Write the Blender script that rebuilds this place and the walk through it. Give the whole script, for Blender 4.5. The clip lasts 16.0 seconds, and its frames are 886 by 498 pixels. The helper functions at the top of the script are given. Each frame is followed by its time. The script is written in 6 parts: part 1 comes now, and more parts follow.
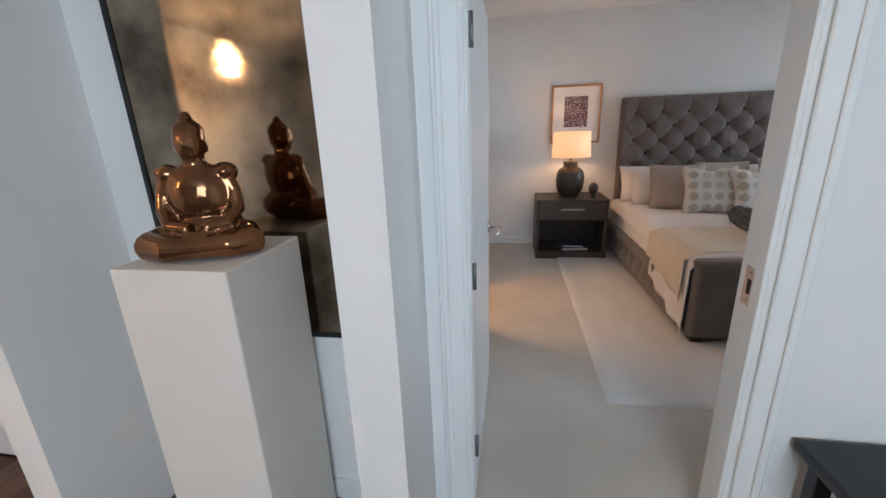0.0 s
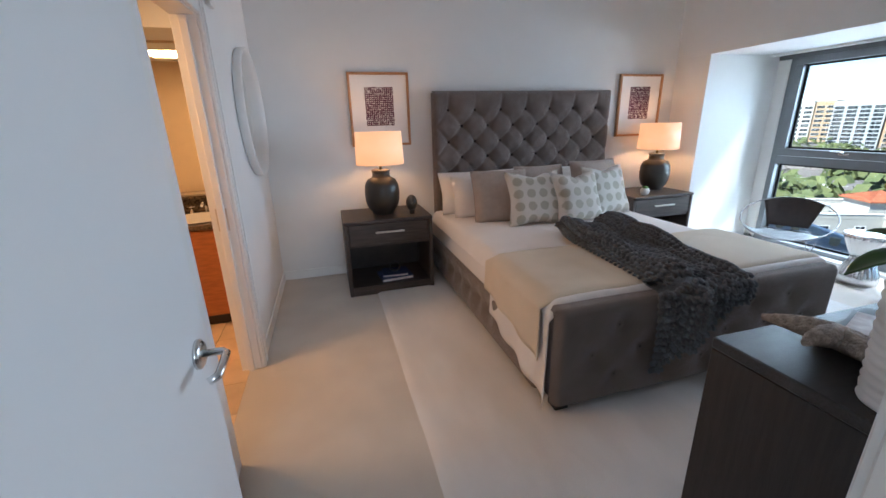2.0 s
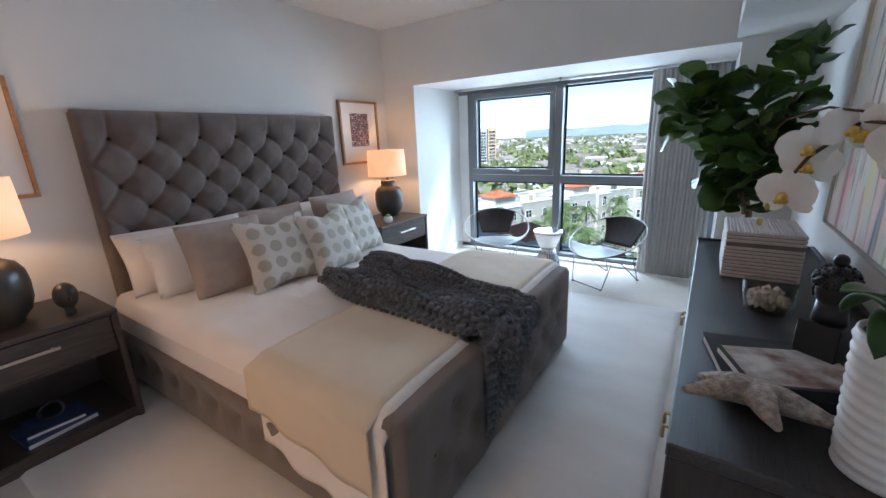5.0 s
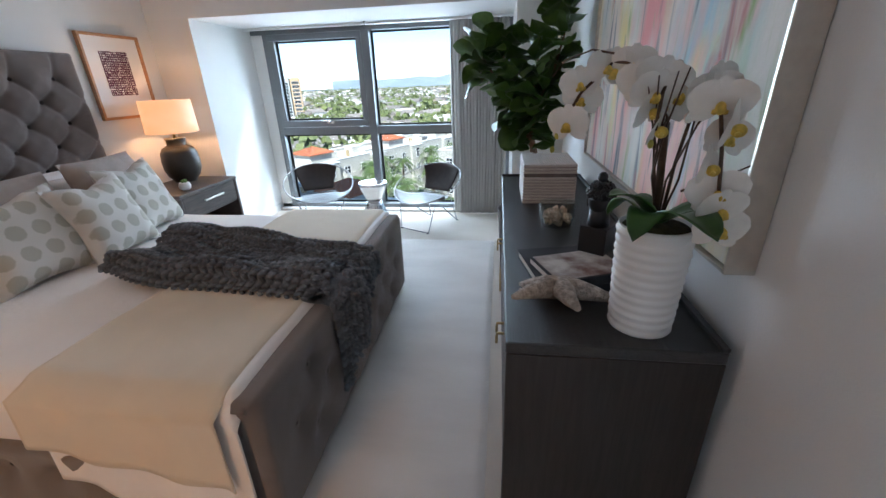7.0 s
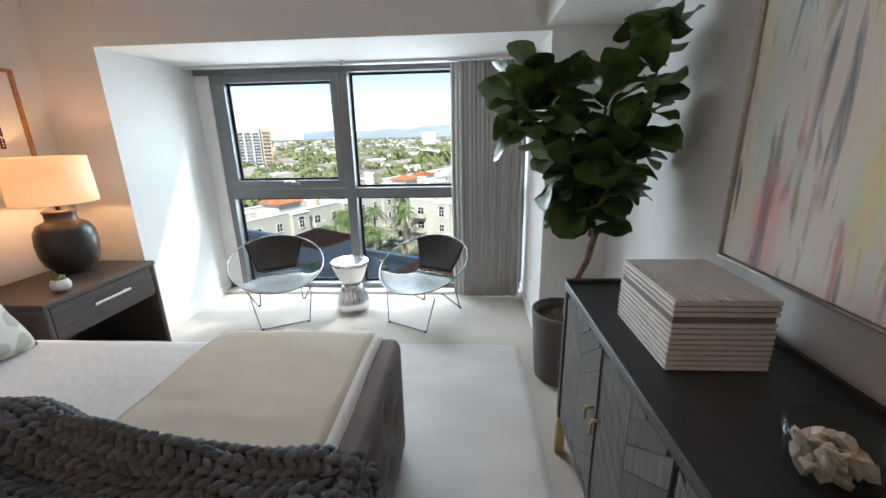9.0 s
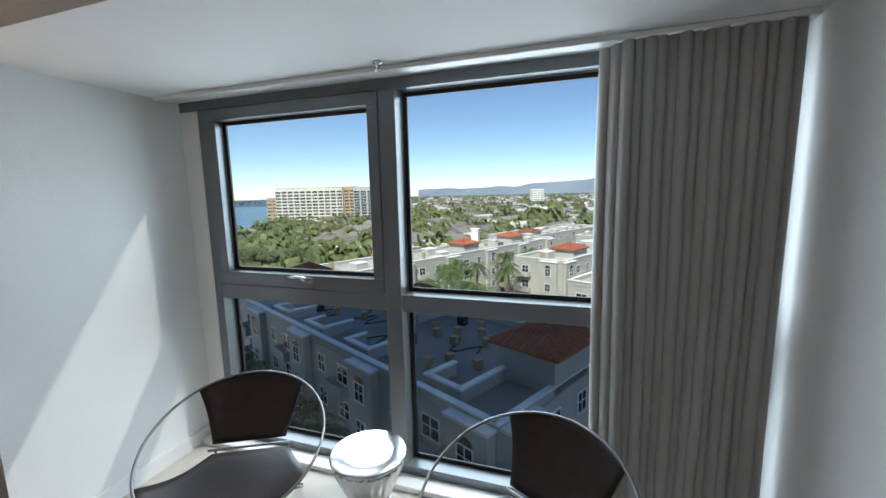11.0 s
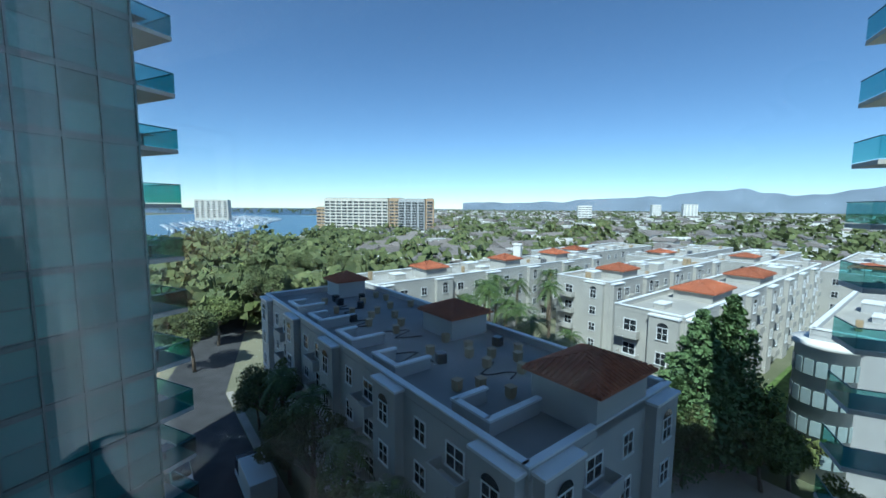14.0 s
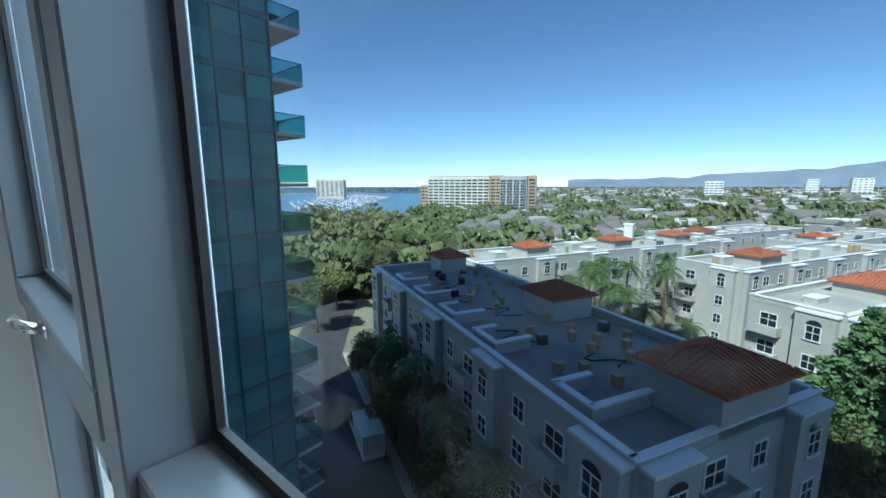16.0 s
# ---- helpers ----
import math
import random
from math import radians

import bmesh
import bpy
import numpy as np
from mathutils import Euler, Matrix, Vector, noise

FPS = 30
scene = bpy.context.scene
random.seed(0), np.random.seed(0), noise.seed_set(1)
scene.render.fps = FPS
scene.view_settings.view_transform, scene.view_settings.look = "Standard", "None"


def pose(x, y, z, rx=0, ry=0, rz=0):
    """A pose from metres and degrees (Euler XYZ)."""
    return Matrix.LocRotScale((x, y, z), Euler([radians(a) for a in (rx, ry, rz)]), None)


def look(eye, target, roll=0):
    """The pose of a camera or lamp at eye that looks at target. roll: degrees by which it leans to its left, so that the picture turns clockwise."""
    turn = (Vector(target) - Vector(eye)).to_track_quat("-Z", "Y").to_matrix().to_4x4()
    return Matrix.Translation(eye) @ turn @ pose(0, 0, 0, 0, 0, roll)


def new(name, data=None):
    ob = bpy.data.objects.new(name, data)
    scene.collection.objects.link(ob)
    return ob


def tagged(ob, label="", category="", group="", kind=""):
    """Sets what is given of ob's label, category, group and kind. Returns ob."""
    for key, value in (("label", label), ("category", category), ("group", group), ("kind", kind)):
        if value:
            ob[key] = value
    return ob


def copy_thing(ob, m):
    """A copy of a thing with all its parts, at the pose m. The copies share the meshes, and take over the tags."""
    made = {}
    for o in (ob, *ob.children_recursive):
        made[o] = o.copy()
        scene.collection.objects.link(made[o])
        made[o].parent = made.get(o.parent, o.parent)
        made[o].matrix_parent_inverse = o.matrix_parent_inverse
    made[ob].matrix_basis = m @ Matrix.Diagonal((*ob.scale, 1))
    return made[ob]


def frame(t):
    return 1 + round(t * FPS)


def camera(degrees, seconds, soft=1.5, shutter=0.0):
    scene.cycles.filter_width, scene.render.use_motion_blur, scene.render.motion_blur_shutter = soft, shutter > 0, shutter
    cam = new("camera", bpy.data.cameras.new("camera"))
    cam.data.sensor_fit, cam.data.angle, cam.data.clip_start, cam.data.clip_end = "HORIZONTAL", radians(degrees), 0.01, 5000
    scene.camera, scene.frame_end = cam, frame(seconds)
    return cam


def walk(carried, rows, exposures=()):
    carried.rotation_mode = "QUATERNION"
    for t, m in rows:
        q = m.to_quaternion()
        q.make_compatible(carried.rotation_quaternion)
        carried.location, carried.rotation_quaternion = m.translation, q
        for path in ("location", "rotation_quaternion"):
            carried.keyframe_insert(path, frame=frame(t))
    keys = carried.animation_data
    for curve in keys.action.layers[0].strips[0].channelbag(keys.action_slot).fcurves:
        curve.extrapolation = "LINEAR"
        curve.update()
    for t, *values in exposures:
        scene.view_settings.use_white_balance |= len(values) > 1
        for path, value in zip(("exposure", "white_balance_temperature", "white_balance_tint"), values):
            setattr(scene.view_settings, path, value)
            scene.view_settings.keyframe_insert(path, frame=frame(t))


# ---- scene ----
cam = camera(96.4, 16.0)

PATH = [
    (0, (0.958, 0.003, 1.502), (0.624, 1.89, 0.931), -2.2),
    (0.5, (0.995, 0.242, 1.565), (1.11, 2.14, 0.945), -2.3),
    (1, (1.055, 0.573, 1.496), (1.338, 2.457, 0.888), -2.3),
    (1.5, (1.155, 0.884, 1.496), (1.529, 2.754, 0.892), -1.6),
    (2, (1.185, 1.198, 1.497), (1.697, 3.034, 0.892), -1.5),
    (2.5, (1.251, 1.446, 1.482), (1.867, 3.253, 0.888), -1.6),
    (3, (1.335, 1.676, 1.485), (2.048, 3.451, 0.901), -2.0),
    (3.5, (1.368, 1.826, 1.508), (2.247, 3.525, 0.926), -1.9),
    (4, (1.341, 1.931, 1.514), (2.46, 3.496, 0.967), -2.3),
    (4.5, (1.347, 1.945, 1.551), (2.719, 3.297, 1.014), -2.3),
    (5, (1.363, 1.948, 1.536), (2.961, 3.025, 0.999), -2.4),
    (5.2, (1.377, 1.949, 1.54), (3.044, 2.909, 0.994), -2.2),
    (7.3, (1.352, 2.009, 1.502), (3.198, 2.209, 0.76), -1.3),
    (7.5, (1.488, 2.044, 1.505), (3.359, 2.221, 0.819), -0.8),
    (8, (1.748, 2.149, 1.545), (3.642, 2.249, 0.91), -0.4),
    (8.5, (2.063, 2.324, 1.53), (3.966, 2.349, 0.917), -0.8),
    (9, (2.457, 2.388, 1.524), (4.374, 2.509, 0.967), -1.2),
    (9.5, (2.935, 2.374, 1.557), (4.861, 2.719, 1.141), -1.3),
    (9.7, (3.121, 2.425, 1.563), (5.046, 2.822, 1.197), -1.2),
    (11.8, (5.059, 2.609, 1.565), (6.911, 3.311, 1.286), -1.1),
    (12, (5.205, 2.575, 1.574), (7.057, 3.281, 1.307), -0.8),
    (12.5, (5.488, 2.592, 1.573), (7.332, 3.33, 1.339), -0.3),
    (13, (5.738, 2.650, 1.556), (7.563, 3.440, 1.343), -0.2),
    (13.5, (6.02, 2.69, 1.483), (7.825, 3.526, 1.277), 0.1),
    (14, (6.14, 2.68, 1.46), (7.945, 3.514, 1.249), 0.5),
    (14.5, (6.16, 2.68, 1.469), (7.98, 3.482, 1.253), 0.7),
    (15, (6.155, 2.69, 1.458), (7.964, 3.516, 1.242), 0.5),
    (15.5, (6.14, 2.76, 1.446), (7.876, 3.726, 1.212), 0.2),
    (16, (6.100, 2.868, 1.399), (7.628, 4.118, 1.078), -0.1),
]
walk(cam, [(t, look(*r)) for t, *r in PATH], [(0, 1.55, 5950, 10), (1.2, 1.55, 5850, 10), (3, 1.45, 5500, 10), (5.2, 1.5, 5600, 10), (7.5, 1.55, 5900, 10), (9.7, 1.3, 6600, 10), (11.8, 0.3, 5900, 8), (13, 0.42, 5300, 2), (16, 0.42, 5300, 2)])

# ---- light ----
SUN_DIR = Vector((-0.88, -0.08, 1.10)).normalized()
world = bpy.data.worlds.new("sky")
scene.world = world
world.use_nodes = True
wn = world.node_tree.nodes
sky = wn.new("ShaderNodeTexSky")
sky.sky_type = "NISHITA"
sky.sun_disc = False
sky.sun_elevation = math.asin(SUN_DIR.z)
sky.sun_rotation = math.atan2(SUN_DIR.x, SUN_DIR.y)
sky.altitude = 1500
sky.air_density, sky.dust_density, sky.ozone_density = 0.9, 0.0, 2.2
wn["Background"].inputs["Strength"].default_value = 0.105
world.node_tree.links.new(sky.outputs[0], wn["Background"].inputs[0])
sun = new("sun", bpy.data.lights.new("sun", "SUN"))
sun.data.energy, sun.data.angle, sun.data.color = 4.8, radians(0.55), (1.0, 0.94, 0.84)
sun.matrix_world = look((0, 0, 40), Vector((0, 0, 40)) - SUN_DIR)


def lamp(name, kind, place, energy, colour, size=0.05, target=None, size_y=None):
    ob = new(name, bpy.data.lights.new(name, kind))
    ob.data.energy, ob.data.color = energy, colour
    if kind == "AREA":
        ob.data.size = size
        if size_y:
            ob.data.shape, ob.data.size_y = "RECTANGLE", size_y
    else:
        ob.data.shadow_soft_size = size
    ob.matrix_world = look(place, target) if target else pose(*place)
    return ob


WARM = (1.0, 0.56, 0.26)
# added area lamp outside the glass, standing in for sky light indoors
lamp("window_sky_light", "AREA", (7.45, 3.6, 1.9), 190, (0.80, 0.90, 1.0), 4.2, (3.4, 2.4, 0.3), 3.2)
lamp("bulb", "POINT", (1.64, 4.88, 1.26), 2.3, WARM, 0.03)
lamp("bulb", "POINT", (4.80, 4.98, 1.26), 2.3, WARM, 0.03)
lamp("bath_light", "AREA", (-0.35, 3.3, 2.30), 11, (1.0, 0.52, 0.20), 0.5, (-0.35, 3.3, 0))
# unseen area lamp added in the hall to brighten the entry
lamp("hall_light", "AREA", (1.6, -2.6, 2.0), 27, (0.80, 0.92, 1.0), 1.4, (0.9, 1.2, 1.2))

# added spot lamp in mid-air, standing in for sun reflected off neighbouring glass
bounce_spot = lamp("sun_reflection_from_glass_tower", "SPOT", (17.2, -7.6, 18.6), 7500, (1.0, 0.95, 0.86), 0.12, (6.2, 3.4, 1.0))
bounce_spot.data.spot_size, bounce_spot.data.spot_blend = radians(10), 0.15

# ---- materials ----


def mat(name, colour, rough=0.6, metal=0.0, vary=0.06, scale=6.0, bump=0.0, bscale=80.0, second=None, random_by=None,
        spec=0.5, sheen=0.0, stretch=(1, 1, 1), coat=0.0, mixlo=0.35, mixhi=0.65):
    m = bpy.data.materials.new(name)
    m.use_nodes = True
    nt = m.node_tree
    n, l = nt.nodes, nt.links
    b = n["Principled BSDF"]
    tc = n.new("ShaderNodeTexCoord")
    mp = n.new("ShaderNodeMapping")
    mp.inputs["Scale"].default_value = stretch
    l.new(tc.outputs["Object"], mp.inputs[0])
    no = n.new("ShaderNodeTexNoise")
    no.inputs["Scale"].default_value, no.inputs["Detail"].default_value = scale, 5
    l.new(mp.outputs[0], no.inputs["Vector"])
    ramp = n.new("ShaderNodeValToRGB")
    e = ramp.color_ramp.elements
    dark = second or tuple(c * (1 - vary) for c in colour)
    light = colour if second else tuple(min(1, c * (1 + vary)) for c in colour)
    e[0].position, e[0].color = mixlo, (*dark, 1)
    e[1].position, e[1].color = mixhi, (*light, 1)
    l.new(no.outputs["Fac"], ramp.inputs[0])
    out = ramp.outputs[0]
    if random_by:
        info = n.new("ShaderNodeObjectInfo" if random_by == "object" else "ShaderNodeNewGeometry")
        src = info.outputs["Random"] if random_by == "object" else info.outputs["Random Per Island"]
        mr = n.new("ShaderNodeMapRange")
        mr.inputs["To Min"].default_value, mr.inputs["To Max"].default_value = 0.72, 1.25
        l.new(src, mr.inputs[0])
        mul = n.new("ShaderNodeVectorMath")
        mul.operation = "SCALE"
        l.new(out, mul.inputs[0])
        l.new(mr.outputs[0], mul.inputs["Scale"])
        out = mul.outputs[0]
    l.new(out, b.inputs["Base Color"])
    b.inputs["Roughness"].default_value, b.inputs["Metallic"].default_value = rough, metal
    b.inputs["Specular IOR Level"].default_value = spec
    b.inputs["Sheen Weight"].default_value = sheen
    b.inputs["Coat Weight"].default_value = coat
    if bump:
        fine = n.new("ShaderNodeTexNoise")
        fine.inputs["Scale"].default_value, fine.inputs["Detail"].default_value = bscale, 4
        l.new(mp.outputs[0], fine.inputs["Vector"])
        bp = n.new("ShaderNodeBump")
        bp.inputs["Strength"].default_value, bp.inputs["Distance"].default_value = bump, 0.01
        l.new(fine.outputs["Fac"], bp.inputs["Height"])
        l.new(bp.outputs[0], b.inputs["Normal"])
    return m


def glow(name, colour, strength, base=None):
    m = mat(name, base or colour, 0.7, vary=0.02)
    b = m.node_tree.nodes["Principled BSDF"]
    b.inputs["Emission Color"].default_value = (*colour, 1)
    b.inputs["Emission Strength"].default_value = strength
    return m


def glass(name, tint=(1, 1, 1), amount=0.93):
    """Thin pane: clear with a Fresnel gloss."""
    m = bpy.data.materials.new(name)
    m.use_nodes = True
    n, l = m.node_tree.nodes, m.node_tree.links
    n.remove(n["Principled BSDF"])
    tr, gl, mix, fr = n.new("ShaderNodeBsdfTransparent"), n.new("ShaderNodeBsdfGlossy"), n.new("ShaderNodeMixShader"), n.new("ShaderNodeLayerWeight")
    tr.inputs[0].default_value = (*[c * amount for c in tint], 1)
    gl.inputs["Roughness"].default_value = 0.02
    fr.inputs["Blend"].default_value = 0.5
    pw = n.new("ShaderNodeMath")
    pw.operation = "POWER"
    pw.inputs[1].default_value = 4.0
    l.new(fr.outputs["Facing"], pw.inputs[0])
    mr = n.new("ShaderNodeMapRange")
    mr.inputs["To Min"].default_value, mr.inputs["To Max"].default_value = 0.018, 0.45
    l.new(pw.outputs[0], mr.inputs[0])
    l.new(mr.outputs[0], mix.inputs[0])
    l.new(tr.outputs[0], mix.inputs[1])
    l.new(gl.outputs[0], mix.inputs[2])
    l.new(mix.outputs[0], n["Material Output"].inputs[0])
    return m


M_WALL = mat("wall_paint", (0.78, 0.775, 0.76), 0.75, vary=0.015, scale=3, bump=0.12, bscale=160)
M_CEIL = mat("ceiling_paint", (0.80, 0.795, 0.78), 0.85, vary=0.015, scale=3, bump=0.1, bscale=120)
M_TRIM = mat("trim_paint", (0.80, 0.80, 0.785), 0.35, vary=0.02, scale=5)
M_DOOR = mat("door_paint", (0.79, 0.80, 0.80), 0.38, vary=0.015, scale=2)
M_CARPET = mat("carpet", (0.74, 0.68, 0.60), 0.95, second=(0.64, 0.58, 0.505), scale=2.2, bump=0.9, bscale=260, sheen=0.3)
M_RUG = mat("rug_pile", (0.80, 0.775, 0.74), 0.85, second=(0.70, 0.67, 0.635), scale=2.6, bump=0.6, bscale=340, sheen=0.5, stretch=(1.5, 0.6, 1))
M_FABRIC = mat("grey_upholstery", (0.165, 0.132, 0.116), 0.9, vary=0.10, scale=9, bump=0.5, bscale=700, sheen=0.35)
M_BUTTON = mat("button_fabric", (0.04, 0.032, 0.03), 0.9)
M_SHEET = mat("white_linen", (0.80, 0.77, 0.745), 0.85, vary=0.02, scale=4, bump=0.35, bscale=30, sheen=0.1)
M_RUNNER = mat("cream_wool", (0.70, 0.61, 0.48), 0.9, vary=0.03, scale=5, bump=0.35, bscale=420, sheen=0.15)
M_PIPE = mat("runner_edge", (0.30, 0.24, 0.18), 0.9)
M_KNIT = mat("slate_knit", (0.115, 0.132, 0.152), 0.9, vary=0.25, scale=60, bump=0.5, bscale=500, random_by="island", sheen=0.15)
M_TAUPE = mat("taupe_linen", (0.44, 0.37, 0.32), 0.9, vary=0.05, scale=20, bump=0.4, bscale=600, sheen=0.2)
M_ESPRESSO = mat("espresso_wood", (0.058, 0.043, 0.036), 0.48, vary=0.25, scale=8, bump=0.15, bscale=60, stretch=(1, 8, 8))
# espresso at 0.6 of its colour, for recessed boards
M_ESP_DARK = mat("espresso_dark", (0.035, 0.026, 0.022), 0.6, vary=0.2, scale=8)
M_BLACKWOOD = mat("black_cerused_wood", (0.016, 0.015, 0.016), 0.36, second=(0.050, 0.048, 0.048), scale=14, bump=0.35, bscale=50, stretch=(0.5, 14, 14), mixlo=0.3, mixhi=0.75)
M_BLACKV = mat("black_wood_doors", (0.06, 0.056, 0.055), 0.42, second=(0.15, 0.142, 0.138), scale=14, bump=0.3, bscale=50, stretch=(12, 12, 0.6), random_by="object")
M_BLACKEND = mat("black_stained_panel", (0.024, 0.018, 0.017), 0.4, vary=0.3, scale=10, bump=0.15, bscale=60, stretch=(10, 10, 0.6))
M_BRASS = mat("aged_brass", (0.45, 0.33, 0.16), 0.35, 1.0, vary=0.15, scale=12)
M_CHROME = mat("satin_chrome", (0.70, 0.70, 0.70), 0.22, 1.0, vary=0.05)
M_STEEL = mat("dark_steel", (0.28, 0.28, 0.29), 0.4, 1.0, vary=0.1)
M_NICKEL = mat("brushed_nickel", (0.62, 0.58, 0.52), 0.3, 1.0, vary=0.05, scale=30)
M_LEATHER = mat("dark_leather", (0.020, 0.012, 0.011), 0.42, vary=0.25, scale=20, bump=0.3, bscale=180)
M_BRONZE = mat("bronze_ceramic", (0.045, 0.037, 0.028), 0.38, vary=0.35, scale=5, bump=0.1, bscale=30, coat=0.15)
M_SHADE = glow("lamp_shade", (1.0, 0.42, 0.14), 0.33, (0.74, 0.64, 0.52))
M_OAK = mat("light_oak", (0.42, 0.21, 0.09), 0.5, vary=0.15, scale=12, stretch=(1, 1, 8))
M_MAT = mat("picture_mat", (0.80, 0.79, 0.78), 0.8, vary=0.01)
M_INK = mat("plum_ink", (0.085, 0.018, 0.05), 0.7, vary=0.4, scale=60)
M_MIRROR = mat("mirror", (0.88, 0.90, 0.88), 0.015, 1.0, vary=0.0)
M_ANTIQUE = mat("antique_mirror", (0.50, 0.42, 0.32), 0.06, 1.0, second=(0.14, 0.11, 0.085), scale=3.2, mixlo=0.38, mixhi=0.62, bump=0.03, bscale=20)
M_COPPER = mat("copper_glaze", (0.22, 0.105, 0.05), 0.10, 0.85, vary=0.25, scale=7)
M_WHITE = mat("white_gloss", (0.80, 0.79, 0.77), 0.35, vary=0.02)
M_PLINTH = mat("plinth_paint", (0.70, 0.665, 0.62), 0.6, vary=0.02, scale=3)
M_BLACK = mat("black_lacquer", (0.012, 0.012, 0.014), 0.35, vary=0.2)
M_ALU = mat("window_aluminium", (0.20, 0.215, 0.23), 0.38, 0.55, vary=0.04, scale=4)
M_GASKET = mat("black_gasket", (0.008, 0.008, 0.008), 0.6)
M_GLASS = glass("window_glass", (0.96, 1.0, 0.99), 0.95)
M_CLEAR = glass("clear_glass", (0.97, 1.0, 0.99), 0.92)
M_CURTAIN = mat("grey_curtain", (0.40, 0.39, 0.37), 0.85, vary=0.03, scale=4, bump=0.2, bscale=500, stretch=(1, 1, 0.3))
M_LEAF = mat("fig_leaf", (0.095, 0.175, 0.03), 0.38, second=(0.045, 0.10, 0.018), scale=9, random_by="object", bump=0.2, bscale=40)
M_BARK = mat("fig_bark", (0.20, 0.12, 0.085), 0.8, vary=0.3, scale=30, bump=0.6, bscale=60)
M_POT = mat("grey_planter", (0.105, 0.10, 0.095), 0.7, vary=0.2, scale=7, bump=0.5, bscale=50, stretch=(1, 1, 0.25))
M_SOIL = mat("moss_soil", (0.06, 0.05, 0.022), 0.95, vary=0.5, scale=30, bump=1.0, bscale=60)
M_PETAL = mat("orchid_petal", (0.80, 0.77, 0.72), 0.6, vary=0.04, scale=30, sheen=0.2)
M_LIP = mat("orchid_lip", (0.70, 0.48, 0.08), 0.6, vary=0.3, scale=50)
M_STEM = mat("orchid_stem", (0.085, 0.045, 0.025), 0.7, vary=0.3, scale=30)
M_ORLEAF = mat("orchid_leaf", (0.03, 0.085, 0.015), 0.35, vary=0.2, scale=12)
M_BUD = mat("orchid_bud", (0.42, 0.36, 0.06), 0.6, vary=0.2, scale=30)
M_SHELL = mat("shell", (0.58, 0.46, 0.36), 0.6, vary=0.25, scale=40, random_by="island", bump=0.4, bscale=120)
M_STAR = mat("starfish", (0.40, 0.33, 0.27), 0.85, vary=0.3, scale=60, bump=1.0, bscale=160)
M_STRIPE = mat("box_cream", (0.60, 0.55, 0.50), 0.6, vary=0.04, scale=20)
M_STRIPED = mat("box_slat_dark", (0.16, 0.13, 0.12), 0.6, vary=0.1, scale=20)
M_BOOKW = mat("book_pages", (0.68, 0.66, 0.62), 0.7, vary=0.04, scale=40)
M_BOOKB = mat("book_blue", (0.035, 0.06, 0.16), 0.5, vary=0.3, scale=30)
M_BOOKD = mat("book_dark", (0.02, 0.022, 0.026), 0.5, vary=0.2, scale=30)
M_PHOTO = mat("book_photo", (0.66, 0.62, 0.57), 0.5, second=(0.16, 0.07, 0.05), scale=14)
M_CHERRY = mat("cherry_wood", (0.33, 0.105, 0.025), 0.4, vary=0.15, scale=10, stretch=(1, 1, 6), coat=0.2)
M_GRANITE = mat("dark_granite", (0.16, 0.11, 0.07), 0.15, second=(0.03, 0.025, 0.02), scale=70)
M_BATHWALL = mat("bath_wall", (0.72, 0.60, 0.43), 0.7, vary=0.02)
M_BATHTILE = mat("bath_tile", (0.60, 0.44, 0.28), 0.35, vary=0.08, scale=6, random_by="object")
M_HALLFLOOR = mat("hall_wood_floor", (0.09, 0.035, 0.02), 0.3, vary=0.3, scale=6, stretch=(10, 1, 1), random_by="object")
M_PLASTIC = mat("white_plastic", (0.72, 0.70, 0.66), 0.45, vary=0.02)
M_GREY = mat("grey_hollow", (0.30, 0.30, 0.29), 0.7)
M_SUCC = mat("succulent", (0.10, 0.22, 0.05), 0.6, vary=0.3, scale=60)


def dotted():
    m = mat("dotted_linen", (0.70, 0.675, 0.625), 0.9, vary=0.03, scale=20, bump=0.4, bscale=600, sheen=0.2)
    n, l = m.node_tree.nodes, m.node_tree.links
    b = n["Principled BSDF"]
    tc = n.new("ShaderNodeTexCoord")
    mp = n.new("ShaderNodeMapping")
    mp.inputs["Scale"].default_value = (9.0, 9.0, 9.0)
    l.new(tc.outputs["Object"], mp.inputs[0])
    sep = n.new("ShaderNodeSeparateXYZ")
    l.new(mp.outputs[0], sep.inputs[0])

    def cell(sock):
        f = n.new("ShaderNodeMath")
        f.operation = "FRACT"
        l.new(sock, f.inputs[0])
        s = n.new("ShaderNodeMath")
        s.operation = "SUBTRACT"
        s.inputs[1].default_value = 0.5
        l.new(f.outputs[0], s.inputs[0])
        p = n.new("ShaderNodeMath")
        p.operation = "MULTIPLY"
        l.new(s.outputs[0], p.inputs[0])
        l.new(s.outputs[0], p.inputs[1])
        return p.outputs[0]
    add = n.new("ShaderNodeMath")
    l.new(cell(sep.outputs["X"]), add.inputs[0])
    l.new(cell(sep.outputs["Z"]), add.inputs[1])
    no = n.new("ShaderNodeTexNoise")
    no.inputs["Scale"].default_value = 45
    l.new(tc.outputs["Object"], no.inputs["Vector"])
    wob = n.new("ShaderNodeMath")
    wob.operation = "MULTIPLY_ADD"
    wob.inputs[1].default_value = 0.10
    l.new(no.outputs["Fac"], wob.inputs[0])
    l.new(add.outputs[0], wob.inputs[2])
    rp = n.new("ShaderNodeValToRGB")
    e = rp.color_ramp.elements
    e[0].position, e[0].color = 0.155, (0.47, 0.45, 0.375, 1)
    e[1].position, e[1].color = 0.20, (0.70, 0.675, 0.625, 1)
    l.new(wob.outputs[0], rp.inputs[0])
    for link in list(b.inputs["Base Color"].links):
        l.remove(link)
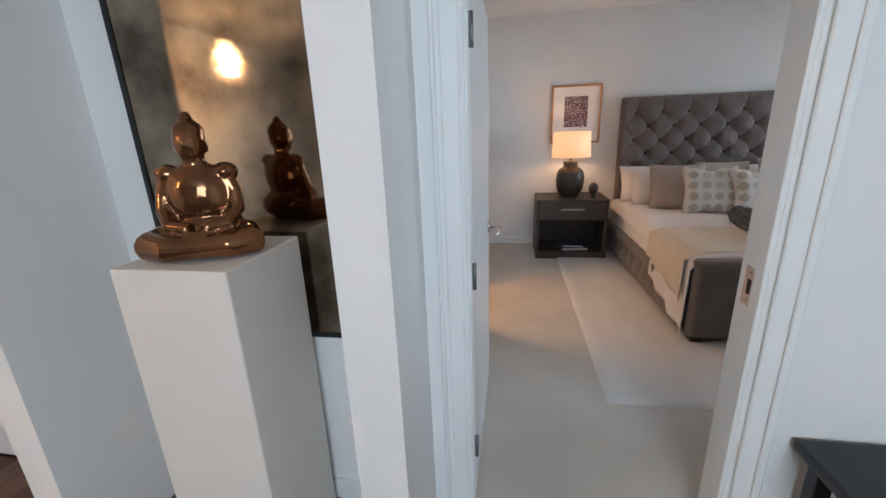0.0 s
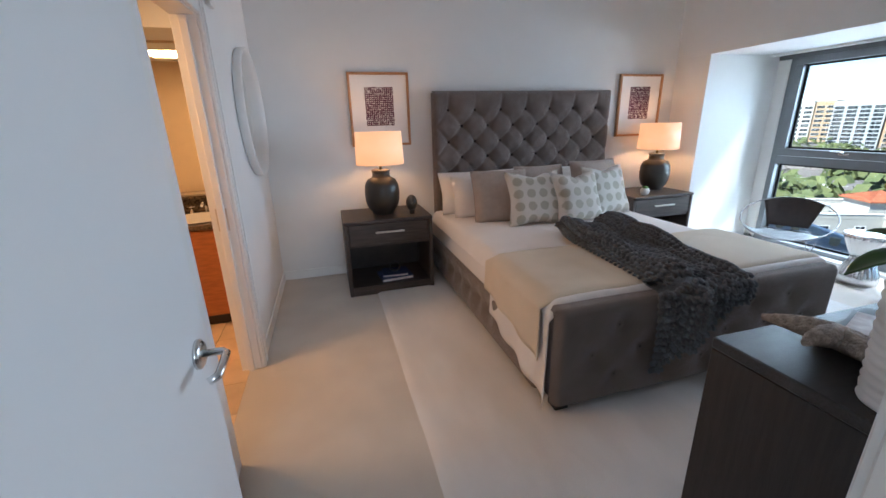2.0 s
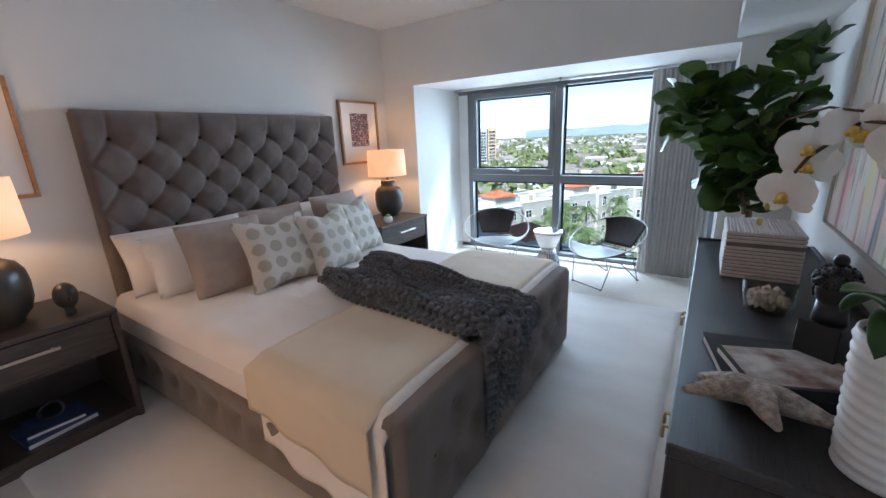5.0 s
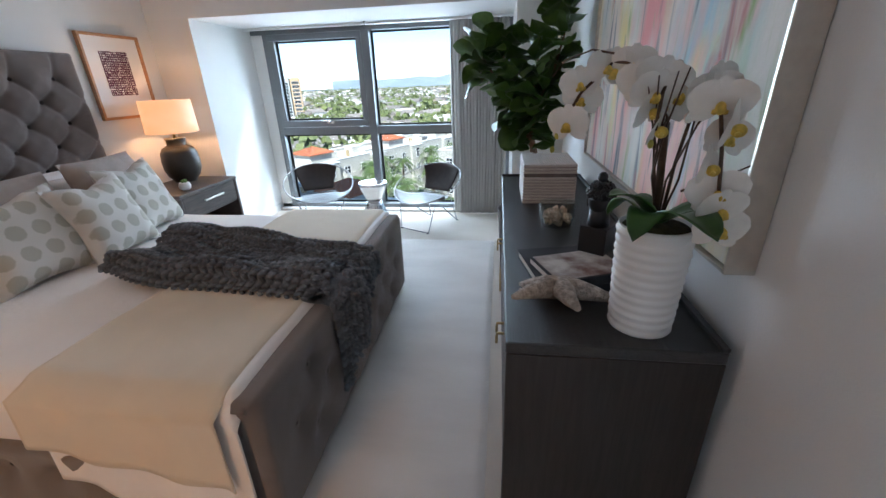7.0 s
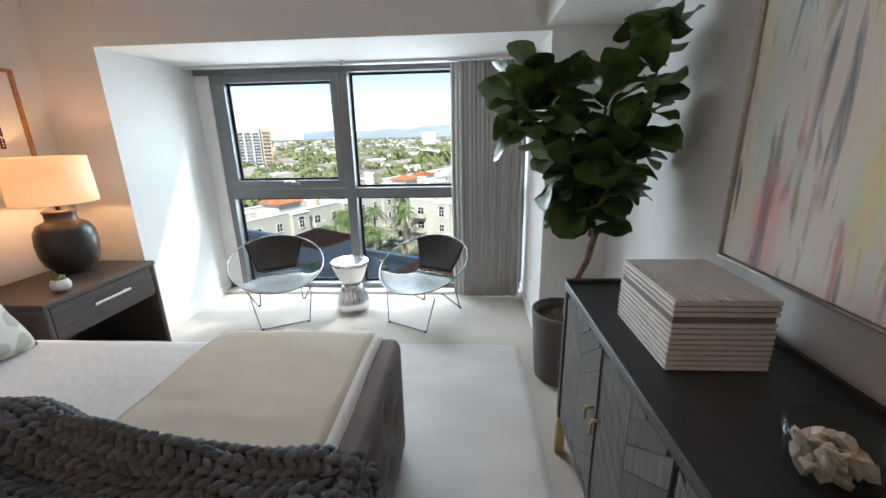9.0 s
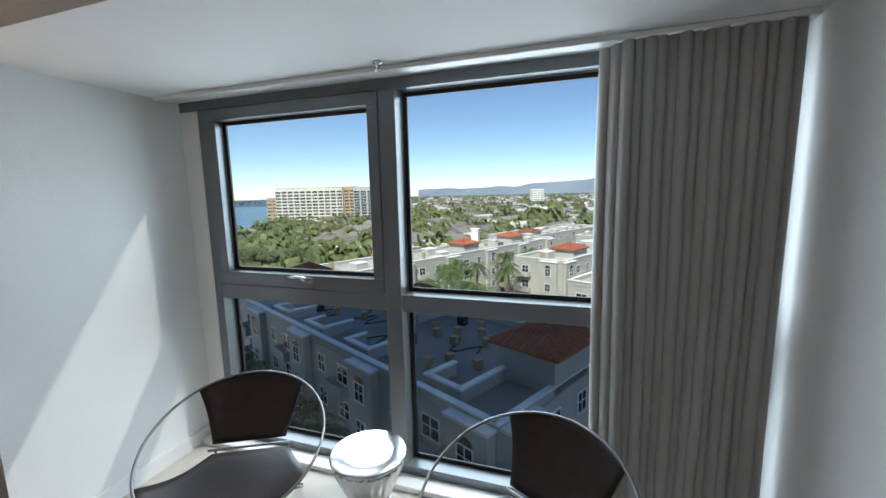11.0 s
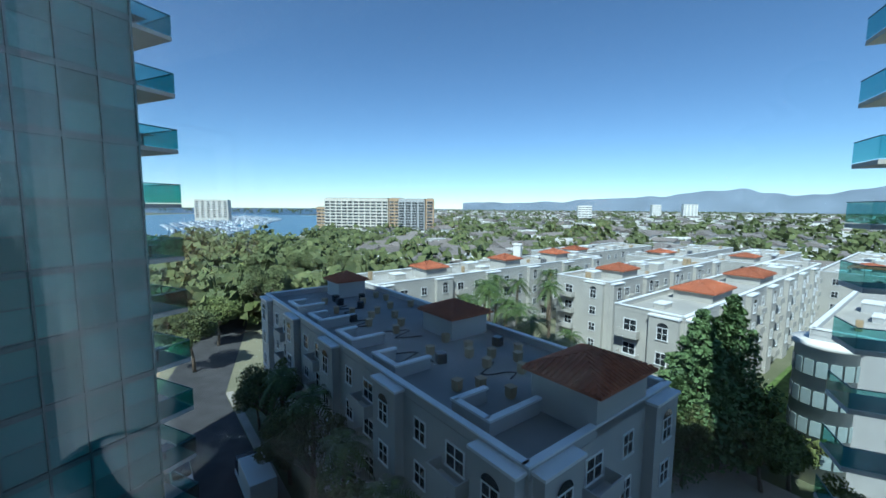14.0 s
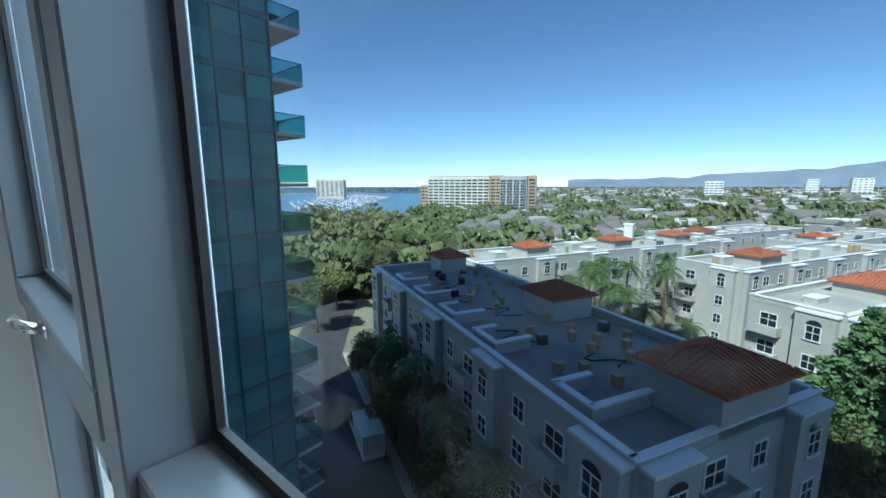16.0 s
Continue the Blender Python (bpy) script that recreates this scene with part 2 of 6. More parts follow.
    l.new(rp.outputs[0], b.inputs["Base Color"])
    return m


M_DOTS = dotted()


def canvas_paint():
    m = mat("abstract_paint", (0.84, 0.83, 0.79), 0.7, vary=0.05, scale=5, bump=0.08, bscale=70)
    n, l = m.node_tree.nodes, m.node_tree.links
    b = n["Principled BSDF"]
    tc = n.new("ShaderNodeTexCoord")
    last = b.inputs["Base Color"].links[0].from_socket
    for i, (col, sc, st, lo, hi) in enumerate((
            ((0.60, 0.70, 0.56), 1.2, (1, 1, 0.6), 0.44, 0.60), ((0.42, 0.62, 0.72), 1.7, (1.5, 1, 0.6), 0.52, 0.62),
            ((0.80, 0.70, 0.30), 1.9, (1.6, 1, 0.6), 0.54, 0.62), ((0.84, 0.36, 0.36), 1.6, (1.8, 1, 0.7), 0.55, 0.62),
            ((0.88, 0.58, 0.52), 2.4, (1.6, 1, 0.8), 0.55, 0.64), ((0.80, 0.78, 0.72), 2.2, (2.0, 1, 0.4), 0.54, 0.62),
            ((0.12, 0.17, 0.20), 4.0, (5.0, 1, 0.55), 0.63, 0.69), ((0.30, 0.45, 0.14), 3.6, (4.0, 1, 0.6), 0.65, 0.70),
            ((0.55, 0.16, 0.14), 3.4, (3.5, 1, 0.8), 0.66, 0.71))):
        mp = n.new("ShaderNodeMapping")
        mp.inputs["Scale"].default_value = st
        mp.inputs["Location"].default_value = (3.7 * i, 1.3 * i, 2.1 * i)
        mp.inputs["Rotation"].default_value = (0, 0.35, 0)
        l.new(tc.outputs["Object"], mp.inputs[0])
        no = n.new("ShaderNodeTexNoise")
        no.inputs["Scale"].default_value, no.inputs["Detail"].default_value, no.inputs["Distortion"].default_value = sc, 6, 0.6
        l.new(mp.outputs[0], no.inputs["Vector"])
        mr = n.new("ShaderNodeMapRange")
        mr.inputs["From Min"].default_value, mr.inputs["From Max"].default_value = lo - 0.06, hi + 0.02
        l.new(no.outputs["Fac"], mr.inputs[0])
        mx = n.new("ShaderNodeMix")
        mx.data_type = "RGBA"
        l.new(mr.outputs[0], mx.inputs["Factor"])
        l.new(last, mx.inputs[6])
        mx.inputs[7].default_value = (*col, 1)
        last = mx.outputs[2]
    l.new(last, b.inputs["Base Color"])
    return m


M_CANVAS = canvas_paint()

# ---- mesh helpers ----


def add_box(bm, x0, y0, z0, x1, y1, z1, bevel=0.0, seg=1):
    r = bmesh.ops.create_cube(bm, size=1.0)
    vs = r["verts"]
    bmesh.ops.scale(bm, vec=(x1 - x0, y1 - y0, z1 - z0), verts=vs)
    bmesh.ops.translate(bm, vec=((x0 + x1) / 2, (y0 + y1) / 2, (z0 + z1) / 2), verts=vs)
    if bevel:
        es = list({e for v in vs for e in v.link_edges})
        bmesh.ops.bevel(bm, geom=es, offset=bevel, segments=seg, affect="EDGES", profile=0.5)
    return bm


def box(x0, y0, z0, x1, y1, z1, bevel=0.0, seg=1):
    return add_box(bmesh.new(), x0, y0, z0, x1, y1, z1, bevel, seg)


def boxes(*rows, bevel=0.0):
    bm = bmesh.new()
    for r in rows:
        add_box(bm, *r, bevel=bevel)
    return bm


def lathe(profile, seg=32, centre=(0, 0), cap=True, ripple=0.0, waves=0):
    """Turns rows of (radius, z) about the upright axis."""
    bm = bmesh.new()
    rings = []
    for r, z in profile:
        ring = []
        for i in range(seg):
            a = 2 * math.pi * i / seg
            k = r * (1 + ripple * math.cos(waves * a))
            ring.append(bm.verts.new((centre[0] + k * math.cos(a), centre[1] + k * math.sin(a), z)))
        rings.append(ring)
    for a, b in zip(rings, rings[1:]):
        for i in range(seg):
            bm.faces.new((a[i], a[(i + 1) % seg], b[(i + 1) % seg], b[i]))
    if cap:
        bm.faces.new(rings[0][::-1])
        bm.faces.new(rings[-1])
    for f in bm.faces:
        f.smooth = True
    return bm


def tube(points, radius, seg=8, closed=False, bm=None):
    """A round bar along points; radius may be one number or one for each point."""
    bm = bm or bmesh.new()
    pts = [Vector(p) for p in points]
    n = len(pts)
    rings = []
    side = None
    for i, p in enumerate(pts):
        a = pts[(i - 1) % n] if closed or i else p
        b = pts[(i + 1) % n] if closed or i < n - 1 else p
        d = (b - a).normalized()
        if side is None:
            side = d.orthogonal().normalized()
        side = (side - d * side.dot(d)).normalized()
        up = d.cross(side)
        r = radius[i] if isinstance(radius, (list, tuple)) else radius
        rings.append([bm.verts.new(p + r * (math.cos(2 * math.pi * k / seg) * side + math.sin(2 * math.pi * k / seg) * up)) for k in range(seg)])
    for i in range(n if closed else n - 1):
        a, b = rings[i], rings[(i + 1) % n]
        for k in range(seg):
            f = bm.faces.new((a[k], a[(k + 1) % seg], b[(k + 1) % seg], b[k]))
            f.smooth = True
    if not closed:
        bm.faces.new(rings[0][::-1])
        bm.faces.new(rings[-1])
    return bm


def grid(nu, nv, at, smooth=True, thick=0.0):
    """A sheet of nu x nv cells at points at(u, v); thick gives it a back."""
    bm = bmesh.new()
    vs = [[bm.verts.new(at(i / nu, j / nv)) for j in range(nv + 1)] for i in range(nu + 1)]
    for i in range(nu):
        for j in range(nv):
            f = bm.faces.new((vs[i][j], vs[i + 1][j], vs[i + 1][j + 1], vs[i][j + 1]))
            f.smooth = smooth
    if thick:
        bm.normal_update()
        back = [[bm.verts.new(v.co - v.normal * thick) for v in row] for row in vs]
        for i in range(nu):
            for j in range(nv):
                f = bm.faces.new((back[i][j + 1], back[i + 1][j + 1], back[i + 1][j], back[i][j]))
                f.smooth = smooth
        rim = [(i, 0) for i in range(nu)] + [(nu, j) for j in range(nv)] + [(i, nv) for i in range(nu, 0, -1)] + [(0, j) for j in range(nv, 0, -1)]
        for (a, b), (c, d) in zip(rim, rim[1:] + rim[:1]):
            bm.faces.new((vs[a][b], back[a][b], back[c][d], vs[c][d]))
    return bm


def ball(r, place=(0, 0, 0), stretch=(1, 1, 1), sub=2, bm=None):
    bm = bm or bmesh.new()
    vs = bmesh.ops.create_icosphere(bm, subdivisions=sub, radius=r)["verts"]
    bmesh.ops.scale(bm, vec=stretch, verts=vs)
    bmesh.ops.translate(bm, vec=place, verts=vs)
    for v in vs:
        for f in v.link_faces:
            f.smooth = True
    return bm


def part(name, bm, material, parent=None, label="", place=None):
    me = bpy.data.meshes.new(name)
    bmesh.ops.recalc_face_normals(bm, faces=bm.faces[:])
    bm.to_mesh(me)
    bm.free()
    for mm in (material if isinstance(material, (list, tuple)) else [material]):
        me.materials.append(mm)
    ob = new(name, me)
    if parent is not None:
        ob.parent = parent
    if place is not None:
        ob.matrix_basis = place
    if label:
        ob["label"] = label
    return ob


def piece(name, me, parent, place):
    """One more object on a shared mesh."""
    ob = new(name, me)
    ob.parent = parent
    ob.matrix_basis = place
    return ob


def thing(name, place, label, category, group=""):
    ob = new(name)
    ob.matrix_basis = place
    return tagged(ob, label, category, group)


def setting(name, bm, material, label, category):
    return tagged(part(name, bm, material), label, category, kind="structure")

# ---- bedroom shell ----
H = 2.76
setting("floor", box(0.51, 1.16, -0.10, 6.40, 5.42, 0.0), M_CARPET, "pale beige cut-pile carpet with faint footmarks", "floor")
setting("ceiling", box(0.4, 1.16, H, 5.34, 5.5, H + 0.1), M_CEIL, "plain white painted ceiling", "ceiling")
setting("ceiling_alcove", box(5.22, 1.2, 2.127, 6.32, 5.42, H + 0.1), M_CEIL, "lowered white ceiling over the window alcove", "ceiling")
setting("ceiling_soffit", box(2.2, 1.40, 2.15, 5.219, 1.89, H), M_CEIL, "white boxed soffit along the painting wall", "ceiling")
setting("ceiling_soffit_entry", box(0.63, 1.40, 2.20, 1.02, 2.66, H), M_CEIL, "white boxed soffit beside the entry door", "ceiling")
setting("wall_back", box(0.40, 5.30, 0, 5.40, 5.42, H), M_WALL, "white painted wall behind the bed", "wall")
setting("wall_window_left", box(5.22, 4.86, 0, 6.34, 5.30, 2.127), M_WALL, "white painted alcove side wall", "wall")
setting("wall_window_right", box(5.22, 1.16, 0, 6.45, 1.855, 2.127), M_WALL, "white painted column beside the alcove", "wall")
# entry wall with the door opening
setting("wall_entry", boxes((1.75, 1.25, 0, 5.22, 1.40, H), (0.39, 1.25, 0, 0.80, 1.40, H), (0.80, 1.25, 2.06, 1.75, 1.40, H)), M_WALL, "white painted wall with the entry door opening", "wall")
# bathroom wall with its opening
setting("wall_bath", boxes((0.51, 1.40, 0, 0.63, 2.86, H), (0.51, 3.70, 0, 0.63, 5.30, H), (0.51, 2.86, 2.06, 0.63, 3.70, H)), M_WALL, "white painted wall with the bathroom opening", "wall")
setting("baseboard", boxes((0.63, 3.79, 0, 0.642, 5.30, 0.09), (0.642, 5.288, 0, 5.22, 5.30, 0.09), (5.208, 4.872, 0, 5.22, 5.288, 0.09), (5.22, 4.848, 0, 6.2, 4.86, 0.09),
        (1.83, 1.40, 0, 5.208, 1.412, 0.09), (5.208, 1.412, 0, 5.22, 1.855, 0.09), (5.22, 1.855, 0, 6.2, 1.867, 0.09), (0.63, 1.5, 0, 0.642, 2.77, 0.09)), M_TRIM, "white painted baseboard", "trim")


def casing(name, pieces, label):
    e = tagged(new(name), label, "trim", kind="structure")
    for p in pieces:
        part("casing_board", box(*p, bevel=0.004), M_TRIM, e)
    return e


casing("trim_entry", [(0.80, 1.25, 0, 0.818, 1.40, 2.06), (1.72, 1.25, 0, 1.75, 1.40, 2.06), (0.818, 1.25, 2.04, 1.72, 1.40, 2.06),
                      (1.705, 1.25, 0, 1.72, 1.30, 2.04), (0.818, 1.25, 0, 0.83, 1.29, 2.04),
                      (0.72, 1.233, 0, 0.806, 1.249, 2.12), (1.735, 1.233, 0, 1.825, 1.249, 2.12), (0.735, 1.222, 0, 0.755, 1.233, 2.12), (1.79, 1.222, 0, 1.815, 1.233, 2.12),
                      (0.806, 1.233, 2.055, 1.735, 1.249, 2.12), (1.74, 1.401, 0, 1.825, 1.418, 2.12)], "white painted entry door casing and jamb")
casing("trim_bath", [(0.51, 3.682, 0, 0.63, 3.70, 2.06), (0.51, 2.86, 0, 0.63, 2.878, 2.06), (0.51, 2.878, 2.042, 0.63, 3.682, 2.06), (0.55, 3.667, 0, 0.59, 3.682, 2.042),
                     (0.631, 3.69, 0, 0.65, 3.78, 2.14), (0.651, 3.755, 0, 0.659, 3.775, 2.14), (0.631, 2.78, 0, 0.65, 2.87, 2.14), (0.631, 2.87, 2.052, 0.65, 3.69, 2.14), (0.651, 3.695, 0, 0.657, 3.708, 2.14)],
       "white painted bathroom door casing")


def strike(place, label):
    s = tagged(new("strike_plate"), label, "strike plate")
    s.matrix_basis = place
    bm = box(-0.0025, -0.03, -0.065, 0.0, 0.03, 0.065, 0.001)
    part("plate", bm, M_NICKEL, s)
    part("latch_hole", box(-0.0035, -0.011, -0.025, -0.0025, 0.009, 0.025), M_GASKET, s)
    for z in (-0.048, 0.048):
        part("screw", lathe([(0.005, 0), (0.004, 0.0012)], 10), M_STEEL, s, place=pose(-0.0025, 0, z, 0, -90, 0))
    return s


strike(pose(1.72, 1.335, 0.985), "brushed metal strike plate in the white door jamb")
strike(pose(0.57, 3.682, 1.0, 0, 0, 90), "brushed metal strike plate in the bathroom door jamb")

# entry door, standing open
door = tagged(new("door_1"), "white flush entry door standing open with lever handle", "door", kind="structure")
door.matrix_basis = pose(0.828, 1.335, 0.012, 0, 0, 89.6)
part("leaf", box(0, 0.0, 0, 0.905, 0.042, 2.02, 0.003), M_DOOR, door)
for z in (0.24, 0.985, 1.78):
    h = part("hinge", tube([(0, -0.006, z - 0.05), (0, -0.006, z + 0.05)], 0.007, 10), M_STEEL, door)
    part("hinge_leaf", box(-0.003, -0.002, -0.05, -0.0005, 0.038, 0.05), M_STEEL, h, place=pose(0, 0, z))
for sgn, y0 in ((-1, 0.0), (1, 0.042)):
    lh = part("lever_handle", tube([(0.832, y0 + sgn * 0.01, 0.968), (0.832, y0 + sgn * 0.055, 0.968), (0.820, y0 + sgn * 0.066, 0.968), (0.77, y0 + sgn * 0.068, 0.966), (0.735, y0 + sgn * 0.066, 0.960), (0.722, y0 + sgn * 0.05, 0.956)], 0.0095, 10), M_CHROME, door, "satin chrome lever handle")
    part("rose", lathe([(0.037, 0), (0.037, 0.006), (0.030, 0.012), (0.016, 0.014)], 28), M_CHROME, lh, place=pose(0.832, y0, 0.968, -90 * sgn, 0, 0))
part("latch_plate", box(0.9045, 0.010, 0.93, 0.9065, 0.032, 1.01), M_NICKEL, door)

# ---- window ----
win = tagged(new("window_1"), "tall aluminium window with opening sash and black gaskets", "window", kind="structure")
X0, X1 = 6.20, 6.312


def bar(name, y0, z0, y1, z1, x0=X0, x1=X1, m=None, parent=None, bevel=0.003):
    return part(name, box(x0, y0, z0, x1, y1, z1, bevel), m or M_ALU, parent or win)


bar("sill_bar", 1.856, 0.0, 4.859, 0.075)
bar("head_bar", 1.856, 2.072, 4.859, 2.126)
bar("post", 4.66, 0.075, 4.72, 2.072)
bar("post", 1.856, 0.075, 1.92, 2.072)
bar("mullion", 3.445, 0.075, 3.535, 2.072, X0 - 0.012)
bar("transom", 3.535, 0.955, 4.66, 1.045)
bar("transom", 1.92, 0.955, 3.445, 1.045)
part("jamb_lining", box(6.20, 4.722, 0.0, 6.30, 4.859, 2.072, 0.004), M_TRIM, win)
part("sill_lining", box(6.10, 1.87, 0.0, 6.199, 4.846, 0.03, 0.004), M_TRIM, win)
sash = bar("sash_rail", 3.54, 1.05, 4.655, 1.125, 6.185, 6.268)
bar("sash_rail", 3.54, 2.005, 4.655, 2.068, 6.185, 6.268)
bar("sash_stile", 3.54, 1.126, 3.60, 2.004, 6.185, 6.268)
bar("sash_stile", 4.58, 1.126, 4.655, 2.004, 6.185, 6.268)


def pane(y0, z0, y1, z1, x):
    p = part("pane", box(x, y0, z0, x + 0.008, y1, z1), M_GLASS, win)
    p.visible_shadow = False
    g = 0.022
    part("gasket", boxes((x - 0.012, y0, z0, x - 0.001, y1, z0 + g), (x - 0.012, y0, z1 - g, x - 0.001, y1, z1), (x - 0.012, y0, z0 + g, x - 0.001, y0 + g, z1 - g), (x - 0.012, y1 - g, z0 + g, x - 0.001, y1, z1 - g)), M_GASKET, p)


pane(3.601, 1.126, 4.579, 2.004, 6.255)
pane(1.921, 1.046, 3.444, 2.071, 6.30)
pane(3.536, 0.076, 4.659, 0.954, 6.30)
pane(1.921, 0.076, 3.444, 0.954, 6.30)
hd = part("sash_handle", tube([(0, 0, 0), (-0.025, 0, 0.012), (-0.036, 0.01, 0.02), (-0.038, 0.05, 0.022), (-0.036, 0.095, 0.016)], [0.012, 0.012, 0.010, 0.009, 0.008], 10), M_CHROME, win, "chrome sash handle", place=pose(6.183, 4.02, 1.10))
part("handle_base", box(-0.002, -0.045, -0.014, 0.004, 0.045, 0.014, 0.004), M_CHROME, hd)

# curtain and track
cur = thing("curtain", pose(0, 0, 0), "pale grey pleated full-length curtain drawn to the side", "curtain")


def curtain_at(u, v):
    y = 1.89 + 0.622 * u
    a = u * 2 * math.pi * 17
    return (6.06 + 0.030 * math.sin(a) * (0.85 + 0.15 * v) + 0.010 * math.sin(0.37 * a + 1) + 0.06 * max(0, u - 0.86) / 0.14, y + 0.012 * math.cos(a) + 0.012 * math.sin(3 * v + 5 * u) * (1 - v), 0.012 + 2.09 * v)


part("cloth", grid(280, 14, curtain_at, thick=0.004), M_CURTAIN, cur)
trk = tagged(part("curtain_track", box(6.03, 1.87, 2.105, 6.10, 4.84, 2.126, 0.003), M_TRIM), "white slim ceiling-fixed curtain track", "curtain track")
sprk = tagged(part("sprinkler", lathe([(0.022, 0), (0.022, 0.006), (0.008, 0.008), (0.008, 0.03), (0.014, 0.032), (0.014, 0.035)], 14), M_CHROME, place=pose(5.98, 3.42, 2.127, 180)), "small chrome sprinkler head in the alcove ceiling", "sprinkler")

# ---- hall ----
hallf = tagged(new("floor_hall"), "dark red-brown plank floor in the hall", "floor", kind="structure")
part("subfloor", box(-2.0, -4.0, -0.12, 3.2, 1.25, -0.012), M_HALLFLOOR, hallf)
setting("ceiling_hall", box(-2.0, -4.0, 2.5, 3.2, 1.25, 2.6), M_CEIL, "white hall ceiling", "ceiling")
setting("wall_hall_niche", boxes((-2.0, 1.25, 0, 0.39, 1.40, 2.5), (-2.1, -4.0, 0, -2.0, 1.40, 2.5)), M_WALL, "white painted hall wall behind the plinth", "wall")
setting("wall_hall_pier", box(0.52, 0.885, 0, 0.67, 1.25, 2.5), M_WALL, "white painted pier beside the entry door", "wall")
setting("wall_hall_far", boxes((-2.0, -4.1, 0, 3.3, -4.0, 2.5), (3.2, -4.0, 0, 3.3, 1.25, 2.5)), M_WALL, "white painted hall wall", "wall")
setting("wall_niche_left", box(-0.62, 0.80, 0, -0.50, 1.25, 2.5), M_WALL, "white painted wall edge beside the plinth", "wall")
setting("baseboard_hall", boxes((-0.50, 1.237, 0, 0.52, 1.249, 0.10), (1.826, 1.237, 0, 3.2, 1.249, 0.10)), M_TRIM, "white hall baseboard", "trim")

# ---- bathroom ----
setting("wall_bathroom", boxes((-1.5, 5.0, 0, 0.51, 5.1, 2.5), (-1.6, 1.5, 0, -1.5, 5.0, 2.5), (-1.5, 1.9, 0, 0.51, 2.0, 2.5)), M_BATHWALL, "warm cream bathroom walls", "wall")
setting("ceiling_bathroom", boxes((-1.5, 2.0, 2.4, 0.51, 5.0, 2.5), (-1.5, 4.55, 2.15, 0.51, 5.0, 2.4)), M_CEIL, "white bathroom ceiling with soffit", "ceiling")
bfloor = tagged(new("floor_bathroom"), "honey-coloured square bathroom floor tiles", "floor", kind="structure")
part("grout_bed", box(-1.5, 2.0, -0.06, 0.51, 5.0, -0.004), M_SOIL, bfloor)


# ---- bedroom things ----
def picture(x, label):
    p = thing("framed_print", pose(x, 5.298, 1.635), label, "picture", "framed prints over the nightstands")
    w, h, f = 0.29, 0.337, 0.022
    for r in ((-w, -0.035, -h, -w + f, 0, h), (w - f, -0.035, -h, w, 0, h), (-w + f, -0.035, h - f, w - f, 0, h), (-w + f, -0.035, -h, w - f, 0, -h + f)):
        part("frame_bar", box(*r, bevel=0.002), M_OAK, p)
    part("mat_board", box(-w + f, -0.016, -h + f, w - f, -0.004, h - f), M_MAT, p)
    rng = random.Random(4)
    bm = bmesh.new()
    x0, x1, z0, z1 = -0.13, 0.13, -0.14, 0.20
    for i in range(15):
        xx = x0 + (x1 - x0) * i / 14
        for j in range(20):
            if rng.random() < 0.9:
                a = z0 + (z1 - z0) * j / 20
                wv = rng.uniform(0.003, 0.007)
                add_box(bm, xx - wv + rng.uniform(-.002, .002), -0.0185, a, xx + wv, -0.0165, a + 0.019)
    part("vertical_strokes", bm, M_INK, p)
    bm = bmesh.new()
    for j in range(19):
        zz = z0 + (z1 - z0) * j / 18
        for i in range(12):
            a = x0 + (x1 - x0) * i / 12
            wv = rng.uniform(0.002, 0.006)
            add_box(bm, a, -0.0182, zz - wv, a + 0.023, -0.0163, zz + wv)
    part("cross_strokes", bm, M_INK, p)
    return p


picture(1.725, "oak-framed plum grid print hung over the nightstand lamp")
picture(4.735, "oak-framed plum grid print hung beside the alcove")


def nightstand(x0, x1, label):
    n = thing("nightstand", pose((x0 + x1) / 2, 4.61, 0), label, "nightstand", "nightstands beside the bed")
    w = (x1 - x0) / 2
    T = 0.705
    for sg in (-1, 1):
        a, b = sorted((sg * w, sg * (w - 0.035)))
        part("side_panel", box(a, 0.0, 0.0, b, 0.56, T - 0.03, 0.012, 2), M_ESPRESSO, n)
    part("top", box(-w, -0.005, T - 0.03, w, 0.56, T, 0.006, 2), M_ESPRESSO, n)
    part("bottom_board", box(-w + 0.035, 0.005, 0.05, w - 0.035, 0.55, 0.09, 0.003), M_ESPRESSO, n)
    part("plinth_bar", box(-w + 0.035, 0.02, 0.0, w - 0.035, 0.05, 0.05), M_ESPRESSO, n)
    part("back_panel", box(-w + 0.035, 0.54, 0.09, w - 0.035, 0.555, T - 0.03), M_ESP_DARK, n)
    part("divider", box(-w + 0.035, 0.02, 0.462, w - 0.035, 0.54, 0.482), M_ESPRESSO, n)
    d = part("drawer", box(-w + 0.039, 0.006, 0.485, w - 0.039, 0.03, T - 0.035, 0.003), M_ESPRESSO, n)
    hb = box(-0.13, -0.03, 0.588, 0.13, -0.02, 0.604, 0.003)
    add_box(hb, -0.11, -0.02, 0.592, -0.10, 0.006, 0.600)
    add_box(hb, 0.10, -0.02, 0.592, 0.11, 0.006, 0.600)
    part("drawer_pull", hb, M_NICKEL, d, "brushed nickel bar pull")
    return n


nightstand(1.255, 2.045, "espresso wood nightstand with one drawer and open shelf")
nightstand(4.235, 5.015, "espresso wood nightstand with open shelf beside the alcove")


